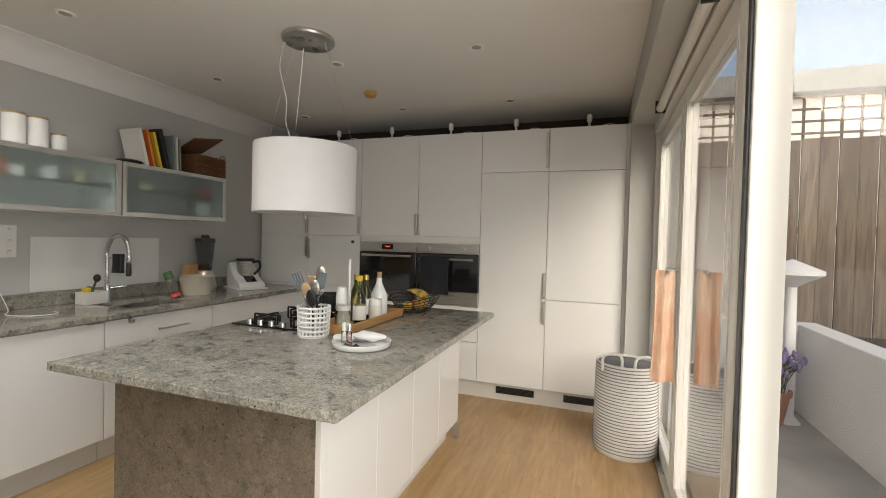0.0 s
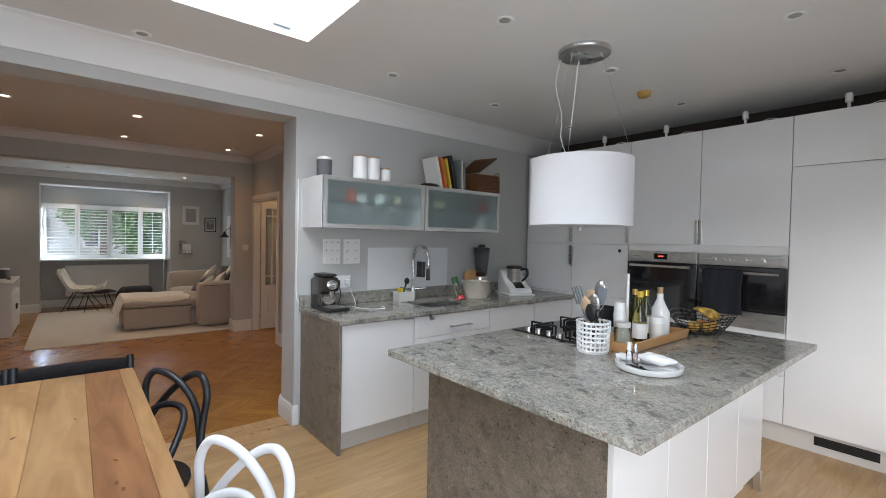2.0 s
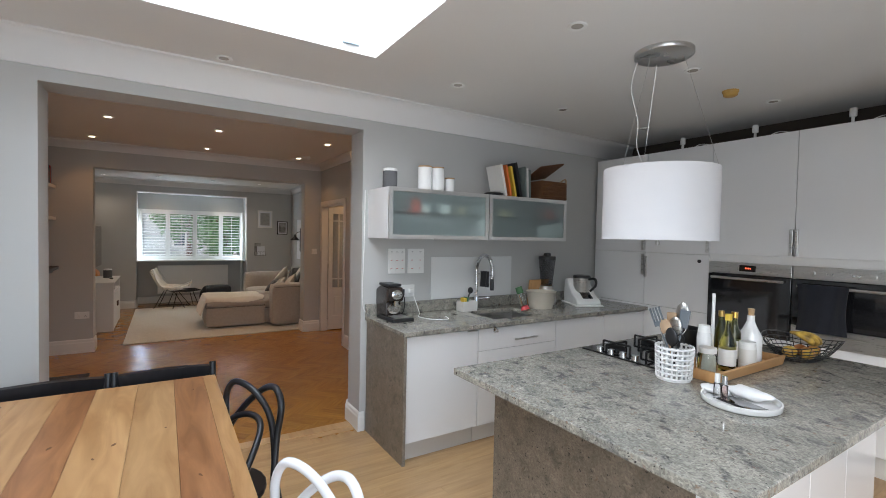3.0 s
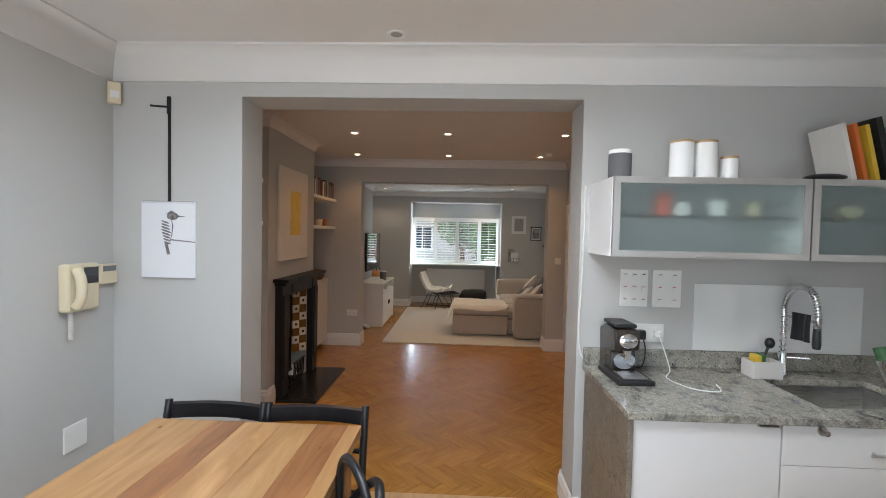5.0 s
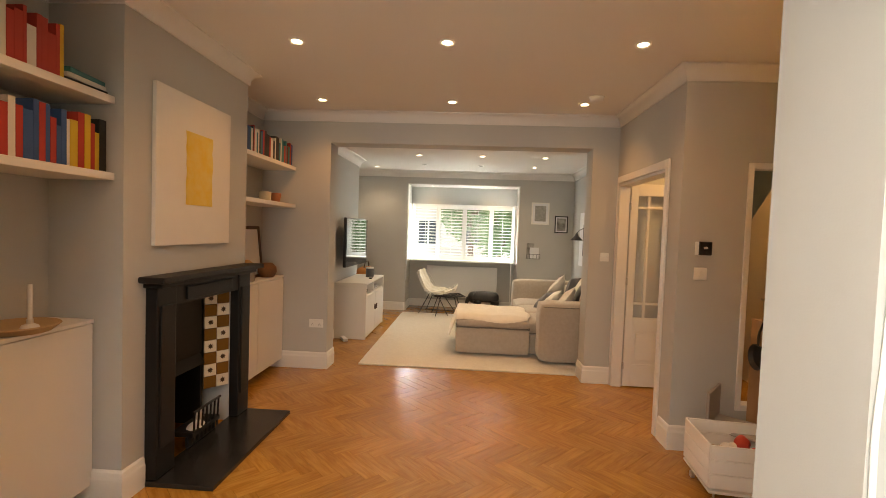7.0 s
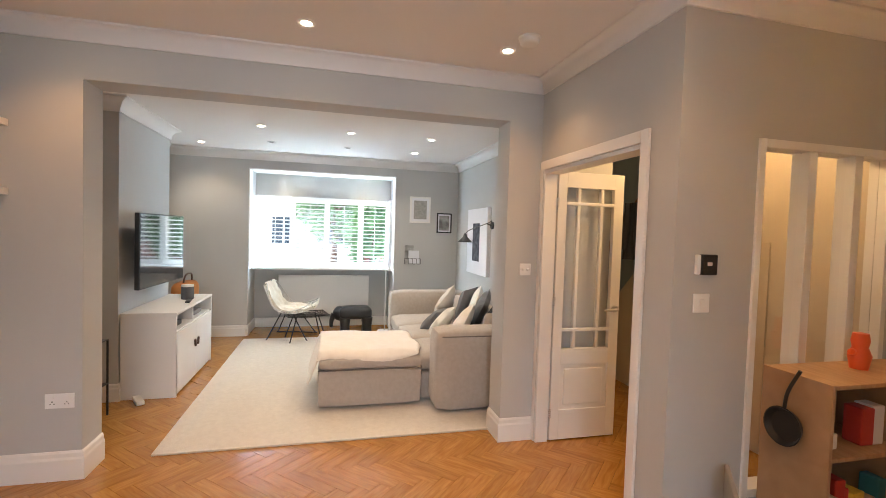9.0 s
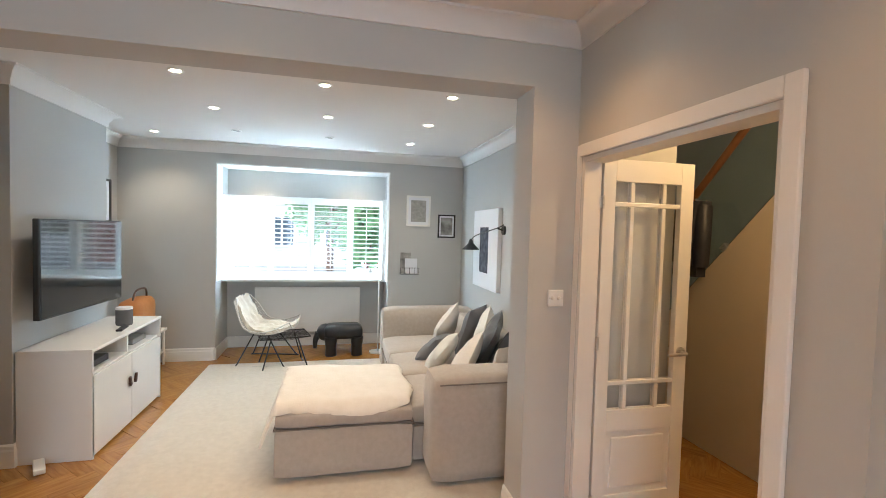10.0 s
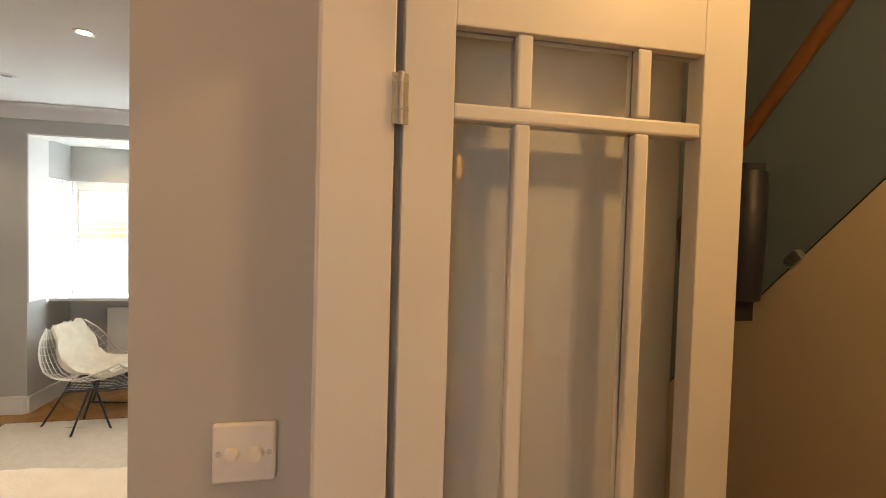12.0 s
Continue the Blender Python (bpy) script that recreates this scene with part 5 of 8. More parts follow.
for (x, y, z, mt, lab, r) in ((-1.763, 3.674, KH, ALARM, "yellowed round smoke alarm on the kitchen ceiling", 0.052), (-6.595, 2.0, DH, TRIM, "white round smoke alarm on the dining ceiling", 0.065)):
    a = thing("smoke_alarm", lab, "smoke alarm", pose(x, y, z))
    part("base", lathe([(0, 0), (r, 0), (r, -0.012), (0, -0.012)], 26), mt, a)
    part("cover", lathe([(0, -0.012), (r * 0.92, -0.012), (r * 0.85, -0.034), (r * 0.6, -0.042), (0, -0.042)], 26), mt, a)
# roof light glazing and sensor
rl = thing("rooflight", "flat roof light with a white frame", "roof light", pose(0, 0, 0), kind="structure")
part("frame", [bx(SKX0 - 0.06, SKX1 + 0.06, SKY0 - 0.06, SKY0, 3.1, 3.13), bx(SKX0 - 0.06, SKX1 + 0.06, SKY1, SKY1 + 0.06, 3.1, 3.13), bx(SKX0 - 0.06, SKX0, SKY0, SKY1, 3.1, 3.13), bx(SKX1, SKX1 + 0.06, SKY0, SKY1, 3.1, 3.13)], TRIM, rl)
pane = part("pane", bx(SKX0, SKX1, SKY0, SKY1, 3.11, 3.12), GLASS, rl)
pane.visible_shadow = False
whole("rooflight_control", bx(SKX0, SKX0 + 0.02, 1.16, 1.26, 2.66, 2.76, 0.004), material("pale_blue_plastic", (0.45, 0.56, 0.66), 0.4), "small pale control box in the roof light well", "control box")

# ---- dining table ----
TBX0, TBX1, TBY0, TBY1, TBZ = -2.835, -0.95, -0.395, 0.53, 0.773
tb = thing("dining_table", "rustic wooden dining table of broad worn planks", "table", pose(0, 0, 0))
for (lx, ly) in ((TBX0 + 0.08, TBY0 + 0.07), (TBX0 + 0.08, TBY1 - 0.07), (TBX1 - 0.08, TBY0 + 0.07), (TBX1 - 0.08, TBY1 - 0.07)):
    part("leg", bx(lx - 0.04, lx + 0.04, ly - 0.04, ly + 0.04, 0, TBZ - 0.13, 0.006), TABLE_WOOD, tb)
part("apron", [bx(TBX0 + 0.05, TBX1 - 0.05, TBY0 + 0.05, TBY0 + 0.075, TBZ - 0.13, TBZ - 0.04), bx(TBX0 + 0.05, TBX1 - 0.05, TBY1 - 0.075, TBY1 - 0.05, TBZ - 0.13, TBZ - 0.04),
               bx(TBX0 + 0.05, TBX0 + 0.075, TBY0 + 0.075, TBY1 - 0.075, TBZ - 0.13, TBZ - 0.04), bx(TBX1 - 0.075, TBX1 - 0.05, TBY0 + 0.075, TBY1 - 0.075, TBZ - 0.13, TBZ - 0.04)], TABLE_WOOD, tb)
KNOT = material("dark_wood_knot", (0.10, 0.04, 0.015), 0.5, second=(0.17, 0.075, 0.03), scale=40)


def knot(rk):
    """A flat lens-shaped knot with a ragged outline."""
    r = rk.uniform(0.004, 0.009)
    return prism([(r * rk.uniform(1.2, 2.0) * math.cos(a), r * rk.uniform(0.55, 0.9) * math.sin(a)) for a in [k * math.pi / 7 for k in range(14)]], 0.0001, 0.0006)


yy = TBY0
for k, (w, wd) in enumerate(((0.125, PLANK_PALE), (0.155, PLANK_PALE), (0.13, PLANK_BROWN), (0.165, PLANK_PALE), (0.155, PLANK_PALE), (0.135, PLANK_BROWN), (0.06, PLANK_PALE))):
    o = part("plank", bx(-0.9425, 0.9425, 0, w - 0.0007, -0.04, 0, 0.001, 1), wd, tb, at=pose((TBX0 + TBX1) / 2, yy, TBZ))
    rk = random.Random(k * 7 + 1)
    for j in range(4 if w > 0.1 else 1):
        part("knot", moved(knot(rk), pose(rk.uniform(-0.88, 0.88), rk.uniform(0.025, w - 0.025), 0, 0, 0, rk.uniform(-25, 25))), KNOT, o, "dark wood knot")
    yy += w


def ladder_chair(m):
    c = thing("dining_chair", "black lacquered wooden chair with a curved top rail", "chair", m, "black dining chairs")
    W = 0.225
    for sx in (-W, W):
        part("back_post", tube(curve_pts([(sx, -0.20, 0), (sx, -0.19, 0.44), (sx, -0.215, 0.66), (sx, -0.25, 0.82)], 14), 0.017, 8), BLACKPAINT, c)
        part("leg", rod((sx * 0.95, 0.20, 0), (sx * 0.95, 0.20, 0.44), 0.017), BLACKPAINT, c)
    rail = [(-W + 2 * W * t, -0.243 - 0.035 * math.sin(t * math.pi), 0.77) for t in [k / 12 for k in range(13)]]
    bm = bmesh.new()
    rows = []
    for x, y, z in rail:
        rows.append([bm.verts.new((x, y + dy, z + dz)) for dy, dz in ((-0.010, -0.035), (0.010, -0.035), (0.010, 0.030), (-0.010, 0.036))])
    for a, b2 in zip(rows, rows[1:]):
        for k in range(4):
            bm.faces.new((a[k], a[(k + 1) % 4], b2[(k + 1) % 4], b2[k]))
    bm.faces.new(rows[0])
    bm.faces.new(rows[-1])
    bmesh.ops.recalc_face_normals(bm, faces=bm.faces[:])
    part("top_rail", bm, BLACKPAINT, c)
    part("mid_rail", tube([(x, y + 0.025, 0.62) for x, y, z in rail], 0.012, 8), BLACKPAINT, c)
    part("seat", bx(-0.22, 0.22, -0.20, 0.21, 0.43, 0.46, 0.01), BLACKPAINT, c)
    part("stretcher", [rod((-W, 0.2, 0.22), (W, 0.2, 0.22), 0.010), rod((-W, -0.19, 0.22), (-W, 0.2, 0.22), 0.010), rod((W, -0.19, 0.22), (W, 0.2, 0.22), 0.010)], BLACKPAINT, c)
    return c


lc = ladder_chair(pose(-2.69, -0.175, 0, 0, 0, -90))
copy_thing(lc, pose(-2.69, 0.30, 0, 0, 0, -90))


def loop_chair(m, mat, label):
    c = thing("loop_back_chair", label, "chair", m, "loop back chairs")
    part("seat", [prism([(0.23 * math.cos(a) * (1.0 if math.sin(a) > 0 else 0.9), 0.22 * math.sin(a)) for a in [2 * math.pi * k / 24 for k in range(24)]], 0.44, 0.465, 0.008)], mat, c)
    for sx in (-1, 1):
        part("leg", tube(curve_pts([(sx * 0.20, 0.16, 0.45), (sx * 0.22, 0.20, 0.2), (sx * 0.225, 0.22, 0.0)], 10), [0.014] * 11, 8), mat, c)
        part("leg", tube(curve_pts([(sx * 0.19, -0.17, 0.45), (sx * 0.21, -0.21, 0.2), (sx * 0.22, -0.24, 0.0)], 10), [0.014] * 11, 8), mat, c)
    for sx in (-1, 1):
        part("back_loop", tube(curve_pts([(-sx * 0.19, -0.15, 0.45), (-sx * 0.165, -0.19, 0.64), (-sx * 0.17, -0.205 - 0.006 * sx, 0.78), (-sx * 0.13, -0.215 - 0.01 * sx, 0.848), (-sx * 0.06, -0.23 - 0.016 * sx, 0.846),
                                         (sx * 0.015, -0.235 - 0.014 * sx, 0.805), (sx * 0.09, -0.225 - 0.006 * sx, 0.73), (sx * 0.145, -0.195, 0.63), (sx * 0.19, -0.16, 0.45)], 48), 0.015, 10), mat, c)
    part("arm_loop", tube(curve_pts([(-0.19, 0.10, 0.45), (-0.16, -0.03, 0.57), (-0.10, -0.16, 0.69), (0.0, -0.20, 0.72), (0.10, -0.16, 0.69), (0.16, -0.03, 0.57), (0.19, 0.10, 0.45)], 36), 0.014, 10), mat, c)
    return c


CHAIRWHITE = material("glossy_white_polymer", (0.78, 0.78, 0.79), 0.25, amount=0.1)
loop_chair(pose(-1.313, 0.488, 0, 0, 0, 207), CHAIRWHITE, "glossy white plastic chair with an interlaced looped back")
loop_chair(pose(-2.19, 0.465, 0, 0, 0, 212), BLACKPAINT, "black plastic chair with an interlaced looped back")
loop_chair(pose(-2.12, -0.46, 0, 0, 0, 10), CHAIRWHITE, "white looped chair at the wall side of the table")

# ---- wall pieces by the table ----
whole("socket_plate", bx(-3.23, -3.09, KY0, KY0 + 0.010, 0.45, 0.585, 0.003), WHITEPLASTIC, "white blank socket plate low on the wall", "socket")
ph = thing("door_entry_phone", "aged cream door entry phone with a small screen", "entry phone", pose(-3.165, KY0, 1.30))
part("body", bx(-0.105, 0.10, 0, 0.055, -0.12, 0.125, 0.014), CREAM, ph)
part("handset", tube(curve_pts([(0.065, 0.07, -0.09), (0.07, 0.10, -0.04), (0.07, 0.10, 0.05), (0.065, 0.07, 0.10)], 14), 0.024, 10), CREAM, ph)
part("screen", bx(-0.09, 0.0, 0.055, 0.058, 0.02, 0.105, 0.001), BLACKGLASS, ph, "small dark screen")
part("cord", tube([(0.055 + 0.010 * math.cos(k * 0.9), 0.03 + 0.010 * math.sin(k * 0.9), -0.12 - 0.0016 * k) for k in range(90)], 0.0035, 5), WHITEPLASTIC, ph, "white coiled cord")
ct = thing("wall_thermostat", "small cream control box with a grey display", "thermostat", pose(-3.36, KY0, 1.355))
part("body", bx(-0.065, 0.065, 0, 0.03, -0.055, 0.055, 0.006), CREAM, ct)
part("display", bx(-0.05, 0.04, 0.03, 0.032, 0.015, 0.045), GREYSIL, ct)
al = thing("alarm_sensor", "cream motion sensor high in the wall corner", "sensor", pose(KX0 + 0.035, KY0 + 0.035, 2.37, 0, 0, -45))
part("body", bx(-0.032, 0.032, -0.02, 0.03, -0.06, 0.06, 0.010), CREAM, al)
part("lens", bx(-0.022, 0.022, 0.03, 0.034, -0.03, 0.01, 0.003), WHITEPLASTIC, al)
cal = thing("hanging_calendar", "white wall calendar with a dark feathered drawing on a black ribbon", "calendar", pose(KX0, -0.725, 1.335))
PAPER = material("calendar_paper", (0.74, 0.75, 0.78), 0.8, amount=0.12)
part("page", bx(0.002, 0.014, -0.158, 0.158, 0, 0.435, 0.001), PAPER, cal)
part("binding", [tube([(0.016 + 0.005 * math.cos(a * 0.8), -0.145 + k * 0.0145, 0.432 + 0.006 * math.sin(a * 0.8)) for a in range(8)], 0.0012, 4) for k in range(21)], BLACKPAINT, cal)
INK = material("grey_ink", (0.10, 0.095, 0.10), 0.8, second=(0.35, 0.33, 0.34), scale=60, amount=0.8)


def page_shape(outline):
    """A thin inked shape on the calendar page from (across, up) pairs."""
    return moved(prism(outline, 0, 0.0012), Matrix.Translation((0.0142, 0, 0)) @ Matrix(((0, 0, 1, 0), (1, 0, 0, 0), (0, 1, 0, 0), (0, 0, 0, 1))))


def page_oval(cy, cz, ry, rz, tilt):
    c, q = math.cos(radians(tilt)), math.sin(radians(tilt))
    return page_shape([(cy + ry * math.cos(a) * c - rz * math.sin(a) * q, cz + ry * math.cos(a) * q + rz * math.sin(a) * c) for a in [k * math.pi / 10 for k in range(20)]])


part("drawing", [page_oval(0.026, 0.352, 0.034, 0.022, 0), page_shape([(0.05, 0.358), (0.10, 0.351), (0.05, 0.346)]), page_shape([(-0.012, 0.365), (0.02, 0.385), (0.04, 0.372)])], INK, cal, "soft grey ink sketch")
part("drawing_body", [page_oval(-0.018 + 0.002 * k, 0.318 - 0.017 * k, 0.030 - 0.0022 * abs(k - 3), 0.0055, -18) for k in range(8)] + [page_shape([(-0.022, 0.20), (-0.004, 0.20), (0.012, 0.135), (-0.006, 0.132)])], INK, cal, "barred grey ink strokes")
part("drawing_branch", [page_shape([(0.012, 0.222), (0.155, 0.208), (0.155, 0.203), (0.012, 0.214)]), page_shape([(0.016, 0.34), (0.030, 0.30), (0.022, 0.23), (0.018, 0.23), (0.024, 0.30)])], INK, cal, "thin ink branch")
part("ribbon", [moved(bx(0.003, 0.006, -0.008, 0.008, 0.43, 0.955), pose(0, 0.0, 0)), bx(0.004, 0.007, -0.004, 0.010, 0.44, 0.95)], BLACKPAINT, cal, "black satin ribbon")
part("hook", [bx(0, 0.012, -0.012, 0.010, 0.93, 1.03, 0.003), rod((0.01, 0.0, 0.97), (0.02, -0.10, 0.975), 0.006)], BLACKPAINT, cal)

# ---- garden doors ----
UPVC = material("white_upvc", (0.76, 0.75, 0.72), 0.3, amount=0.15)
DX = 0.50
gd = thing("garden_doors", "white framed folding glass doors to the garden", "glass door", pose(0, 0, 0), kind="structure")
part("head_frame", bx(0.43, 0.57, -0.96, 4.22, 2.28, 2.36, 0.004), UPVC, gd)
part("sill_track", bx(0.44, 0.58, -0.96, 4.22, 0.0, 0.025, 0.004), STEEL, gd)
part("side_frame", bx(0.44, 0.57, 4.15, 4.22, 0.025, 2.28, 0.004), UPVC, gd)
for y0, y1 in ((3.12, 4.14), (2.03, 3.10)):
    lf = part("door_leaf", [bx(0.47, 0.53, y0, y0 + 0.075, 0.03, 2.27, 0.005), bx(0.47, 0.53, y1 - 0.075, y1, 0.03, 2.27, 0.005), bx(0.47, 0.53, y0 + 0.075, y1 - 0.075, 0.03, 0.14, 0.005), bx(0.47, 0.53, y0 + 0.075, y1 - 0.075, 2.17, 2.27, 0.005)], UPVC, gd)
    pn = part("pane", bx(0.495, 0.505, y0 + 0.075, y1 - 0.075, 0.14, 2.17), GLASS, lf)
    pn.visible_shadow = False
    part("bead", [bx(0.465, 0.47, y0 + 0.066, y0 + 0.076, 0.13, 2.18), bx(0.465, 0.47, y1 - 0.076, y1 - 0.066, 0.13, 2.18)], UPVC, lf)
# leaf folded outwards
lf = part("open_leaf", [bx(0.475, 0.575, 1.95, 2.01, 0.03, 2.27, 0.005), bx(1.32, 1.40, 1.95, 2.01, 0.03, 2.27, 0.005), bx(0.575, 1.32, 1.95, 2.01, 0.03, 0.14, 0.005), bx(0.575, 1.32, 1.95, 2.01, 2.17, 2.27, 0.005)], UPVC, gd)
pn = part("pane", bx(0.575, 1.32, 1.975, 1.985, 0.14, 2.17), GLASS, lf)
pn.visible_shadow = False
part("gasket", [bx(0.467, 0.475, 1.965, 1.995, 0.03, 2.27)], BLACKPLASTIC, lf)
rb = thing("roller_blind", "rolled white blind above the garden door", "blind", pose(0, 0, 0))
part("roll", rod((0.40, 2.2, 2.31), (0.40, 3.6, 2.31), 0.026, 14), UPVC, rb)
part("bracket", bx(0.37, 0.43, 3.60, 3.615, 2.28, 2.36, 0.002), BLACKPLASTIC, rb)
part("bracket", bx(0.37, 0.43, 2.19, 2.20, 2.28, 2.36, 0.002), BLACKPLASTIC, rb)

# striped laundry basket
LINEN = material("cream_basket_cloth", (0.76, 0.75, 0.73), 0.95, bump=0.4, bump_scale=200)
STRIPE = material("charcoal_stripe_cloth", (0.17, 0.17, 0.18), 0.95, bump=0.4, bump_scale=200)
lb = thing("laundry_basket", "tall striped cloth laundry basket with rope handles", "laundry basket", pose(0.258, 3.72, 0))
part("body", lathe([(0, 0.0), (0.19, 0.0), (0.21, 0.03), (0.205, 0.40), (0.20, 0.62), (0.192, 0.62), (0.195, 0.4), (0.19, 0.03), (0, 0.015)], 36), LINEN, lb)
for k in range(27):
    z = 0.04 + k * 0.0215
    r = 0.2105 - 0.010 * z / 0.62
    part("stripe", lathe([(r, z), (r + 0.0025, z + 0.001), (r + 0.0025, z + 0.005), (r, z + 0.006)], 36), STRIPE, lb, "charcoal stripe")
for s in (-1, 1):
    part("handle", tube(curve_pts([(s * 0.10 - 0.06, -0.17, 0.58), (s * 0.10 - 0.05, -0.18, 0.68), (s * 0.10 + 0.05, -0.17, 0.69), (s * 0.10 + 0.06, -0.16, 0.58)], 16), 0.010, 7), LINEN, lb)
ap = thing("peg_bag", "printed cloth bag hanging from a door handle", "bag", pose(0.42, 3.08, 0.19))
part("door_handle", [rod((0.04, 0, 1.10), (-0.01, 0, 1.10), 0.010), rod((-0.01, 0, 1.10), (-0.01, -0.10, 1.10), 0.010)], STEEL, ap)
BAGM = material("orange_print_cloth", (0.74, 0.60, 0.48), 0.9, second=(0.60, 0.28, 0.16), scale=7, amount=0.7, bump=0.3, bump_scale=150)
part("cloth", moved(cloth_sheet(0.11, 0.60, 18, 18, 0.018, 21), pose(-0.03, -0.04, 1.10, 0, 0, 20)), BAGM, ap)

# ---- garden ----
PAVING = material("garden_paving", (0.42, 0.40, 0.37), 0.85, second=(0.30, 0.28, 0.25), scale=3, amount=0.7, bump=0.4, bump_scale=40)
FENCEW = wood("weathered_fence_board", (0.11, 0.085, 0.065), (0.20, 0.165, 0.135), 0.85, (10, 10, 0.8), 0.25)
RENDERW = material("white_render", (0.80, 0.80, 0.80), 0.9, bump=0.5, bump_scale=80, scale=2, amount=0.3)
setting("garden_ground", bx(0.62, 60, -40, 60, -0.25, -0.03), PAVING, "pale stone paved terrace and ground outside", "ground")
setting("street_ground", bx(-70, -11.7, -40, 60, -0.35, -0.15), PAVING, "grey street and pavement beyond the window", "ground")
fc = thing("garden_fence", "weathered brown board fence with trellis on top", "fence", pose(0, 5.6, -0.03))
for k in range(30):
    part("board", bx(0.0, 0.145, -0.01, 0.012, 0.05, 2.50 + 0.012 * (k % 3), 0.003, 1), FENCEW, fc, at=pose(0.35 + 0.15 * k, (k % 2) * 0.012, 0))
part("rail", [bx(0.35, 4.85, 0.02, 0.06, 0.5, 0.58), bx(0.35, 4.85, 0.02, 0.06, 1.6, 1.68)], FENCEW, fc)
for k in range(4):
    part("trellis_rail", bx(0.35, 4.85, -0.012, 0.004, 2.55 + k * 0.115, 2.57 + k * 0.115), FENCEW, fc)
for k in range(31):
    part("trellis_upright", bx(0.35 + k * 0.15, 0.372 + k * 0.15, 0.004, 0.018, 2.50, 2.93), FENCEW, fc)
nb = thing("neighbour_extension", "low white rendered extension with a grey roof edge", "house", pose(0, 8.0, -0.05))
part("wall", bx(-2.0, 10, 0, 3.5, 0, 3.62), RENDERW, nb)
part("roof", bx(-2.15, 10.1, -0.2, 3.7, 3.62, 3.92, 0.01), material("lead_grey_roof", (0.20, 0.22, 0.24), 0.6, scale=3), nb)
rp = thing("raised_planter", "white rendered raised planter wall in the garden", "planter", pose(0, 0, -0.03))
part("wall", [bx(1.75, 1.95, 3.2, 5.4, 0, 0.78, 0.01), bx(1.95, 4.2, 3.0, 3.2, 0, 0.78, 0.01), bx(1.2, 1.75, 5.2, 5.4, 0, 0.78, 0.01)], RENDERW, rp)
part("soil", bx(1.95, 4.2, 3.2, 5.4, 0.60, 0.68), material("dark_soil", (0.05, 0.035, 0.025), 0.95, bump=0.8, bump_scale=30), rp)
TERRA = material("terracotta", (0.42, 0.17, 0.09), 0.8, scale=8, bump=0.2)
LEAF = material("garden_leaf", (0.06, 0.10, 0.035), 0.6, second=(0.10, 0.14, 0.05), scale=30, per_object=0.2)
LAV = material("lavender_flower", (0.26, 0.20, 0.42), 0.8)
pot = thing("potted_lavender", "terracotta pot of mauve lavender by the planter", "plant", pose(1.42, 4.85, -0.03) @ Matrix.Scale(0.85, 4))
part("pot", lathe([(0, 0), (0.14, 0), (0.19, 0.28), (0.205, 0.28), (0.205, 0.33), (0.18, 0.33), (0.17, 0.28), (0, 0.26)], 26), TERRA, pot)
rk = random.Random(5)
stems, blooms = [], []
for k in range(130):
    a, r, h = rk.uniform(0, 6.28), rk.uniform(0.02, 0.30), rk.uniform(0.30, 0.52)
    base = Vector((0.12 * rk.uniform(-1, 1), 0.12 * rk.uniform(-1, 1), 0.28))
    tip = Vector((r * math.cos(a), r * math.sin(a), 0.28 + h * (1 - 0.6 * r)))
    stems.append(tube([base, base.lerp(tip, 0.6) + Vector((0, 0, 0.03)), tip], 0.004, 4))
    blooms.append(ball(0.016, tip, (1, 1, 2.4), 6))
part("stems", stems, LEAF, pot)
part("flowers", blooms, LAV, pot)
gl = thing("garden_lounger", "dark slatted metal garden bench on the terrace", "bench", pose(1.65, 2.45, -0.03, 0, 0, 8))
for k in range(12):
    part("slat", bx(-0.75 + k * 0.12, -0.66 + k * 0.12, -0.25, 0.25, 0.40, 0.42, 0.004), FENCEW, gl)
part("frame", [rod((-0.78, -0.27, 0.39), (0.78, -0.27, 0.39), 0.013), rod((-0.78, 0.27, 0.39), (0.78, 0.27, 0.39), 0.013), rod((-0.78, -0.27, 0.62), (0.78, -0.27, 0.62), 0.012)], BLACKPAINT, gl)
for lx in (-0.74, 0.74):
    for ly in (-0.27, 0.27):
        part("leg", rod((lx, ly, 0), (lx, ly, 0.62 if ly < 0 else 0.40), 0.013), BLACKPAINT, gl)
whole("garden_lamp", lathe([(0, 0), (0.10, 0), (0.05, 0.05), (0.04, 1.06), (0.10, 1.10), (0.22, 1.16), (0.22, 1.19), (0.05, 1.26), (0, 1.28)], 24), RENDERW, "pale round topped post lamp by the fence", "lamp", pose(1.58, 4.9, -0.03) @ Matrix.Diagonal((1, 1, 1.07, 1)))

# ---- dining room: fireplace wall ----
fp = thing("fireplace", "black cast iron fireplace with tiled cheeks and mantel", "fireplace", pose(0, BRY, 0))
FX0, FX1 = -5.03, -6.06
part("jamb", [bx(-5.19, FX0, 0.0, 0.07, 0.03, 1.10, 0.006), bx(-5.17, -5.05, 0.07, 0.082, 0.2, 1.0, 0.005)], IRON, fp)
part("jamb", [bx(FX1, -5.90, 0.0, 0.07, 0.03, 1.10, 0.006), bx(-6.04, -5.92, 0.07, 0.082, 0.2, 1.0, 0.005)], IRON, fp)
part("frieze", [bx(-5.90, -5.19, 0.0, 0.06, 0.98, 1.10, 0.005), bx(-5.80, -5.29, 0.06, 0.072, 1.0, 1.08, 0.005)], IRON, fp)
part("mantel_shelf", [bx(FX1 - 0.06, FX0 + 0.06, 0.0, 0.15, 1.13, 1.165, 0.008), bx(FX1 - 0.02, FX0 + 0.02, 0.0, 0.11, 1.10, 1.13, 0.006)], IRON, fp)
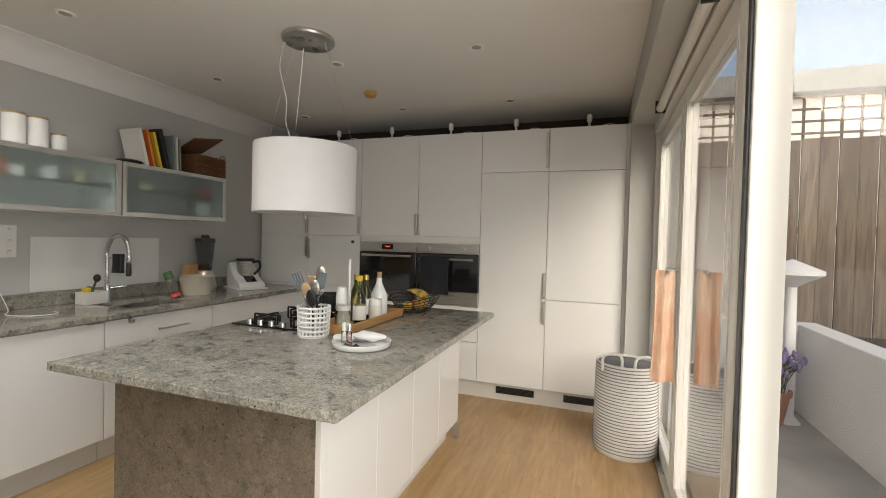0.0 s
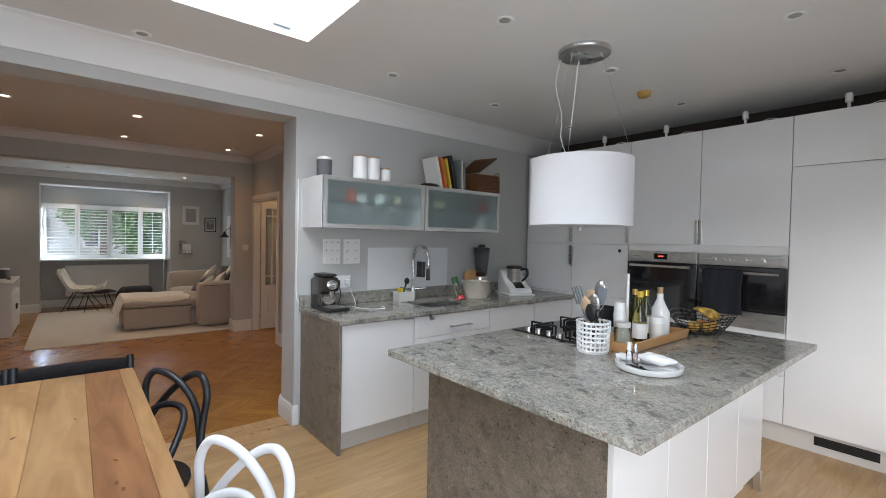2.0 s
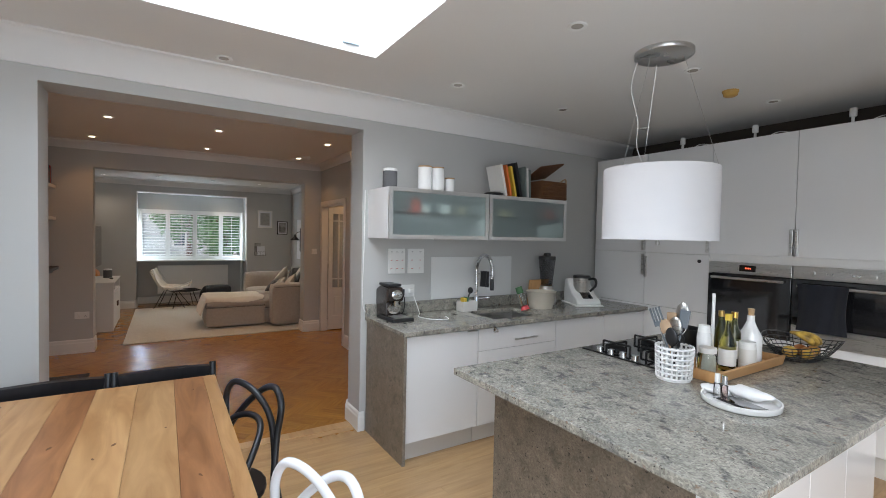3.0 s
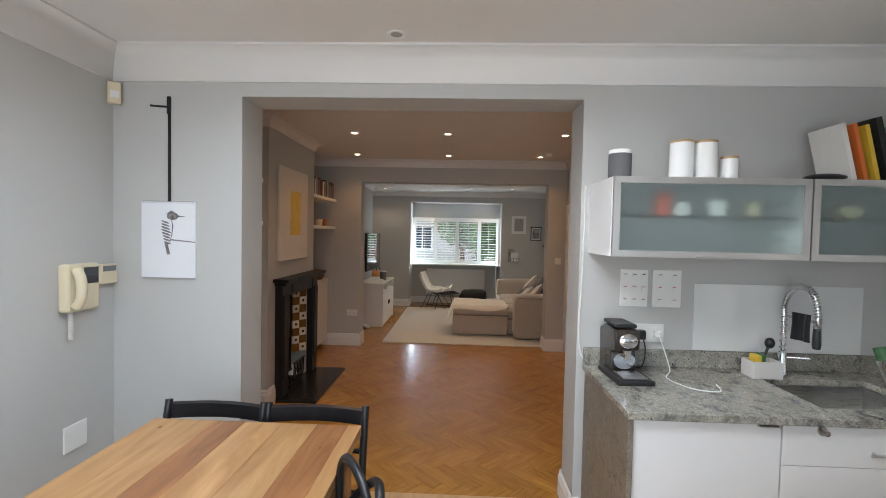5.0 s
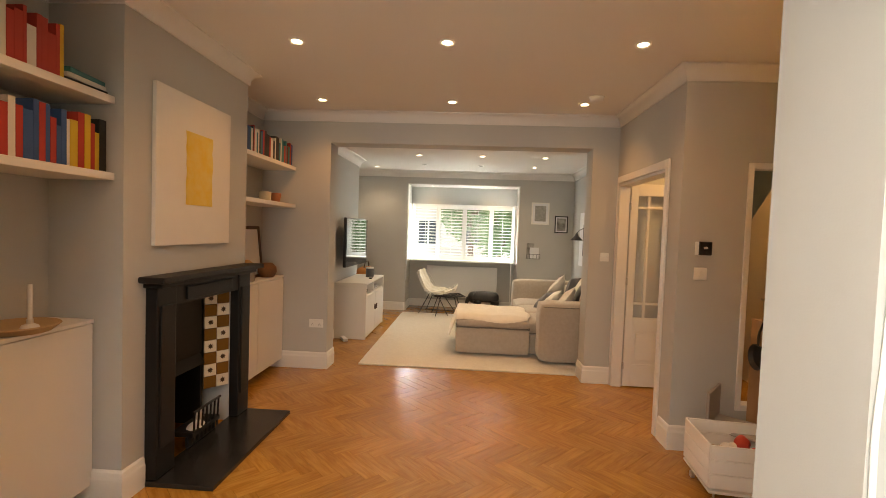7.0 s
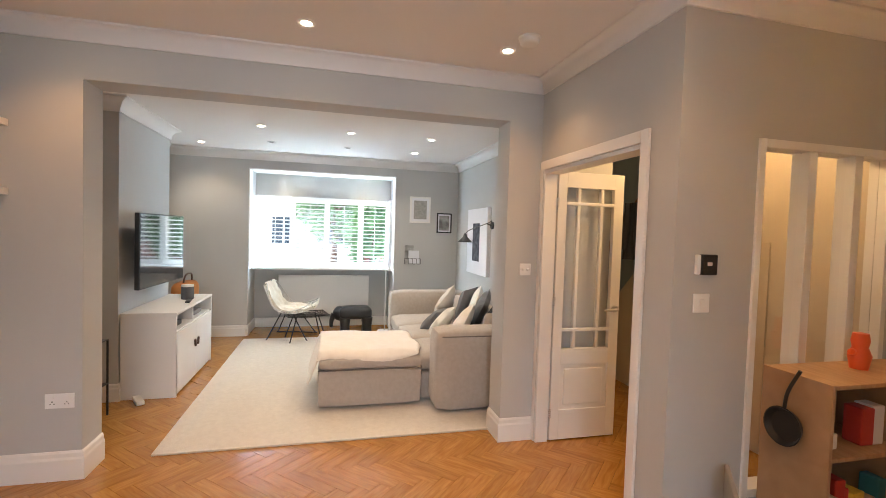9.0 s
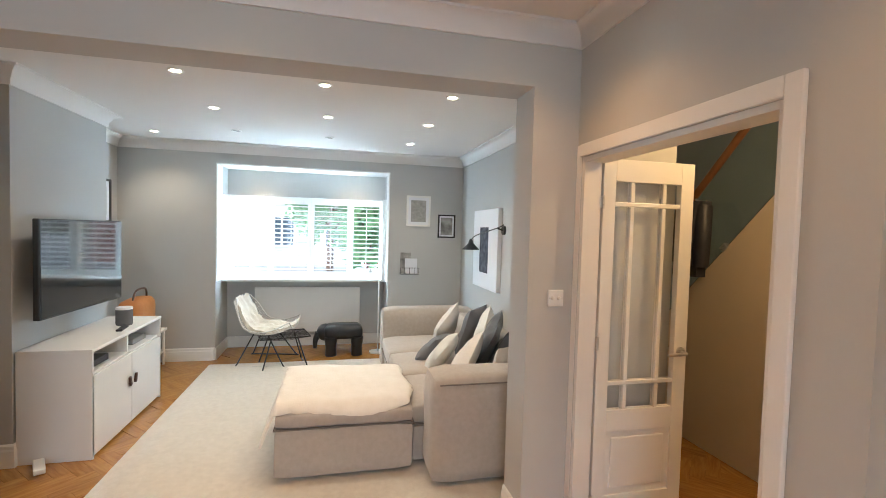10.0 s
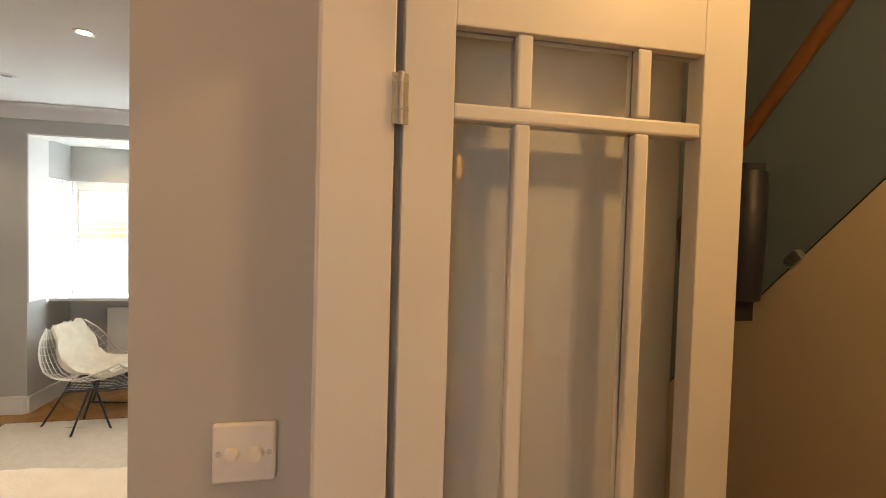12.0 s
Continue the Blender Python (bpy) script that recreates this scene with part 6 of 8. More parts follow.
part("hood", [moved(bx(-5.74, -5.35, -0.02, 0.0, 0.55, 0.98, 0.004), pose(0, -0.12, 0, 0)), moved(bx(-5.74, -5.35, 0, 0.015, 0, 0.16, 0.004), pose(0, -0.10, 0.47, 28))], IRON, fp)
part("firebox", [bx(-5.74, -5.35, -0.38, -0.36, 0.03, 0.98), bx(-5.76, -5.74, -0.37, -0.12, 0.03, 0.98), bx(-5.35, -5.33, -0.37, -0.12, 0.03, 0.98)], IRON, fp)
part("grate", [bx(-5.70, -5.39, -0.10, 0.05, 0.10, 0.13, 0.006)] + [rod((-5.68 + k * 0.045, 0.04, 0.06), (-5.68 + k * 0.045, 0.05, 0.26), 0.007, 6) for k in range(7)] + [rod((-5.70, 0.05, 0.26), (-5.39, 0.05, 0.26), 0.009, 8)], IRON, fp)
part("ash_door", bx(-5.70, -5.39, 0.0, 0.02, 0.03, 0.10, 0.004), IRON, fp)
T_BROWN = material("brown_glazed_tile", (0.17, 0.085, 0.02), 0.18, scale=20, amount=0.5, coat=0.4)
T_CREAM = material("cream_glazed_tile", (0.72, 0.67, 0.55), 0.18, scale=20, amount=0.3, coat=0.4)
T_MOTIF = material("dark_tile_motif", (0.06, 0.045, 0.03), 0.25)
for side in (-1, 1):
    for r in range(8):
        for c in range(2):
            q = 0.087
            if side < 0:
                base = Matrix.Translation((-5.898, -0.005, 0.275 + r * q)) @ Matrix.Rotation(radians(-38), 4, "Z")
            else:
                base = Matrix.Translation((-5.192, -0.005, 0.275 + r * q)) @ Matrix.Rotation(radians(218), 4, "Z")
            x0 = c * q
            pale = (r + c) % 2 == 0
            tl = part("tile", bx(x0 + 0.001, x0 + q - 0.001, -0.006, 0.006, 0.001, q - 0.001, 0.0015, 1) if side < 0 else bx(x0 + 0.001, x0 + q - 0.001, -0.006, 0.006, 0.001, q - 0.001, 0.0015, 1), T_CREAM if pale else T_BROWN, fp, at=base)
            if pale:
                sgn = 1 if side < 0 else -1
                star = [(0.022 * (1 if k % 2 == 0 else 0.55) * math.cos(k * math.pi / 8), 0.022 * (1 if k % 2 == 0 else 0.55) * math.sin(k * math.pi / 8)) for k in range(16)]
                part("motif", moved(prism(star, 0, 0.0012), Matrix.Translation((x0 + q / 2, sgn * 0.0062, q / 2)) @ Matrix.Rotation(radians(-90 * sgn), 4, "X")), T_MOTIF, tl, "dark printed flower motif")
whole("hearth", bx(-6.07, -5.015, BRY + 0.0, -0.375, 0.0, 0.028, 0.004), SLATE, "polished black slate hearth slab", "hearth")
orn = thing("fireplace_ornament", "white paper and ceramic ornament in the grate", "ornament", pose(-5.50, BRY + 0.0, 0.13))
part("piece", [crumple(0.06, (1.2, 0.8, 0.5), 12), moved(crumple(0.03, (1, 1, 1.2), 4), pose(-0.04, 0, 0.06))], TISSUE, orn)
art = thing("canvas_art", "white canvas with a rough yellow painted block", "painting", pose(-5.445, BRY, 1.328))
part("canvas", bx(-0.378, 0.378, 0.002, 0.026, 0, 0.904, 0.003), material("white_canvas", (0.72, 0.70, 0.66), 0.9, bump=0.3, bump_scale=300, amount=0.2), art)
YEL = material("yellow_paint", (0.72, 0.50, 0.06), 0.7, second=(0.72, 0.60, 0.22), scale=16, amount=0.7)
rk = random.Random(3)
edge = [(-0.135 + rk.uniform(-0.007, 0.007), 0.245 + 0.445 * k / 9) for k in range(10)] + [(0.135 + rk.uniform(-0.007, 0.007), 0.69 - 0.445 * k / 9) for k in range(10)]
part("yellow_block", moved(prism(edge, 0, 0.002), pose(-0.02, 0.0285, 0, 90)), YEL, art, "rough yellow paint block")


def alcove_shelf(x0, x1, z, lab):
    return whole("wall_shelf", bx(x0, x1, ALC, -0.825, z - 0.038, z, 0.003), TRIM, lab, "shelf", group="alcove shelves")


for z in (1.70, 2.08):
    alcove_shelf(-4.868, -3.695, z, "white floating shelf full of books in the alcove")
    alcove_shelf(-7.218, -6.112, z - 0.01, "white floating shelf in the alcove by the opening")


def alcove_cabinet(x0, x1, lab):
    c = thing("alcove_cabinet", lab, "cabinet", pose(0, 0, 0), "alcove cabinets")
    part("body", bx(x0, x1, ALC, -0.955, 0.085, 0.935), MATTWHITE, c)
    part("top", bx(x0, x1, ALC, -0.93, 0.935, 0.953, 0.002), MATTWHITE, c)
    w = (x1 - x0) / 2
    for k in range(2):
        part("door", bx(x0 + k * w + 0.004, x0 + (k + 1) * w - 0.004, -0.954, -0.934, 0.088, 0.930, 0.002), MATTWHITE, c)
    return c


alcove_cabinet(-4.868, -3.695, "white floating two-door cabinet in the alcove")
alcove_cabinet(-7.216, -6.114, "white floating cabinet beside the fireplace")
COVERS = [C_RED, C_YEL, C_BLU, C_GRN, C_BLK, C_WHT, C_ORG, C_TEAL]


def book_row(x0, x1, z, seed, hue, tallest=0.24):
    rk = random.Random(seed)
    x = x0
    while x < x1 - 0.05:
        th = rk.uniform(0.014, 0.042)
        hh = rk.uniform(0.17, tallest)
        book(None, th, hh, rk.uniform(0.13, 0.19), rk.choice(hue), 0, m=pose(x + th, -0.86, z, 0, 0, 180) @ pose(0, 0.0, 0), label="upright book on a white alcove shelf")
        x += th + 0.0015


book_row(-4.62, -3.72, 2.08, 1, [C_RED, C_ORG, C_YEL, C_RED, C_WHT, C_YEL], 0.25)
book_row(-4.855, -3.72, 1.70, 2, [C_BLK, C_BLU, C_TEAL, C_WHT, C_RED, C_BLU, C_YEL], 0.26)
for k in range(3):
    whole("book_lying", bx(-0.12, 0.12, -0.085, 0.085, 0, 0.022, 0.002), [C_BLK, C_WHT, C_TEAL][k], "book lying flat on the white shelf", "book", pose(-4.75, -0.95, 2.081 + k * 0.023, 0, 0, 4 * k), "books")
book_row(-7.19, -6.20, 2.07, 5, [C_BLK, C_TEAL, C_BLK, C_RED, C_BLK, C_WHT, C_BLU], 0.23)
jar("mug", "cream ceramic mug on the shelf", "mug", (-6.75, -0.93, 1.69), [(0, 0), (0.05, 0), (0.055, 0.085), (0.048, 0.085), (0.044, 0.01), (0, 0.01)], CREAM)
jar("plant_pot", "small terracotta pot on the shelf", "pot", (-6.98, -0.93, 1.69), [(0, 0), (0.035, 0), (0.05, 0.075), (0.05, 0.09), (0.042, 0.09), (0.03, 0.01), (0, 0.01)], TERRA)
jar("stone_jar", "grey stoneware jar on the white cabinet", "jar", (-6.62, -1.02, 0.953), [(0, 0), (0.06, 0), (0.065, 0.02), (0.06, 0.12), (0.05, 0.15), (0.05, 0.165), (0, 0.165)], material("grey_stoneware_jar", (0.25, 0.24, 0.22), 0.5, bump=0.2), [(0, 0.165), (0.05, 0.165), (0.02, 0.19), (0, 0.195)], LIDWOOD)
jar("wicker_pot", "dark brown round woven pot on the cabinet", "pot", (-7.02, -1.02, 0.953), [(0, 0), (0.06, 0), (0.09, 0.05), (0.085, 0.10), (0.05, 0.14), (0, 0.14)], WICKER)
pf = thing("leaning_frame", "dark framed picture leaning against the alcove wall", "picture frame", pose(-6.88, -1.10, 0.953, 6))
part("frame", [bx(-0.19, 0.19, 0, 0.02, 0, 0.03), bx(-0.19, 0.19, 0, 0.02, 0.47, 0.50), bx(-0.19, -0.16, 0, 0.02, 0.03, 0.47), bx(0.16, 0.19, 0, 0.02, 0.03, 0.47)], DARK_WOOD, pf)
part("picture", bx(-0.16, 0.16, 0.004, 0.01, 0.03, 0.47), PAPER, pf)
bw = thing("woven_tray", "round pale woven tray on the white cabinet", "tray", pose(-4.56, -1.02, 0.953))
part("dish", lathe([(0, 0), (0.12, 0), (0.155, 0.03), (0.15, 0.035), (0.115, 0.01), (0, 0.008)], 30), material("pale_rattan", (0.45, 0.32, 0.18), 0.8, bump=0.7, bump_scale=120), bw)
cn = thing("candle", "white dinner candle in a small holder", "candle", pose(-4.60, -1.0, 0.962))
part("holder", lathe([(0, 0), (0.035, 0), (0.03, 0.012), (0.013, 0.02), (0.013, 0.04), (0, 0.04)], 16), PLINTH, cn)
part("wax", lathe([(0, 0.04), (0.010, 0.04), (0.010, 0.20), (0, 0.20)], 12), CERAMIC, cn)


def double_socket(m, lab):
    s = thing("wall_socket", lab, "socket", m, "wall sockets")
    part("plate", bx(-0.073, 0.073, 0, 0.010, -0.043, 0.043, 0.003), WHITEPLASTIC, s)
    for sx in (-0.036, 0.036):
        part("rocker", bx(sx - 0.008, sx + 0.008, 0.010, 0.014, 0.012, 0.032, 0.002), WHITEPLASTIC, s)
        part("pin_holes", [bx(sx - 0.012, sx - 0.007, 0.0098, 0.0106, -0.02, -0.014), bx(sx + 0.007, sx + 0.012, 0.0098, 0.0106, -0.02, -0.014), bx(sx - 0.003, sx + 0.003, 0.0098, 0.0106, -0.008, 0.0)], BLACKPLASTIC, s)


double_socket(pose(DX0, -0.58, 0.47, 0, 0, -90), "white double socket on the grey pier")
ds = thing("dimmer_switch", "white double dimmer switch with two round knobs", "switch", pose(DX0, 2.308, 1.267))
part("plate", bx(0, 0.010, -0.043, 0.043, -0.043, 0.043, 0.004), WHITEPLASTIC, ds)
for sy in (-0.017, 0.017):
    part("knob", moved(lathe([(0, 0), (0.010, 0), (0.009, 0.012), (0, 0.014)], 18), pose(0.010, sy, 0, 0, 90)), WHITEPLASTIC, ds)
for sy in (-0.034, 0.034):
    part("screw", moved(lathe([(0, 0), (0.004, 0), (0.004, 0.001), (0, 0.001)], 10), pose(0.010, sy, 0, 0, 90)), STEEL, ds)

# doorway to the hall
arc = []
for (x0, x1) in ((DRX0 - 0.045, DRX0), (DRX1, DRX1 + 0.055)):
    arc += [bx(x0, x1, HALLY - (0.018 if x0 > -7 else 0.006), HALLY, 0, DRZ + 0.062, 0.004)]
arc += [bx(DRX0, DRX1, HALLY - 0.018, HALLY, DRZ, DRZ + 0.062, 0.004)]
setting("door_1_frame", arc + [bx(DRX0, DRX0 + 0.025, HALLY, HALLY + 0.098, 0, DRZ, 0.002), bx(DRX1 - 0.025, DRX1, HALLY, HALLY + 0.12, 0, DRZ, 0.002), bx(DRX0 + 0.025, DRX1 - 0.025, HALLY, HALLY + 0.12, DRZ - 0.025, DRZ, 0.002)], TRIM, "cream white moulded door frame", "door frame")
dr = thing("hall_door", "open white glazed door with small panes and chrome lever", "door", pose(-7.165, 2.517, 0.012))
DW, DHH, DT = 0.54, 1.975, 0.019
part("stile", bx(-DT, DT, 0, 0.07, 0, DHH, 0.002), TRIM, dr)
part("stile", bx(-DT, DT, 0.462, DW, 0, DHH, 0.002), TRIM, dr)
part("top_rail", bx(-DT, DT, 0.07, 0.462, 1.862, DHH, 0.002), TRIM, dr)
part("lock_rail", bx(-DT, DT, 0.07, 0.462, 0.56, 0.675, 0.002), TRIM, dr)
part("bottom_rail", bx(-DT, DT, 0.07, 0.462, 0, 0.22, 0.002), TRIM, dr)
part("panel", [bx(-0.008, 0.008, 0.07, 0.462, 0.22, 0.56), bx(-0.014, 0.014, 0.105, 0.427, 0.255, 0.525, 0.006)], TRIM, dr)
for z0, z1 in ((0.805, 0.827), (1.735, 1.758)):
    part("glazing_bar", bx(-DT + 0.002, DT - 0.002, 0.07, 0.462, z0, z1, 0.004), TRIM, dr)
for y0 in (0.160, 0.350):
    for z0, z1 in ((0.675, 0.805), (0.827, 1.735), (1.758, 1.862)):
        part("glazing_bar", bx(-DT + 0.002, DT - 0.002, y0, y0 + 0.024, z0, z1, 0.004), TRIM, dr)
for y0, y1 in ((0.07, 0.160), (0.184, 0.350), (0.374, 0.462)):
    for z0, z1 in ((0.675, 0.805), (0.827, 1.735), (1.758, 1.862)):
        g = part("pane", bx(-0.003, 0.003, y0, y1, z0, z1), GLASS, dr)
        g.visible_shadow = False
for z in (0.20, 1.03, 1.755):
    part("hinge", [bx(DT + 0.0005, DT + 0.003, -0.016, 0.007, z - 0.034, z + 0.034, 0.001), rod((DT + 0.004, -0.004, z - 0.035), (DT + 0.004, -0.004, z + 0.035), 0.004)], STEEL, dr, "steel butt hinge")
for s in (-1, 1):
    part("lever_handle", [moved(lathe([(0, 0), (0.026, 0), (0.026, 0.008), (0, 0.010)], 18), pose(s * DT, 0.50, 0.97, 0, 90 * s)), rod((s * DT, 0.50, 0.97), (s * (DT + 0.045), 0.50, 0.97), 0.009), rod((s * (DT + 0.045), 0.505, 0.97), (s * (DT + 0.045), 0.39, 0.965), 0.009)], STEEL, dr, "brushed steel lever handle")

# wall controls, screen
tc = thing("smart_thermostat", "black smart thermostat on the wall", "thermostat", pose(SCX, 2.57, 1.41))
part("base", bx(0, 0.018, -0.055, 0.02, -0.045, 0.045, 0.006), WHITEPLASTIC, tc)
part("screen", bx(0.0, 0.028, -0.035, 0.05, -0.047, 0.047, 0.006), BLACKGLASS, tc)
part("readout", bx(0.0282, 0.0288, -0.008, 0.018, -0.004, 0.012), PLINTH, tc)
ls = thing("light_switch", "white light switch below the thermostat", "switch", pose(SCX, 2.56, 1.235))
part("plate", bx(0, 0.009, -0.043, 0.043, -0.043, 0.043, 0.003), WHITEPLASTIC, ls)
part("rocker", bx(0.009, 0.014, -0.012, 0.012, -0.018, 0.018, 0.003), WHITEPLASTIC, ls)
sc = thing("window_1", "internal glazed screen with three tall cream framed panes", "window", pose(0, 0, 0), kind="structure")
part("frame", [bx(SCX - 0.085, SCX + 0.012, SC0, SC0 + 0.035, SCZ0, SCZ1, 0.003), bx(SCX - 0.085, SCX + 0.012, SC1 - 0.035, SC1, SCZ0, SCZ1, 0.003), bx(SCX - 0.085, SCX + 0.012, SC0 + 0.035, SC1 - 0.035, SCZ1 - 0.04, SCZ1, 0.003), bx(SCX - 0.085, SCX + 0.012, SC0 + 0.035, SC1 - 0.035, SCZ0, SCZ0 + 0.04, 0.003)], TRIM, sc)
for y in (3.142, 3.437):
    part("mullion", bx(SCX - 0.085, SCX + 0.008, y, y + 0.05, SCZ0 + 0.04, SCZ1 - 0.04, 0.003), TRIM, sc)
for y0, y1 in ((SC0 + 0.035, 3.142), (3.192, 3.437), (3.487, SC1 - 0.035)):
    g = part("pane", bx(SCX - 0.04, SCX - 0.034, y0, y1, SCZ0 + 0.04, SCZ1 - 0.04), GLASS, sc)
    g.visible_shadow = False

# play corner
cr = thing("toy_crate", "white slatted toy crate on castors full of toys", "crate", pose(-5.33, 2.62, 0, 0, 0, 84))
for k in range(2):
    for z in (0.12, 0.20, 0.28):
        part("slat", bx(-0.28, 0.28, -0.19 + k * 0.37, -0.18 + k * 0.37, z, z + 0.077, 0.002), TRIM, cr)
        part("end_slat", bx(-0.285 + k * 0.56, -0.275 + k * 0.56, -0.18, 0.18, z, z + 0.077, 0.002), TRIM, cr)
part("bottom", bx(-0.28, 0.28, -0.19, 0.19, 0.09, 0.105, 0.002), TRIM, cr)
for sx in (-0.24, 0.24):
    for sy in (-0.15, 0.15):
        part("castor", [rod((sx, sy, 0.02), (sx, sy, 0.09), 0.006), moved(lathe([(0, -0.009), (0.022, -0.009), (0.022, 0.009), (0, 0.009)], 14), pose(sx, sy, 0.022, 0, 90))], STEEL, cr)
rk = random.Random(11)
for k in range(16):
    mt = rk.choice([C_RED, PALEWOOD, C_BLU, C_WHT, DARK_WOOD, C_ORG, CERAMIC])
    whole("toy", crumple(rk.uniform(0.035, 0.06), (1, rk.uniform(0.7, 1.3), rk.uniform(0.7, 1.2)), k) if k % 2 else bx(-0.05, 0.05, -0.03, 0.03, -0.04, 0.05, 0.008), mt, "small assorted toy in the white crate", "toy",
          Matrix.Translation((-5.33 + rk.uniform(-0.11, 0.11), 2.62 + rk.uniform(-0.2, 0.2), 0.21 + rk.uniform(0, 0.09))) @ pose(0, 0, 0, rk.uniform(0, 50), rk.uniform(0, 50), rk.uniform(0, 180)), "toys in the crate")
sh = thing("toy_shelf", "low birch open shelf crowded with toys and books", "shelf", pose(-5.835, 2.90, 0))
part("side", bx(0.0, 0.30, 0, 0.018, 0, 0.95, 0.002), TOY_WOOD, sh)
part("side", bx(0.0, 0.30, 0.78, 0.798, 0, 0.95, 0.002), TOY_WOOD, sh)
part("divider", bx(0.01, 0.29, 0.45, 0.465, 0.34, 0.93, 0.002), TOY_WOOD, sh)
for z in (0.02, 0.32, 0.63, 0.93):
    part("board", bx(0.0, 0.30, 0.018, 0.78, z, z + 0.018, 0.002), TOY_WOOD, sh)
part("back", bx(0.0, 0.006, 0.018, 0.78, 0.04, 0.93), TOY_WOOD, sh)
for k in range(22):
    z = rk.choice([0.34, 0.65])
    mt = rk.choice([C_RED, PALEWOOD, C_BLU, C_WHT, DARK_WOOD, C_YEL, CERAMIC, C_BLK, C_TEAL])
    hgt = rk.uniform(0.06, 0.18)
    whole("toy", bx(-0.04, 0.04, -rk.uniform(0.012, 0.05), rk.uniform(0.012, 0.05), 0, hgt, 0.006), mt, "toy or box on the birch shelf", "toy", pose(-5.835 + 0.2, 2.94 + k * 0.033, z, 0, 0, rk.uniform(-12, 12)), "toys on the shelf")
for k in range(4):
    whole("toy_box", bx(-0.10, 0.10, -0.08, 0.08, 0, 0.16, 0.006), [BLACKPLASTIC, C_RED, C_WHT, C_BLK][k], "storage box with a plain front on the shelf", "box", pose(-5.68, 3.02 + k * 0.185, 0.04), "toy boxes")
tf = thing("orange_figure", "orange plastic toy on top of the shelf", "toy", pose(-5.72, 3.32, 0.948))
part("body", [lathe([(0, 0), (0.035, 0), (0.045, 0.06), (0.03, 0.10), (0.036, 0.13), (0.03, 0.165), (0, 0.17)], 18), ball(0.02, (0, -0.05, 0.08), (0.6, 1.3, 0.8), 10)], material("orange_plastic", (0.80, 0.13, 0.03), 0.35), tf)
pan = thing("toy_pan", "black toy frying pan hung on the shelf end", "toy pan", pose(-5.70, 2.885, 0.72, 90))
part("dish", lathe([(0, 0), (0.07, 0), (0.085, 0.03), (0.08, 0.03), (0.066, 0.006), (0, 0.006)], 24), BLACKPLASTIC, pan)
part("handle", tube(curve_pts([(0.0, 0.08, 0.02), (0.02, 0.16, 0.03), (0.06, 0.26, 0.02)], 8), 0.008, 7), BLACKPLASTIC, pan)
pc = thing("child_chair", "small grey child's chair beside the crate", "chair", pose(-5.62, 2.72, 0, 0, 0, -40))
GREYP = material("grey_paint", (0.32, 0.30, 0.28), 0.5)
part("seat", bx(-0.15, 0.15, -0.15, 0.15, 0.27, 0.29, 0.006), GREYP, pc)
part("backrest", bx(-0.15, 0.15, -0.15, -0.13, 0.29, 0.50, 0.006), GREYP, pc)
for sx in (-0.13, 0.13):
    for sy in (-0.13, 0.13):
        part("leg", rod((sx, sy, 0), (sx, sy, 0.27), 0.012), GREYP, pc)
pt = thing("play_table", "low birch play table with clutter on it", "table", pose(-4.85, 3.35, 0))
part("top", bx(-0.55, 0.5, -0.28, 0.3, 0.46, 0.48, 0.004), TOY_WOOD, pt)
for sx in (-0.5, 0.45):
    for sy in (-0.24, 0.25):
        part("leg", bx(sx - 0.02, sx + 0.02, sy - 0.02, sy + 0.02, 0, 0.46, 0.003), TOY_WOOD, pt)
whole("red_bucket", lathe([(0, 0), (0.08, 0), (0.11, 0.2), (0.1, 0.2), (0.075, 0.01), (0, 0.01)], 22), material("red_plastic", (0.55, 0.02, 0.03), 0.4), "red plastic toy bucket on the table", "bucket", pose(-5.05, 3.3, 0.481))
whole("toy_bowl", lathe([(0, 0), (0.06, 0), (0.13, 0.09), (0.12, 0.09), (0.055, 0.012), (0, 0.01)], 24), CERAMIC, "white toy bowl on the play table", "bowl", pose(-4.75, 3.25, 0.481))
whole("toy_tray", bx(-0.14, 0.14, -0.1, 0.1, 0, 0.06, 0.01), C_BLU, "blue plastic toy tray on the table", "tray", pose(-4.6, 3.45, 0.481))
pdl = thing("globe_pendant", "smoked brass glass globe pendant with a lit bulb", "pendant lamp", pose(-4.75, 3.05, 0))
part("globe", lathe([(0.03, 2.21), (0.09, 2.19), (0.145, 2.11), (0.155, 2.05), (0.145, 1.99), (0.09, 1.91), (0.0, 1.88)], 32), glass("smoked_brass_glass", (0.62, 0.46, 0.22), 0.02), pdl)
part("bulb", ball(0.035, (0, 0, 2.05)), glow("warm_globe_bulb", (1.0, 0.7, 0.35), 12), pdl)
part("cap", lathe([(0, 2.21), (0.032, 2.21), (0.03, 2.26), (0, 2.265)], 16), material("aged_brass", (0.5, 0.34, 0.14), 0.3, 1.0), pdl)
part("cable", rod((0, 0, 2.26), (0, 0, DH), 0.004, 6), BLACKPLASTIC, pdl)
bdesk = thing("book_stack", "stack of bright children's books on the floor", "books", pose(-4.35, 2.12, 0))
for k in range(5):
    part("book", moved(bx(-0.12, 0.12, -0.09, 0.09, 0, 0.03, 0.003), pose(0.01 * k, 0, k * 0.0305, 0, 0, 9 * k)), [C_WHT, C_RED, C_BLU, C_WHT, C_YEL][k], bdesk)

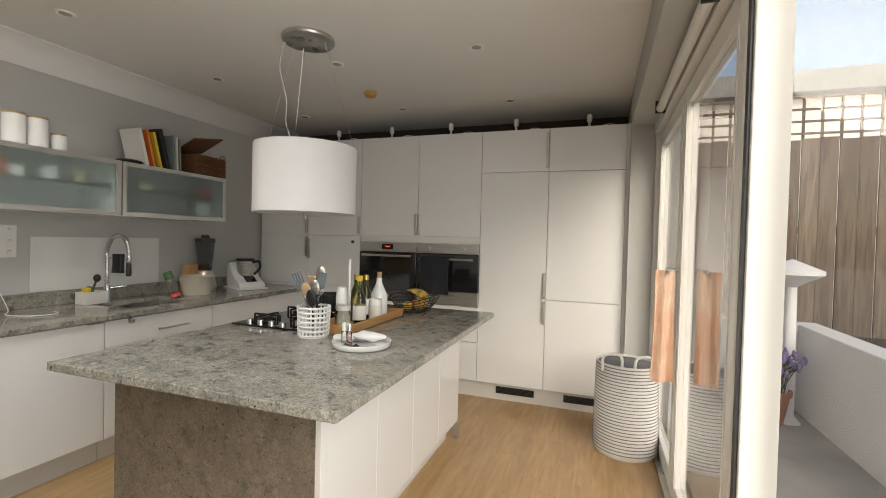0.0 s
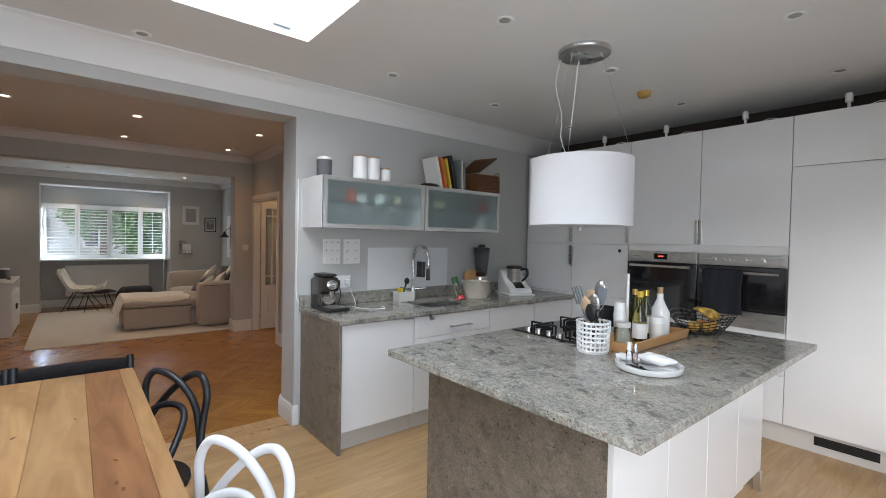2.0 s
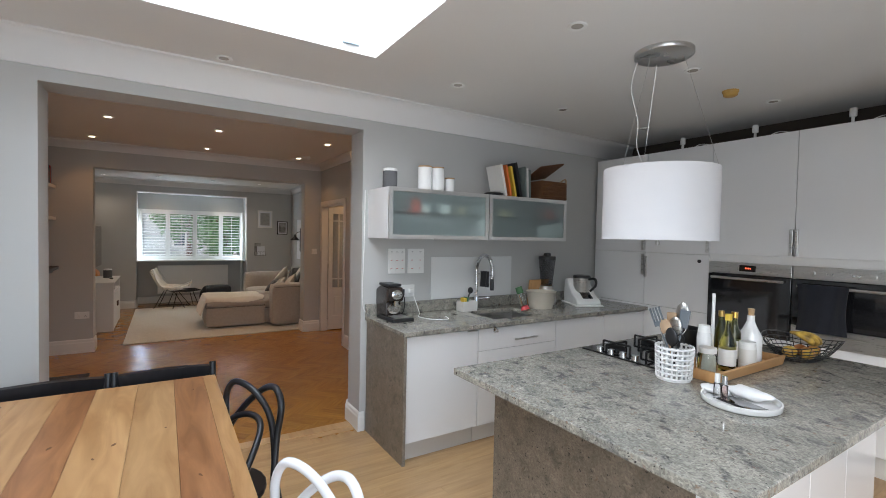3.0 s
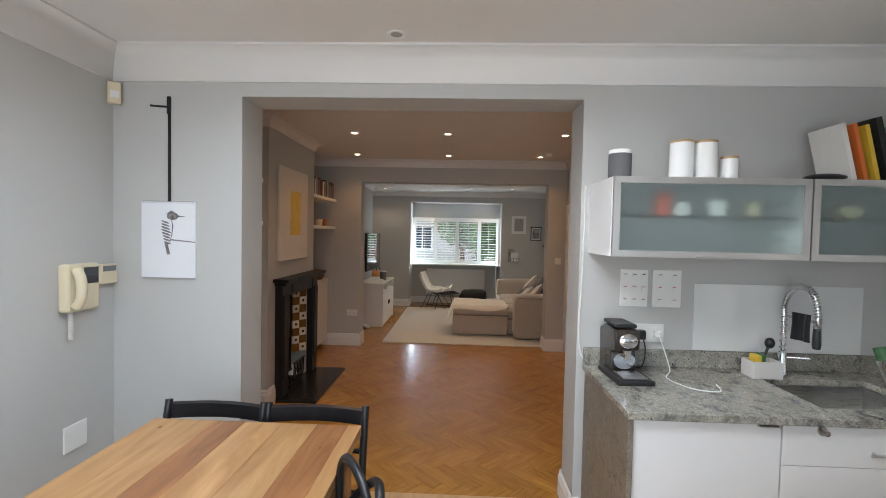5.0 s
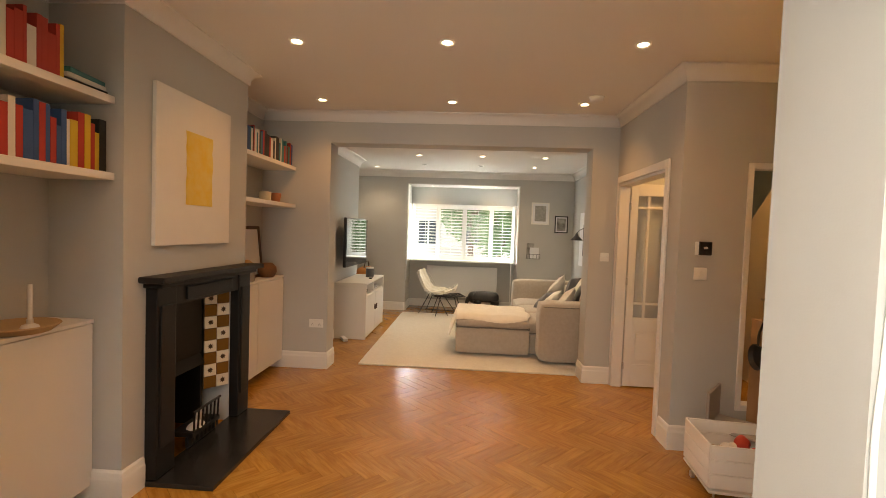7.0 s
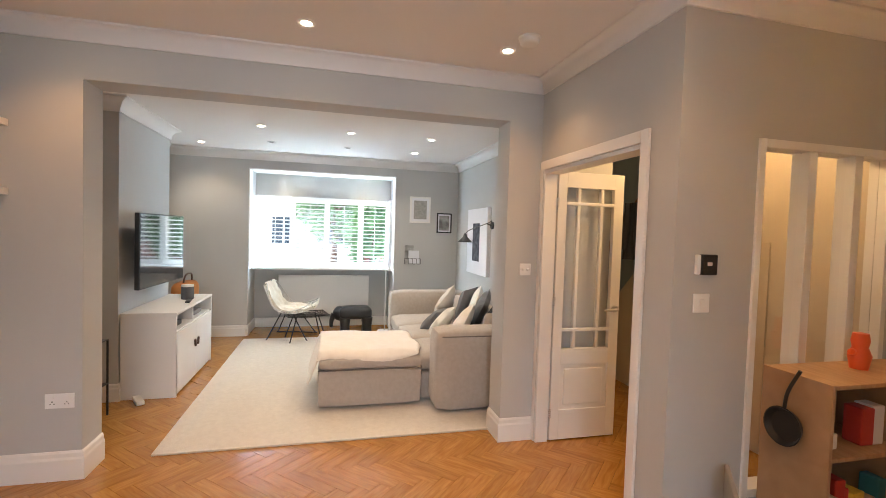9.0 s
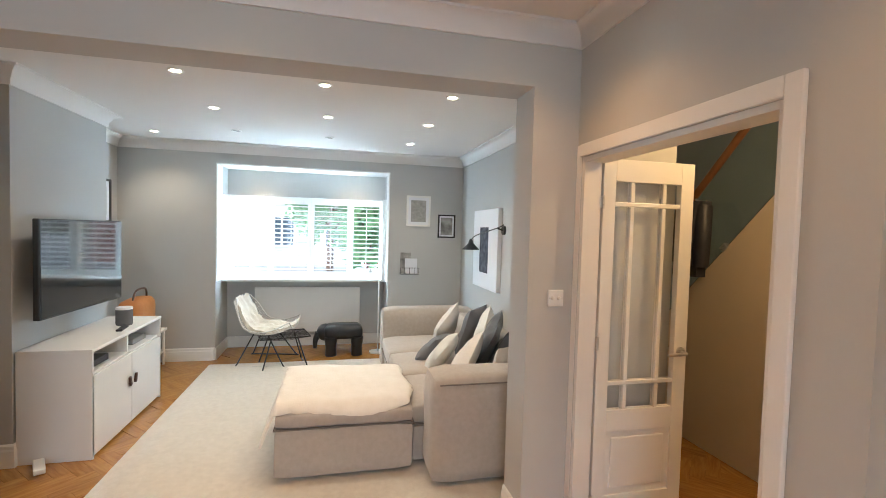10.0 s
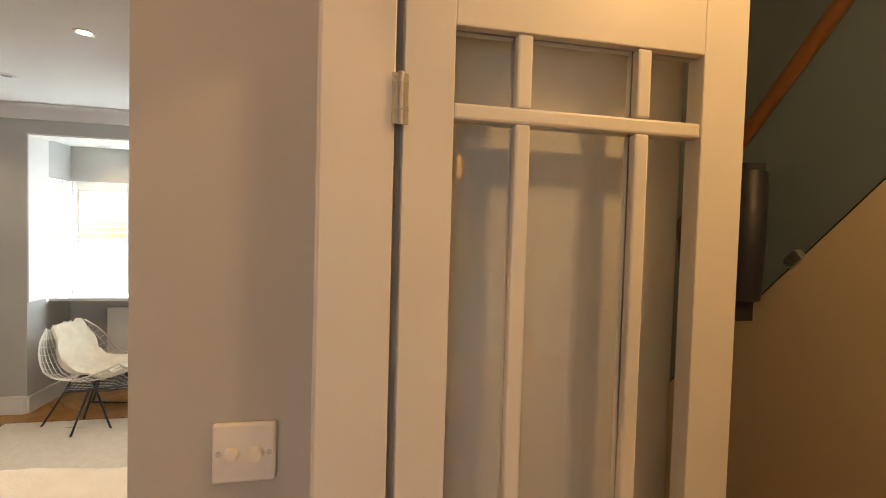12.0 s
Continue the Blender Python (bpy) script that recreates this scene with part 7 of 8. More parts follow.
# ---- living room: box bay ----
setting("bay_shell", [bx(BYX - 0.15, BYX, BY0 - 0.15, BY1 + 0.15, 0, 0.90), bx(BYX - 0.15, BYX, BY0 - 0.15, BY1 + 0.15, 1.99, BZ + 0.15),
                      bx(BYX, LX0 - 0.25, BY0 - 0.15, BY0, 0, 0.90), bx(BYX, LX0 - 0.25, BY1, BY1 + 0.15, 0, 0.90),
                      bx(BYX, LX0 - 0.25, BY0 - 0.15, BY0, 1.99, BZ + 0.15), bx(BYX, LX0 - 0.25, BY1, BY1 + 0.15, 1.99, BZ + 0.15)], WALL, "grey painted inner faces of the box bay")
setting("bay_ceiling", bx(BYX, LX0 - 0.25, BY0, BY1, BZ, BZ + 0.12), CEIL, "white soffit of the box bay", "ceiling")
setting("bay_reveal", [bx(LX0 - 0.25, LX0 - 0.002, BY0 - 0.002, BY0 + 0.012, 0.93, BZ), bx(LX0 - 0.25, LX0 - 0.002, BY1 - 0.012, BY1 + 0.002, 0.93, BZ), bx(LX0 - 0.25, LX0 - 0.002, BY0 + 0.012, BY1 - 0.012, BZ - 0.012, BZ + 0.002)], TRIM, "white painted lining of the bay opening", "trim")
setting("baseboard_bay", [bx(BYX, LX0, BY0, BY0 + 0.016, 0, 0.14), bx(BYX, LX0, BY1 - 0.016, BY1, 0, 0.14), bx(BYX, BYX + 0.016, BY0 + 0.016, BY1 - 0.016, 0, 0.14)], TRIM, "white skirting board in the bay", "baseboard")
setting("window_sill", bx(BYX - 0.1, -11.08, BY0, BY1, 0.90, 0.93, 0.006), TRIM, "white painted window board in the bay", "window sill")


def shutter(parent, x, y0, y1, along_y=True, tilt=12):
    """A louvred panel between z 0.935 and 1.985."""
    z0, z1 = 0.935, 1.985
    w = y1 - y0
    m = pose(x, y0, 0) if along_y else pose(x, y0, 0, 0, 0, 90)
    t, st = 0.014, 0.042
    p = part("shutter_panel", [bx(-t, t, 0.002, st, z0, z1, 0.003), bx(-t, t, w - st, w - 0.002, z0, z1, 0.003), bx(-t, t, st, w - st, z0, z0 + 0.07, 0.003), bx(-t, t, st, w - st, z1 - 0.085, z1, 0.003)], TRIM, parent, at=m)
    n = 15
    pitch = (z1 - z0 - 0.155) / n
    me = None
    for k in range(n):
        zc = z0 + 0.07 + pitch * (k + 0.5)
        if me is None:
            b = part("louvre", moved(bx(-0.026, 0.026, 0, w - 2 * st - 0.002, -0.0035, 0.0035, 0.003, 1), pose(0, 0, 0, 0, tilt)), TRIM, p, at=pose(0, st + 0.001, zc))
            me = b.data
        else:
            b = new("louvre", me)
            b.parent = p
            b.matrix_basis = pose(0, st + 0.001, zc)
    part("tilt_rod", rod((0.032, w / 2, z0 + 0.09), (0.032, w / 2, z1 - 0.10), 0.004, 6), TRIM, p)


w2 = thing("window_2", "bay window with white louvred plantation shutters", "window", pose(0, 0, 0), kind="structure")
edges = [BY0 + 0.04, 0.355, 0.86, 1.375, BY1 - 0.04]
part("window_frame", [bx(BYX - 0.03, BYX + 0.05, BY0, BY0 + 0.04, 0.93, 1.99, 0.003), bx(BYX - 0.03, BYX + 0.05, BY1 - 0.04, BY1, 0.93, 1.99, 0.003), bx(BYX - 0.03, BYX + 0.05, BY0 + 0.04, BY1 - 0.04, 1.985, 1.99)], TRIM, w2)
for a, b in zip(edges, edges[1:]):
    shutter(w2, BYX + 0.03, a, b, tilt=random.Random(int(a * 100)).choice([6, 10, 14]))
for k, y in enumerate(edges[1:-1]):
    part("mullion", bx(BYX - 0.09, BYX - 0.03, y - 0.03, y + 0.03, 0.93, 1.99, 0.003), TRIM, w2)
g = part("pane", bx(BYX - 0.065, BYX - 0.06, BY0, BY1, 0.93, 1.99), GLASS, w2)
g.visible_shadow = False
for yb, sgn in ((BY0, 1), (BY1, -1)):
    part("side_frame", [bx(BYX + 0.05, BYX + 0.09, yb - 0.06, yb + sgn * 0.002, 0.93, 1.99), bx(-11.11, -11.07, yb - 0.06, yb + 0.002, 0.93, 1.99)], TRIM, w2)
    shutter(w2, -11.11, yb - 0.02 * sgn, yb - 0.02 * sgn + 0.20, False)

# ---- street outside ----
BRICK = material("red_brick_far", (0.30, 0.12, 0.08), 0.9, second=(0.22, 0.09, 0.06), scale=14, amount=0.8, bump=0.4, bump_scale=30)
ho = thing("house_opposite", "white rendered house with brick parts across the street", "house", pose(-26.0, 0, -0.15))
part("wall", bx(-6, 0, -5.5, 2.4, 0, 6.2), material("cream_house_render", (0.55, 0.55, 0.54), 0.9, scale=2, amount=0.4, bump=0.4, bump_scale=60), ho)
part("brick_wing", bx(-6, -0.3, 2.4, 9, 0, 6.0), BRICK, ho)
part("roof", moved(prism([(-6.6, 0), (0.5, 0), (-3, 2.6)], -6, 9.5), Matrix.Translation((0, 0, 6.1)) @ Matrix.Rotation(radians(90), 4, "X") @ Matrix.Diagonal((1, 1, -1, 1))), material("roof_tile_far", (0.16, 0.08, 0.06), 0.8, scale=10), ho)
GREYGLASS = material("dark_window_glass", (0.06, 0.08, 0.10), 0.1)
for wy, wz in ((-3.9, 0.9), (-1.2, 0.9), (1.2, 0.9), (-3.9, 3.7), (-1.2, 3.7), (1.2, 3.7), (4.6, 0.9), (4.6, 3.6), (7.2, 0.9), (7.2, 3.6)):
    wx = 0.0 if wy < 2.4 else -0.3
    wd = part("window", bx(wx - 0.05, wx + 0.03, wy - 0.55, wy + 0.55, wz, wz + 1.3), GREYGLASS, ho)
    part("frame", [bx(wx + 0.03, wx + 0.06, wy - 0.6, wy - 0.5, wz - 0.05, wz + 1.35), bx(wx + 0.03, wx + 0.06, wy + 0.5, wy + 0.6, wz - 0.05, wz + 1.35), bx(wx + 0.03, wx + 0.06, wy - 0.04, wy + 0.04, wz, wz + 1.3), bx(wx + 0.03, wx + 0.06, wy - 0.5, wy + 0.5, wz + 1.25, wz + 1.35), bx(wx + 0.03, wx + 0.06, wy - 0.5, wy + 0.5, wz - 0.05, wz + 0.05)], TRIM, wd)


def tree(label, at, h, r, n, seed):
    t = thing("street_tree", label, "tree", pose(*at))
    rk = random.Random(seed)
    part("trunk", tube(curve_pts([(0, 0, 0), (0.05, 0.02, h * 0.3), (-0.03, 0.05, h * 0.6), (0.02, 0, h * 0.85)], 12), [0.12 - 0.008 * k for k in range(13)], 8), DARK_WOOD, t)
    part("limbs", [tube([(0, 0, h * (0.3 + 0.06 * k)), (r * 0.4 * math.cos(k * 2.4), r * 0.4 * math.sin(k * 2.4), h * (0.45 + 0.05 * k)), (r * 0.8 * math.cos(k * 2.4), r * 0.8 * math.sin(k * 2.4), h * (0.55 + 0.05 * k))], [0.05, 0.035, 0.012], 6) for k in range(7)], DARK_WOOD, t)
    verts, faces = [], []
    for k in range(n):
        a, el, rr = rk.uniform(0, 6.283), math.asin(rk.uniform(-0.9, 1)), r * rk.uniform(0.45, 1.0) ** 0.5
        rr *= 0.75 + 0.35 * noise.noise(Vector((math.cos(a) * 2, math.sin(a) * 2, el * 2 + seed)))
        c = Vector((rr * math.cos(a) * math.cos(el), rr * math.sin(a) * math.cos(el), h * 0.62 + rr * math.sin(el) * h * 0.42 / r))
        s = rk.uniform(0.06, 0.13)
        u = Vector((rk.uniform(-1, 1), rk.uniform(-1, 1), rk.uniform(-1, 1))).normalized()
        v = u.orthogonal().normalized()
        i = len(verts)
        verts += [c - u * s, c + v * s * 0.5, c + u * s, c - v * s * 0.5]
        faces.append((i, i + 1, i + 2, i + 3))
    me = bpy.data.meshes.new("crown")
    me.from_pydata([tuple(p) for p in verts], [], faces)
    me.materials.append(LEAFB)
    cro = new("crown", me)
    cro.parent = t
    return t


LEAFB = material("street_leaf", (0.09, 0.20, 0.07), 0.6, second=(0.14, 0.27, 0.11), scale=2, amount=0.8)
tree("leafy green street tree beyond the window", (-17.5, 1.0, -0.15), 4.2, 1.25, 3500, 3)
tree("bushy green hedge tree in the front garden", (-16.0, 1.95, -0.15), 2.6, 0.75, 2500, 8)

# radiator
ra = thing("radiator", "white panel radiator under the bay window", "radiator", pose(BYX, 0.17, 0))
part("panel", [bx(0.03, 0.05, 0, 1.35, 0.20, 0.79, 0.005), bx(0.06, 0.085, 0, 1.35, 0.20, 0.79, 0.005), bx(0.03, 0.085, 0, 1.35, 0.785, 0.80, 0.002)], TRIM, ra)
part("bracket", [bx(0.0, 0.03, 0.2, 0.23, 0.3, 0.7), bx(0.0, 0.03, 1.12, 1.15, 0.3, 0.7)], TRIM, ra)
part("valve", [rod((0.06, 1.37, 0.0), (0.06, 1.37, 0.24), 0.008), rod((0.06, 1.34, 0.24), (0.06, 1.39, 0.24), 0.014)], CHROME, ra)

# rug
whole("rug", moved(bx(-1.585, 1.585, -1.3, 1.3, 0, 0.016, 0.006), Matrix()), WOOL, "large ivory wool rug on the parquet", "rug", pose(-9.0, 1.12, 0.0))


# ---- sofa ----
def cushion_block(x0, x1, y0, y1, z0, z1, b=0.045, seed=0, puff=0.012):
    """An upholstered block with soft corners and a slightly uneven face."""
    bm = bx(x0, x1, y0, y1, z0, z1)
    bmesh.ops.subdivide_edges(bm, edges=bm.edges[:], cuts=7, use_grid_fill=True)
    c = Vector(((x0 + x1) / 2, (y0 + y1) / 2, (z0 + z1) / 2))
    h = Vector(((x1 - x0) / 2, (y1 - y0) / 2, (z1 - z0) / 2))
    for v in bm.verts:
        d = v.co - c
        q = Vector([max(-h[k] + b, min(h[k] - b, d[k])) for k in range(3)])
        e = d - q
        if e.length > 1e-6:
            d = q + e.normalized() * min(b, e.length) if e.length > b else d
        n = Vector((d.x / h.x, d.y / h.y, d.z / h.z))
        bulge = puff * (1 - abs(n.x) ** 3) * (1 - abs(n.y) ** 3) if abs(n.z) > 0.85 else 0
        d.z += bulge * (1 if d.z > 0 else 0)
        d += Vector((noise.noise(v.co * 5 + Vector((seed, 0, 0))), noise.noise(v.co * 5 + Vector((0, seed, 3))), noise.noise(v.co * 5 + Vector((7, 0, seed))))) * 0.006
        v.co = c + d
    bmesh.ops.recalc_face_normals(bm, faces=bm.faces[:])
    return soft(bm)


PIPING = material("dark_seam_piping", (0.20, 0.175, 0.15), 0.9)


def seam(x0, x1, y0, y1, z):
    return tube([(x0, y0, z), (x1, y0, z), (x1, y1, z), (x0, y1, z)], 0.005, 5, True)


so = thing("sofa", "beige linen modular sofa along the wall", "sofa", pose(0, 0, 0.017))
part("near_arm", cushion_block(-8.03, -7.71, 1.785, 2.76, 0.02, 0.685, 0.06, 1), FABRIC, so)
part("far_arm", cushion_block(-10.28, -10.0, 1.70, 2.76, 0.02, 0.70, 0.06, 2), FABRIC, so)
part("backrest", cushion_block(-10.0, -8.03, 2.50, 2.77, 0.02, 0.68, 0.06, 3), FABRIC, so)
part("base", cushion_block(-10.0, -8.03, 1.72, 2.50, 0.02, 0.27, 0.03, 4, 0), FABRIC, so)
for k in range(3):
    a = -8.035 - k * 0.655
    cu = part("seat_cushion", cushion_block(a - 0.65, a, 1.70, 2.50, 0.265, 0.415, 0.045, 5 + k, 0.02), FABRIC, so)
    part("piping", seam(a - 0.645, a - 0.005, 1.70, 2.49, 0.275), PIPING, cu)
part("near_arm_piping", tube([(-7.712, 1.83, 0.645), (-7.712, 2.72, 0.645)], 0.005, 5), PIPING, so)
ot = thing("footstool", "beige linen footstool block at the sofa end", "footstool", pose(0, 0, 0.017))
part("base", cushion_block(-8.80, -7.95, 0.845, 1.72, 0.02, 0.33, 0.03, 11, 0), FABRIC, ot)
cu = part("cushion", cushion_block(-8.80, -7.95, 0.845, 1.72, 0.325, 0.425, 0.04, 12, 0.02), FABRIC, ot)
part("piping", seam(-8.795, -7.952, 0.849, 1.716, 0.330), PIPING, cu)


def throw_sheet():
    """A thick soft throw: plump in the middle, thin and rounded at its ragged rim, hanging over the near side."""
    bm = bmesh.new()
    nx, ny = 40, 50
    x0, x1, y0, y1 = -8.84, -7.96, 0.66, 1.74
    grid = {}
    for i in range(nx + 1):
        for j in range(ny + 1):
            u, v = i / nx * 2 - 1, j / ny * 2 - 1
            rim = (1 - abs(u) ** 8) * (1 - abs(v) ** 8)
            ru, rv = u * (1 - 0.07 * abs(v) ** 4), v * (1 - 0.07 * abs(u) ** 4)
            x = (x0 + x1) / 2 + (x1 - x0) / 2 * ru + 0.022 * math.sin(v * 4) + 0.010 * noise.noise(Vector((v * 9, 3, 0))) * abs(u) ** 3
            y = (y0 + y1) / 2 + (y1 - y0) / 2 * rv + 0.015 * math.sin(u * 5) + 0.014 * noise.noise(Vector((u * 9, 8, 0))) * abs(v) ** 3
            fold = 0.012 * noise.noise(Vector((x * 4, y * 4, 0))) + 0.007 * abs(math.sin(x * 6 + y * 4))
            top = 0.463 + (0.030 + fold) * rim ** 0.6
            low = 0.461
            drop = max(0.0, 0.85 - y) * 1.2 + max(0.0, x + 8.03) * 0.5
            if y < 0.85:
                y = 0.85 - (0.85 - y) * 0.45
            grid[i, j] = (x, y, top - drop, low - drop)
    layers = []
    for k in (2, 3):
        layers.append({key: bm.verts.new((p[0], p[1] - (0.014 if k == 3 and p[1] < 0.85 else 0), p[k])) for key, p in grid.items()})
    for vs in layers:
        for i in range(nx):
            for j in range(ny):
                bm.faces.new((vs[i, j], vs[i + 1, j], vs[i + 1, j + 1], vs[i, j + 1]))
    a, c = layers
    ring = [(i, 0) for i in range(nx)] + [(nx, j) for j in range(ny)] + [(i, ny) for i in range(nx, 0, -1)] + [(0, j) for j in range(ny, 0, -1)]
    for p, q in zip(ring, ring[1:] + ring[:1]):
        bm.faces.new((a[p], a[q], c[q], c[p]))
    bmesh.ops.recalc_face_normals(bm, faces=bm.faces[:])
    return soft(bm)


whole("throw", throw_sheet(), material("cream_fleece", (0.80, 0.74, 0.65), 0.98, second=(0.72, 0.65, 0.55), scale=12, amount=0.6, bump=0.7, bump_scale=90, sheen=0.4), "cream fleece throw spread over the footstool", "throw")


def pillow(m, w, mat, label, seed):
    bm = bmesh.new()
    n = 14
    vs = {}
    for s in (1, -1):
        for i in range(n + 1):
            for j in range(n + 1):
                u, v = i / n * 2 - 1, j / n * 2 - 1
                if s == -1 and (abs(u) == 1 or abs(v) == 1):
                    vs[s, i, j] = vs[1, i, j]
                    continue
                pinch = 1 - 0.10 * (1 - abs(u * v)) * 0.6
                t = 0.068 * ((1 - u ** 4) * (1 - v ** 4)) ** 0.55
                wob = 0.010 * noise.noise(Vector((u * 2.2 + seed, v * 2.2, s)))
                vs[s, i, j] = bm.verts.new((u * w / 2 * pinch, s * (t + wob if t > 0.001 else 0), (v * pinch + 1) * w / 2))
        for i in range(n):
            for j in range(n):
                q = [vs[s, i, j], vs[s, i + 1, j], vs[s, i + 1, j + 1], vs[s, i, j + 1]]
                bm.faces.new(q if s == 1 else q[::-1])
    bmesh.ops.recalc_face_normals(bm, faces=bm.faces[:])
    return whole("pillow", soft(bm), mat, label, "pillow", m, "pillows on the sofa")


P_BEI = material("oatmeal_pillow_linen", (0.66, 0.60, 0.53), 0.95, scale=40, amount=0.5, bump=0.4, bump_scale=350)
P_GRY = material("grey_pillow_linen", (0.19, 0.19, 0.20), 0.95, scale=40, amount=0.5, bump=0.4, bump_scale=350)
P_DRK = material("charcoal_pillow_velvet", (0.045, 0.043, 0.040), 0.9, scale=10, amount=0.5, bump=0.3, sheen=0.4)
P_BLK = material("black_pillow_cotton", (0.015, 0.015, 0.018), 0.95, bump=0.3)
P_STR = material("white_black_striped_cotton", (0.72, 0.70, 0.65), 0.95, second=(0.07, 0.07, 0.07), scale=5, amount=0.14, stretch=(0.6, 6, 2.5), bump=0.3)
SZ = 0.435
pillow(pose(-9.55, 2.28, SZ, -24, 30, -46), 0.44, P_BEI, "pale linen pillow tilted against the backrest", 1)
pillow(pose(-9.30, 2.44, SZ, -18, 0, -38), 0.46, P_GRY, "grey linen pillow against the backrest", 2)
pillow(pose(-9.02, 2.46, SZ, -16, 18, -26), 0.46, P_STR, "white and black patterned pillow", 3)
pillow(pose(-9.10, 2.02, SZ, -46, 0, -52), 0.33, P_GRY, "small grey and white pillow lying low", 4)
pillow(pose(-8.93, 2.05, SZ, -42, 24, -46), 0.33, P_STR, "small striped pillow lying low", 5)
pillow(pose(-8.74, 2.36, SZ, -26, 14, -28), 0.50, P_DRK, "large charcoal velvet pillow", 6)
pillow(pose(-8.50, 2.10, SZ, -36, 26, -36), 0.42, P_BEI, "pale linen pillow leaning on the dark ones", 7)
pillow(pose(-8.30, 2.34, SZ, -28, 0, -20), 0.46, P_BLK, "black cotton pillow by the near arm", 8)
pillow(pose(-8.14, 2.42, SZ, -14, 0, -64), 0.38, P_BEI, "pale pillow tucked beside the arm", 9)

# ---- television side ----
tv = thing("television", "flat black television on a wall bracket", "television", pose(-9.02, -0.64, 1.27, 0, 0, -2))
part("panel", bx(-0.485, 0.545, -0.02, 0.02, -0.325, 0.335, 0.006), BLACKPLASTIC, tv)
part("screen", bx(-0.475, 0.535, 0.02, 0.023, -0.315, 0.325, 0.001), BLACKGLASS, tv)
part("back_housing", bx(-0.30, 0.30, -0.06, -0.02, -0.22, 0.15, 0.01), BLACKPLASTIC, tv)
part("bracket", bx(-0.08, 0.08, -0.158, -0.06, -0.1, 0.1, 0.004), STEEL, tv)
tc = thing("tv_cabinet", "white two-door media cabinet with leather pulls", "cabinet", pose(-9.68, -0.79, 0))
CW, CD = 1.18, 0.43
for px in (0, CW - 0.02):
    part("side_panel", bx(px, px + 0.02, 0, CD, 0.0, 0.725, 0.002), MATTWHITE, tc)
part("bottom_panel", bx(0.02, CW - 0.02, 0, CD - 0.02, 0.03, 0.05), MATTWHITE, tc)
part("shelf", bx(0.02, CW - 0.02, 0.012, CD - 0.02, 0.56, 0.578), MATTWHITE, tc)
part("back_panel", bx(0.02, CW - 0.02, 0, 0.012, 0.05, 0.725), MATTWHITE, tc)
part("divider", bx(CW / 2 - 0.01, CW / 2 + 0.01, 0.012, CD - 0.03, 0.578, 0.725), MATTWHITE, tc)
part("plinth", bx(0.02, CW - 0.02, CD - 0.06, CD - 0.04, 0, 0.03), MATTWHITE, tc)
part("top", bx(-0.005, CW + 0.005, 0, CD + 0.004, 0.725, 0.747, 0.003), MATTWHITE, tc)
LEATHER = material("brown_leather", (0.07, 0.032, 0.02), 0.55, bump=0.3, bump_scale=150)
for k in range(2):
    d = part("door", bx(0.004 + k * CW / 2, CW / 2 - 0.002 + k * CW / 2, CD - 0.018, CD, 0.02, 0.565, 0.003), MATTWHITE, tc)
    hx = CW / 2 - 0.05 if k == 0 else CW / 2 + 0.05
    part("handle", moved(bx(-0.014, 0.014, 0, 0.018, -0.045, 0.03, 0.006), pose(hx, CD, 0.36, 0, 14 if k else -14)), LEATHER, d, "brown leather loop pull")
for k, (sx, sw, mt, lab) in enumerate(((0.14, 0.26, GREYP, "grey set-top box in the cabinet niche"), (0.80, 0.24, BLACKPLASTIC, "black media player in the cabinet niche"))):
    whole("media_box", bx(0, sw, 0, 0.2, 0, 0.045, 0.004), mt, lab, "media box", pose(-9.68 + sx, -0.63, 0.579), "media boxes")
s2 = thing("smart_speaker", "grey cloth speaker with a white top on the cabinet", "speaker", pose(-9.30, -0.50, 0.748))
part("body", lathe([(0, 0), (0.056, 0), (0.06, 0.01), (0.06, 0.13), (0, 0.13)], 26), GREYMESH, s2)
part("top", lathe([(0, 0.13), (0.06, 0.13), (0.058, 0.148), (0, 0.15)], 26), WHITEPLASTIC, s2)
whole("remote_control", bx(-0.09, 0.09, -0.022, 0.022, 0, 0.016, 0.005), BLACKPLASTIC, "black remote control on the white cabinet", "remote", pose(-9.12, -0.44, 0.748, 0, 0, 8))
whole("extension_block", bx(-0.09, 0.09, -0.03, 0.03, 0, 0.035, 0.006), WHITEPLASTIC, "white extension lead block on the floor", "extension lead", pose(-8.42, -0.62, 0.004, 0, 0, 30))
double_socket(pose(-7.83, LY0, 0.45), "white double socket low in the alcove")
st = thing("side_table", "black thin metal framed side table", "side table", pose(-8.02, -0.95, 0))
for sx in (-0.17, 0.17):
    for sy in (-0.20, 0.20):
        part("leg", rod((sx, sy, 0), (sx, sy, 0.60), 0.008), BLACKPAINT, st)
for z in (0.25, 0.595):
    part("shelf", bx(-0.175, 0.175, -0.205, 0.205, z, z + 0.008, 0.002), BLACKPAINT, st)
kb = thing("storage_basket", "pale woven basket under the side table", "basket", pose(-8.02, -0.95, 0))
part("body", lathe([(0, 0), (0.12, 0), (0.14, 0.18), (0.13, 0.18), (0.11, 0.012), (0, 0.01)], 24), material("pale_seagrass", (0.52, 0.43, 0.30), 0.9, bump=0.9, bump_scale=90), kb)


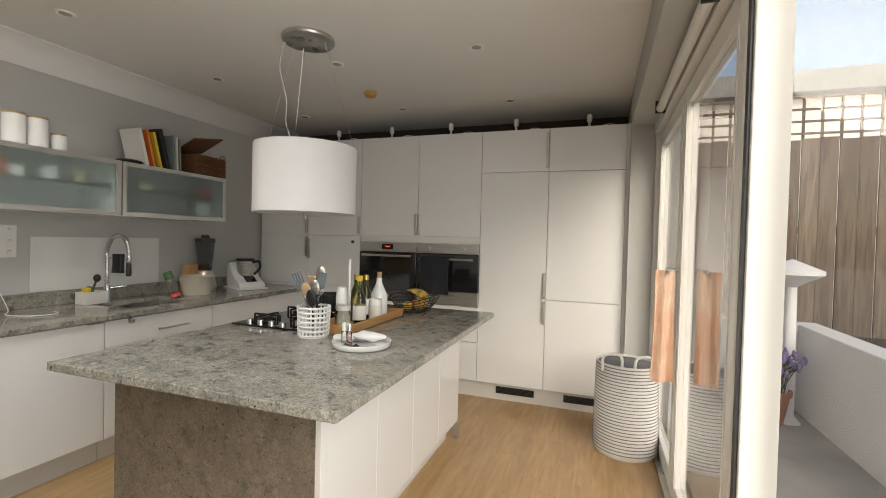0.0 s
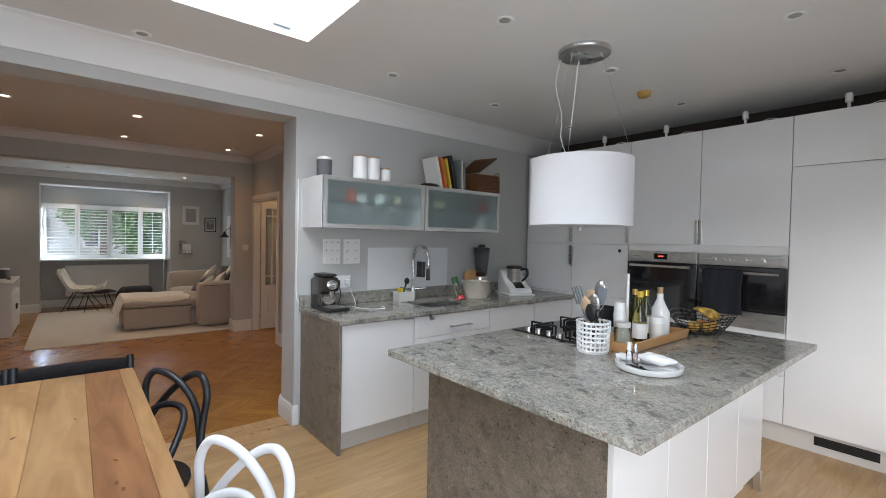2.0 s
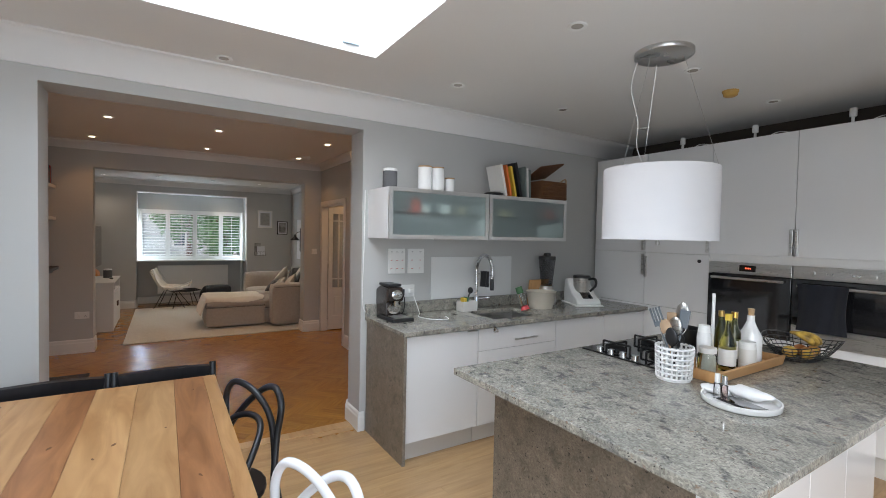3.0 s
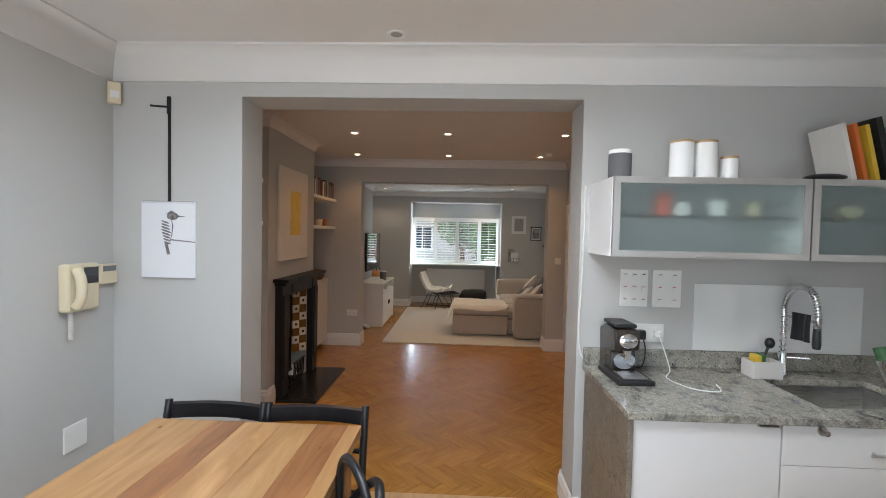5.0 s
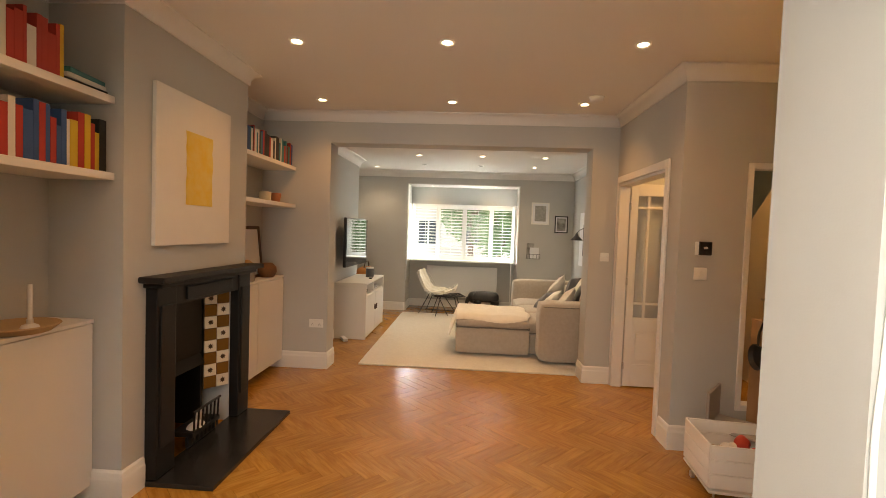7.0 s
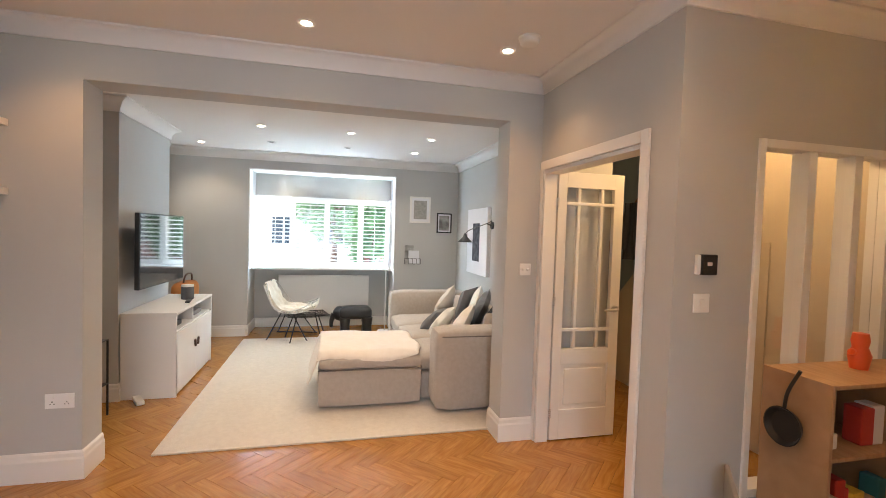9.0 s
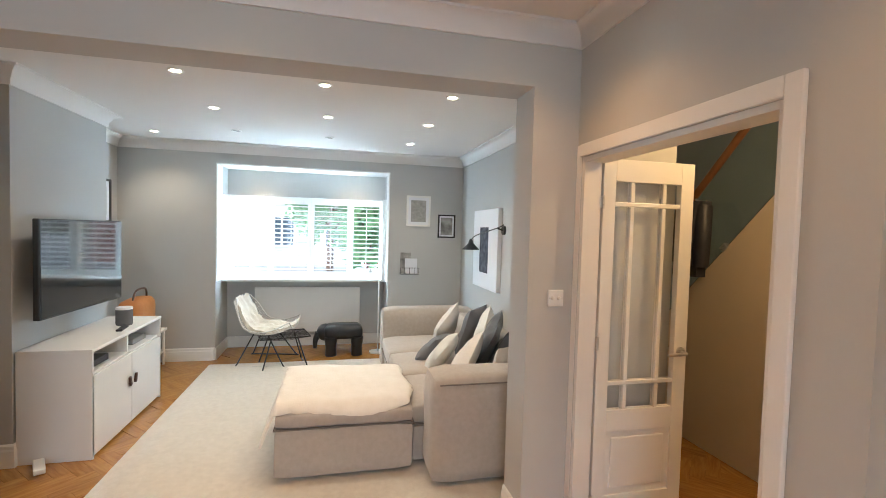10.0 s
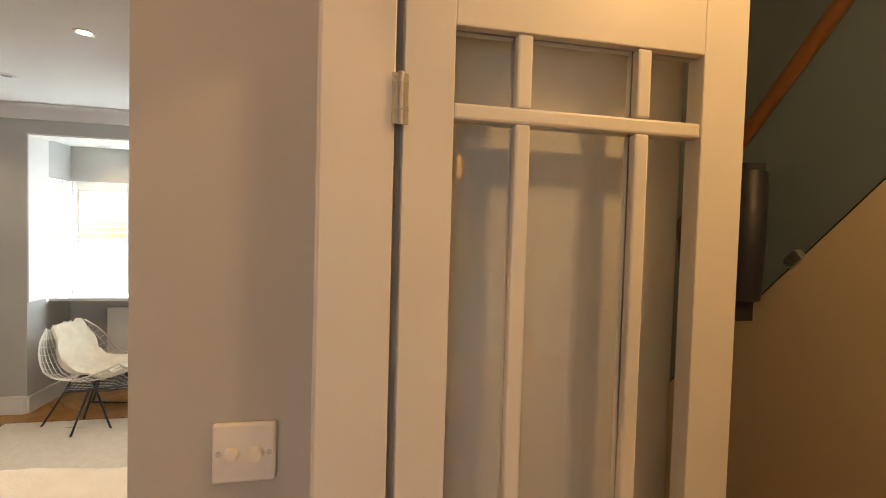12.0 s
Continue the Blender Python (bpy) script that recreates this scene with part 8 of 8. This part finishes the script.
def frame_on_wall(name, m, w, h, border, mat, inner, label, mount=0.0, block=None):
    f = thing(name, label, "picture frame", m, "framed pictures")
    part("frame", [bx(-w / 2, w / 2, 0, 0.022, 0, border), bx(-w / 2, w / 2, 0, 0.022, h - border, h), bx(-w / 2, -w / 2 + border, 0, 0.022, border, h - border), bx(w / 2 - border, w / 2, 0, 0.022, border, h - border)], mat, f)
    part("mount", bx(-w / 2 + border, w / 2 - border, 0, 0.010, border, h - border), PAPER, f)
    if mount:
        part("print", bx(-w / 2 + border + mount, w / 2 - border - mount, 0.010, 0.012, border + mount, h - border - mount), inner, f)
    return f


G_PRINT = material("grey_print", (0.30, 0.30, 0.29), 0.8, second=(0.42, 0.42, 0.40), scale=30, amount=0.8)
D_PRINT = material("dark_abstract_print", (0.45, 0.44, 0.42), 0.8, second=(0.05, 0.05, 0.05), scale=7, amount=1.0)
frame_on_wall("picture_frame", pose(LX0, 2.215, 1.65, 0, 0, -90), 0.31, 0.39, 0.022, TRIM, G_PRINT, "white framed grey print on the wall", 0.035)
frame_on_wall("picture_frame", pose(LX0, 2.59, 1.51, 0, 0, -90), 0.23, 0.30, 0.018, BLACKPAINT, D_PRINT, "small black framed abstract print", 0.02)
frame_on_wall("picture_frame", pose(-10.46, LY0, 1.59), 0.36, 0.46, 0.025, BLACKPAINT, G_PRINT, "black framed print in the alcove", 0.06)
frame_on_wall("picture_frame", pose(-10.50, LY0, 1.0), 0.36, 0.46, 0.025, BLACKPAINT, D_PRINT, "black framed print hung lower in the alcove", 0.06)
mr = thing("magazine_rack", "wire wall rack holding magazines and letters", "magazine rack", pose(LX0, 2.11, 1.035, 0, 0, -90))
part("wire", [rod((-0.12, 0.06, 0.0 + z), (0.12, 0.06, 0.0 + z), 0.003, 5) for z in (0.0, 0.08)] + [rod((x, 0.06, 0), (x, 0.06, 0.08), 0.003, 5) for x in (-0.12, -0.06, 0, 0.06, 0.12)] + [rod((-0.12, 0, 0), (-0.12, 0.06, 0), 0.003, 5), rod((0.12, 0, 0), (0.12, 0.06, 0), 0.003, 5)], BLACKPAINT, mr)
part("magazine", bx(-0.02, 0.115, 0.012, 0.02, 0.006, 0.275, 0.002), D_PRINT, mr, "dark printed magazine cover")
part("letter", bx(-0.10, 0.06, 0.03, 0.038, 0.006, 0.20, 0.002), PAPER, mr, "white folded letter")
wa = thing("canvas_print", "white canvas with a navy textured rectangle", "painting", pose(-9.72, LY1, 0.99, 0, 0, 180))
part("canvas", bx(-0.40, 0.40, 0, 0.045, 0, 0.85, 0.004), PAPER, wa)
part("navy_block", bx(-0.12, 0.16, 0.0455, 0.047, 0.17, 0.66), material("navy_texture", (0.012, 0.016, 0.035), 0.8, second=(0.20, 0.21, 0.24), scale=14, amount=0.55), wa, "navy textured rectangle")
wl = thing("wall_lamp", "black long-armed wall lamp with a cone shade", "wall lamp", pose(-9.25, LY1, 1.62))
part("wall_plate", moved(lathe([(0, 0), (0.045, 0), (0.045, 0.02), (0, 0.022)], 18), pose(0, 0, 0, 90)), BLACKPAINT, wl)
part("arm", [rod((0, -0.02, 0), (0, -0.08, 0.02), 0.008), tube(curve_pts([(0.15, -0.07, 0.05), (0, -0.08, 0.02), (-0.55, -0.12, -0.06), (-0.70, -0.13, -0.12)], 14), 0.006, 7)], BLACKPAINT, wl)
part("shade", lathe([(0.012, 0.0), (0.022, -0.02), (0.03, -0.05), (0.10, -0.12), (0.097, -0.122), (0.025, -0.05), (0.0, -0.02)], 24, (-0.70, -0.13, -0.10)), BLACKPAINT, wl)

# ---- window corner ----
wc = thing("wire_chair", "white wire lounge chair with black sled legs", "chair", pose(-10.70, 0.42, 0, 0, 0, -10))
WIRE = material("white_coated_wire", (0.70, 0.68, 0.63), 0.4)


def shell(u, v):
    """Dished shell: u across, v from the front edge to the top of the back."""
    if v < 0.55:
        k = v / 0.55
        y, z = 0.32 - 0.50 * k, 0.415 - 0.09 * math.sin(math.pi * k * 0.8) + 0.02 * k
    else:
        k = (v - 0.55) / 0.45
        y, z = -0.18 - 0.20 * k, 0.382 + 0.33 * k ** 1.15
    half = 0.38 * (1 - 0.42 * abs(2 * v - 0.95) ** 3.2)
    return Vector((half * u, y + 0.10 * u * u * v, z + (0.10 - 0.05 * v) * abs(u) ** 2.4))


wires = []
for k in range(15):
    u = -1 + 2 * k / 14
    wires.append(tube([shell(u, j / 12) for j in range(13)], 0.003, 4))
    wires.append(tube([shell(-1 + 2 * j / 12, k / 14) for j in range(13)], 0.003, 4))
part("shell", wires, WIRE, wc)
part("rim", tube([shell(-1, j / 10) for j in range(11)] + [shell(-1 + 2 * j / 10, 1) for j in range(1, 11)] + [shell(1, 1 - j / 10) for j in range(1, 11)] + [shell(1 - 2 * j / 10, 0) for j in range(1, 10)], 0.007, 6, True), WIRE, wc)
for s in (-1, 1):
    part("leg", tube(curve_pts([(s * 0.16, 0.05, 0.36), (s * 0.26, 0.26, 0.03), (s * 0.27, 0.28, 0.009), (s * 0.27, 0.0, 0.009), (s * 0.27, -0.26, 0.009), (s * 0.26, -0.25, 0.03), (s * 0.16, -0.10, 0.36)], 24), 0.008, 7), BLACKPAINT, wc)
part("crossbar", [rod((-0.17, 0.0, 0.34), (0.17, 0.0, 0.34), 0.008)], BLACKPAINT, wc)
skin = bmesh.new()
gr = {}
for s, off in ((1, 0.045), (-1, 0.006)):
    for i in range(19):
        for j in range(25):
            u, v = (-0.5 + i / 18) * 1.05 - 0.22 + 0.10 * math.sin(j * 0.5), j / 24
            p = shell(u * (0.95 + 0.25 * noise.noise(Vector((0, v * 5, 2)))), min(1.0, v * 1.02))
            k = 0.034 * noise.noise(Vector((u * 7, v * 9, 5))) + 0.020 * noise.noise(Vector((u * 22, v * 26, 5)))
            gr[s, i, j] = skin.verts.new(p + Vector((0, 0.02 if s == 1 else 0.006, off + (k if s == 1 else 0))))
    for i in range(18):
        for j in range(24):
            q = (gr[s, i, j], gr[s, i + 1, j], gr[s, i + 1, j + 1], gr[s, i, j + 1])
            skin.faces.new(q)
for j in range(24):
    for i in (0, 18):
        skin.faces.new((gr[1, i, j], gr[1, i, j + 1], gr[-1, i, j + 1], gr[-1, i, j]))
for i in range(18):
    for j in (0, 24):
        skin.faces.new((gr[1, i, j], gr[1, i + 1, j], gr[-1, i + 1, j], gr[-1, i, j]))
bmesh.ops.recalc_face_normals(skin, faces=skin.faces[:])
whole("sheepskin", soft(skin), FUR, "fluffy cream sheepskin draped over the wire chair", "sheepskin", pose(-10.70, 0.42, 0, 0, 0, -10))
ws = thing("wire_stool", "black wire footstool with sled legs", "footstool", pose(-10.50, 0.62, 0, 0, 0, -75))
part("mesh_top", [tube([(-0.26 + 0.52 * k / 14, -0.2, 0.36), (-0.26 + 0.52 * k / 14, 0, 0.335), (-0.26 + 0.52 * k / 14, 0.2, 0.36)], 0.003, 4) for k in range(15)] + [tube([(-0.27, -0.2 + 0.4 * k / 10, 0.36), (0, -0.2 + 0.4 * k / 10, 0.335), (0.27, -0.2 + 0.4 * k / 10, 0.36)], 0.003, 4) for k in range(11)], BLACKPAINT, ws)
part("rim", tube([(-0.27, -0.2, 0.36), (0.27, -0.2, 0.36), (0.27, 0.2, 0.36), (-0.27, 0.2, 0.36)], 0.007, 6, True), BLACKPAINT, ws)
for s in (-1, 1):
    part("leg", tube([(s * 0.14, -0.1, 0.345), (s * 0.24, -0.18, 0.01), (s * 0.24, 0.18, 0.01), (s * 0.14, 0.1, 0.345)], 0.008, 7), BLACKPAINT, ws)
es = thing("moulded_stool", "black moulded plastic child stool with stout legs", "stool", pose(-10.92, 1.30, 0, 0, 0, -90))
part("body", [moved(cushion_block(-0.24, 0.24, -0.13, 0.13, 0.20, 0.38, 0.07, 31), Matrix()), ball(0.11, (0.22, 0, 0.28), (1, 0.85, 1), 14), tube(curve_pts([(0.30, 0, 0.27), (0.34, 0, 0.18), (0.345, 0, 0.08)], 8), [0.05, 0.045, 0.04, 0.037, 0.034, 0.03, 0.028, 0.026, 0.024], 8)], BLACKPLASTIC, es)
for sx in (-0.17, 0.15):
    for sy in (-0.08, 0.08):
        part("leg", lathe([(0, 0), (0.07, 0), (0.065, 0.1), (0.08, 0.23), (0, 0.24)], 16, (sx, sy, 0)), BLACKPLASTIC, es)
fl = thing("reading_lamp", "slim white floor reading lamp by the window", "floor lamp", pose(-10.92, 1.74, 0))
part("base", lathe([(0, 0), (0.11, 0), (0.11, 0.015), (0, 0.018)], 24), TRIM, fl)
part("pole", rod((0, 0, 0.015), (0, 0, 1.08), 0.008), TRIM, fl)
part("arm", rod((0, 0.0, 1.075), (0, -0.11, 1.085), 0.006), TRIM, fl)
part("shade", moved(lathe([(0.015, 0.03), (0.03, 0.02), (0.045, -0.04), (0.042, -0.04), (0.02, 0.015)], 18), pose(0, -0.12, 1.07)), PLINTH, fl)
bn2 = thing("white_bench", "white painted bench with a lower shelf", "bench", pose(-10.40, -0.86, 0))
part("top", bx(-0.35, 0.35, -0.2, 0.2, 0.39, 0.415, 0.004), TRIM, bn2)
part("shelf", bx(-0.32, 0.32, -0.18, 0.18, 0.14, 0.158, 0.003), TRIM, bn2)
for sx in (-0.32, 0.32):
    for sy in (-0.17, 0.17):
        part("leg", rod((sx, sy, 0), (sx, sy, 0.39), 0.016), TRIM, bn2)
bg = thing("leather_bag", "tan orange leather bag standing on the bench", "bag", pose(-10.42, -0.84, 0.416) @ Matrix.Scale(1.18, 4))
TAN = material("tan_leather", (0.48, 0.18, 0.035), 0.5, second=(0.36, 0.12, 0.02), scale=7, bump=0.3, bump_scale=70)
part("body", cushion_block(-0.21, 0.21, -0.09, 0.09, 0, 0.32, 0.06, 17), TAN, bg)
part("strap", tube(curve_pts([(-0.15, 0.02, 0.30), (-0.10, 0.03, 0.40), (0.10, 0.03, 0.40), (0.15, 0.02, 0.30)], 16), 0.009, 6), DARK_WOOD, bg)

# ---- hall ----
def slope(x):
    return 1.284 + (x + 8.024) * 1.03


NEWELX = -9.1
spn = bmesh.new()
for y in (3.93, 3.99):
    vs = [spn.verts.new((x, y, z)) for x, z in ((-9.27, 0), (-6.02, 0), (-6.02, slope(-6.02)), (-9.27, 0.002))]
    spn.faces.new(vs)
spn.verts.ensure_lookup_table()
for k in range(4):
    spn.faces.new((spn.verts[k], spn.verts[(k + 1) % 4], spn.verts[4 + (k + 1) % 4], spn.verts[4 + k]))
bmesh.ops.recalc_face_normals(spn, faces=spn.faces[:])
SPAN = material("cream_spandrel_paint", (0.58, 0.50, 0.38), 0.6, scale=2, amount=0.3)
setting("stair_spandrel", spn, SPAN, "cream painted panel under the stairs", "panel")
stair = thing("staircase", "closed staircase with pale treads behind the spandrel", "stairs", pose(0, 0, 0), kind="structure")
for k in range(13):
    x = -9.15 + k * 0.2
    part("step", bx(x, x + 0.23, 3.995, 4.94, 0 if k == 0 else slope(x) - 0.30, slope(x) - 0.09, 0.004), SPAN, stair)
RAIL_WOOD = material("brown_varnished_rail", (0.20, 0.085, 0.03), 0.3, second=(0.13, 0.05, 0.018), scale=6, stretch=(0.3, 3, 3), coat=0.3)
bal = thing("glass_balustrade", "clear glass stair balustrade with a brown handrail", "balustrade", pose(0, 0, 0))
gb = bmesh.new()
for y in (3.945, 3.957):
    gb.faces.new([gb.verts.new((x, y, z)) for x, z in ((-8.9, slope(-8.9) + 0.02), (-6.1, slope(-6.1) + 0.02), (-6.1, slope(-6.1) + 0.71), (-8.9, slope(-8.9) + 0.71))])
gb.verts.ensure_lookup_table()
for k in range(4):
    gb.faces.new((gb.verts[k], gb.verts[(k + 1) % 4], gb.verts[4 + (k + 1) % 4], gb.verts[4 + k]))
bmesh.ops.recalc_face_normals(gb, faces=gb.faces[:])
gp = part("pane", gb, glass("green_edge_glass", (0.86, 0.93, 0.90), 0.0), bal)
gp.visible_shadow = False
part("handrail", tube([(-9.0, 3.95, slope(-9.0) + 0.735), (-6.05, 3.95, slope(-6.05) + 0.735)], 0.03, 10), RAIL_WOOD, bal, "brown varnished handrail")
for x in (-8.6, -7.80, -7.0):
    part("glass_clip", moved(bx(-0.03, 0.03, -0.025, 0.008, -0.022, 0.022, 0.004), pose(x, 3.945, slope(x) + 0.02, 0, -45)), STEEL, bal)
sd = thing("cupboard_door", "cream flush cupboard door under the stairs", "door", pose(-7.05, 3.926, 0))
part("leaf", bx(-0.32, 0.36, -0.012, 0.0, 0.02, 1.52, 0.003), SPAN, sd)
part("knob", moved(lathe([(0, 0), (0.008, 0), (0.008, 0.02), (0.016, 0.03), (0, 0.036)], 14), pose(-0.26, -0.012, 0.9, 90)), STEEL, sd)
jk = thing("hanging_jacket", "dark padded jacket hanging by the stairs", "jacket", pose(-8.0, 3.87, 1.87))
JACK = material("dark_blue_nylon", (0.018, 0.02, 0.028), 0.45, second=(0.04, 0.045, 0.06), scale=12, bump=0.4, bump_scale=20)
part("body", moved(cloth_sheet(0.24, 0.56, 20, 20, 0.03, 33, 0.08), pose(0, 0, 0)), JACK, jk)
part("sleeve", tube(curve_pts([(-0.10, -0.03, -0.04), (-0.13, -0.06, -0.25), (-0.11, -0.05, -0.46)], 12), 0.055, 10), JACK, jk)
part("sleeve", tube(curve_pts([(0.10, -0.03, -0.04), (0.13, -0.06, -0.25), (0.11, -0.05, -0.48)], 12), 0.055, 10), JACK, jk)
part("hook", rod((0, 0.07, 0.0), (0, -0.02, 0.02), 0.007), STEEL, jk)
part("rail_strap", rod((0, 0.06, 0.0), (0.0, 0.09, 0.02), 0.006), STEEL, jk)

# ---- floor pieces ----
def floor_piece(name, l, w, mat, seed=0):
    bm = bx(0, l, 0, w, -0.010, 0.0, 0.0005, 1)
    return mesh_of(name, bm, mat)


setting("floor_joint", bx(LX0 - 0.6, DX1 + 0.115, ALC, HALLY + 0.2, -0.012, -0.006), PARQUET, "dark joint bed under the parquet", "floor")
setting("floor_joint_hall", [bx(-10.2, -5.9, HALLY + 0.2, 4.95, -0.012, -0.0065), bx(-5.9, DX1 + 0.115, HALLY + 0.2, 3.8, -0.012, -0.0065)], PARQUET, "dark joint bed under the hall parquet", "floor")
floor_p = thing("parquet_floor", "golden brown varnished herringbone oak parquet", "floor", pose(0, 0, 0), kind="structure")
L, W = 0.36, 0.09
block = floor_piece("parquet_block", L - 0.0006, W - 0.0006, PARQUET)
c45 = math.sqrt(0.5)
AREAS = [(LX0 - 0.55, DX1 + 0.11, ALC, HALLY + 0.10), (SCX, DX1 + 0.11, HALLY + 0.10, 3.76), (-8.6, SCX, HALLY + 0.10, 3.93)]
COVER = [(-10.56, -7.50, -0.10, 2.36), (-9.66, -8.52, -1.15, -0.4)]
near, far = [], [[], []]
for i in range(-140, 141):
    for j in range(-30, 31):
        for kind in (0, 1):
            u, v = (i * W + j * L, i * W - j * L) if kind == 0 else (i * W + L + j * L, i * W + W - L - j * L)
            cu, cv = (u + L / 2, v + W / 2) if kind == 0 else (u + W / 2, v + L / 2)
            wx, wy = -6.0 + (cu - cv) * c45, 0.8 + (cu + cv) * c45
            if not any(a <= wx <= b and c <= wy <= d for a, b, c, d in AREAS):
                continue
            if any(a <= wx <= b and c <= wy <= d for a, b, c, d in COVER):
                continue
            if wx < LX0 + 0.05 and not (BY0 + 0.05 < wy < BY1 - 0.05):
                continue
            if wx < -7.22 and wy < -0.55 and wx > -7.45:
                continue
            if kind == 0:
                ox, oy, turn = u, v, 45
            else:
                ox, oy, turn = u + W, v, 135
            px, py = -6.0 + (ox - oy) * c45, 0.8 + (ox + oy) * c45
            if -6.6 < wx < -3.9 and -0.35 < wy < 1.95:
                near.append((px, py, turn, abs(wx + 5.2) + abs(wy - 0.8)))
            else:
                far[kind].append((px, py, turn))
near.sort(key=lambda r: r[3])
for px, py, turn, _ in near[:300]:
    ob = new("parquet_block", block)
    ob.parent = floor_p
    ob.matrix_basis = pose(px, py, 0, 0, 0, turn)
for px, py, turn, _ in near[300:]:
    far[0 if turn == 45 else 1].append((px, py, turn))


def island_wood(name, dark, light, rough, per, stretch):
    m = wood(name, dark, light, rough, stretch, 0.0, coat=0.25)
    n, l = m.node_tree.nodes, m.node_tree.links
    geo = n.new("ShaderNodeNewGeometry")
    for node in list(n):
        if node.type == "OBJECT_INFO":
            for lk in list(node.outputs["Random"].links):
                l.new(geo.outputs["Random Per Island"], lk.to_socket)
        if node.type == "MAP_RANGE":
            node.inputs["To Min"].default_value, node.inputs["To Max"].default_value = 1 - per, 1 + per
    return m


PARQUET_REST = island_wood("varnished_oak_block_rest", (0.32, 0.142, 0.022), (0.45, 0.222, 0.042), 0.25, 0.12, (2, 16, 8))
for kind in (0, 1):
    turn = 45 if kind == 0 else 135
    inv = pose(0, 0, 0, 0, 0, turn).inverted()
    verts, faces = [], []
    for px, py, _ in far[kind]:
        o = inv @ Vector((px, py, 0))
        b = len(verts)
        e = 0.0005
        x0, x1, y0, y1 = o.x, o.x + L - 0.0006, o.y, o.y + W - 0.0006
        verts += [(x0, y0, -0.01), (x1, y0, -0.01), (x1, y1, -0.01), (x0, y1, -0.01), (x0 + e, y0 + e, 0), (x1 - e, y0 + e, 0), (x1 - e, y1 - e, 0), (x0 + e, y1 - e, 0)]
        faces += [(b + 4, b + 5, b + 6, b + 7), (b, b + 1, b + 5, b + 4), (b + 1, b + 2, b + 6, b + 5), (b + 2, b + 3, b + 7, b + 6), (b + 3, b, b + 4, b + 7)]
    me = bpy.data.meshes.new("parquet_rest")
    me.from_pydata(verts, [], faces)
    me.materials.append(PARQUET_REST)
    ob = new("parquet_rest", me)
    ob.parent = floor_p
    ob.matrix_basis = pose(0, 0, 0, 0, 0, turn)
    tagged(ob, kind="stuff")

# oak strips in the kitchen, running along the room
strips = thing("oak_strip_floor", "pale satin oak strip floor in the kitchen", "floor", pose(0, 0, 0), kind="structure")
SW = 0.095
lens = {}
rk = random.Random(42)
x = DX1 + 0.125
while x < KX1 - 0.05:
    y = KY0 - rk.uniform(0, 0.9)
    while y < KY1:
        ln = rk.choice((0.7, 0.9, 1.1))
        y0, y1 = max(y, KY0), min(y + ln, KY1)
        y += ln
        if y1 - y0 < 0.05:
            continue
        covered = (-1.80 < x < -1.05 and y0 > 1.85 and y1 < 3.4) or (x < -2.95 and y0 > 1.7) or y0 > 4.45
        if covered:
            continue
        if x > DX1 + 0.255 or (OP0 < (y0 + y1) / 2 < OP1):
            ya, yb = y0, y1
            if x <= DX1 + 0.255:
                ya, yb = max(y0, OP0), min(y1, OP1)
            key = round(yb - ya, 3)
            if key not in lens:
                lens[key] = floor_piece("oak_strip", key - 0.0006, SW - 0.0006, OAK_PLANK)
            ob = new("oak_strip", lens[key])
            ob.parent = strips
            ob.matrix_basis = pose(x + SW, ya, 0.002, 0, 0, 90)
    x += SW
whole("threshold_strip", bx(DX1 + 0.05, DX1 + 0.155, OP0, OP1, -0.006, 0.006, 0.0015), OAK_PLANK, "flat wooden threshold strip in the opening", "threshold")
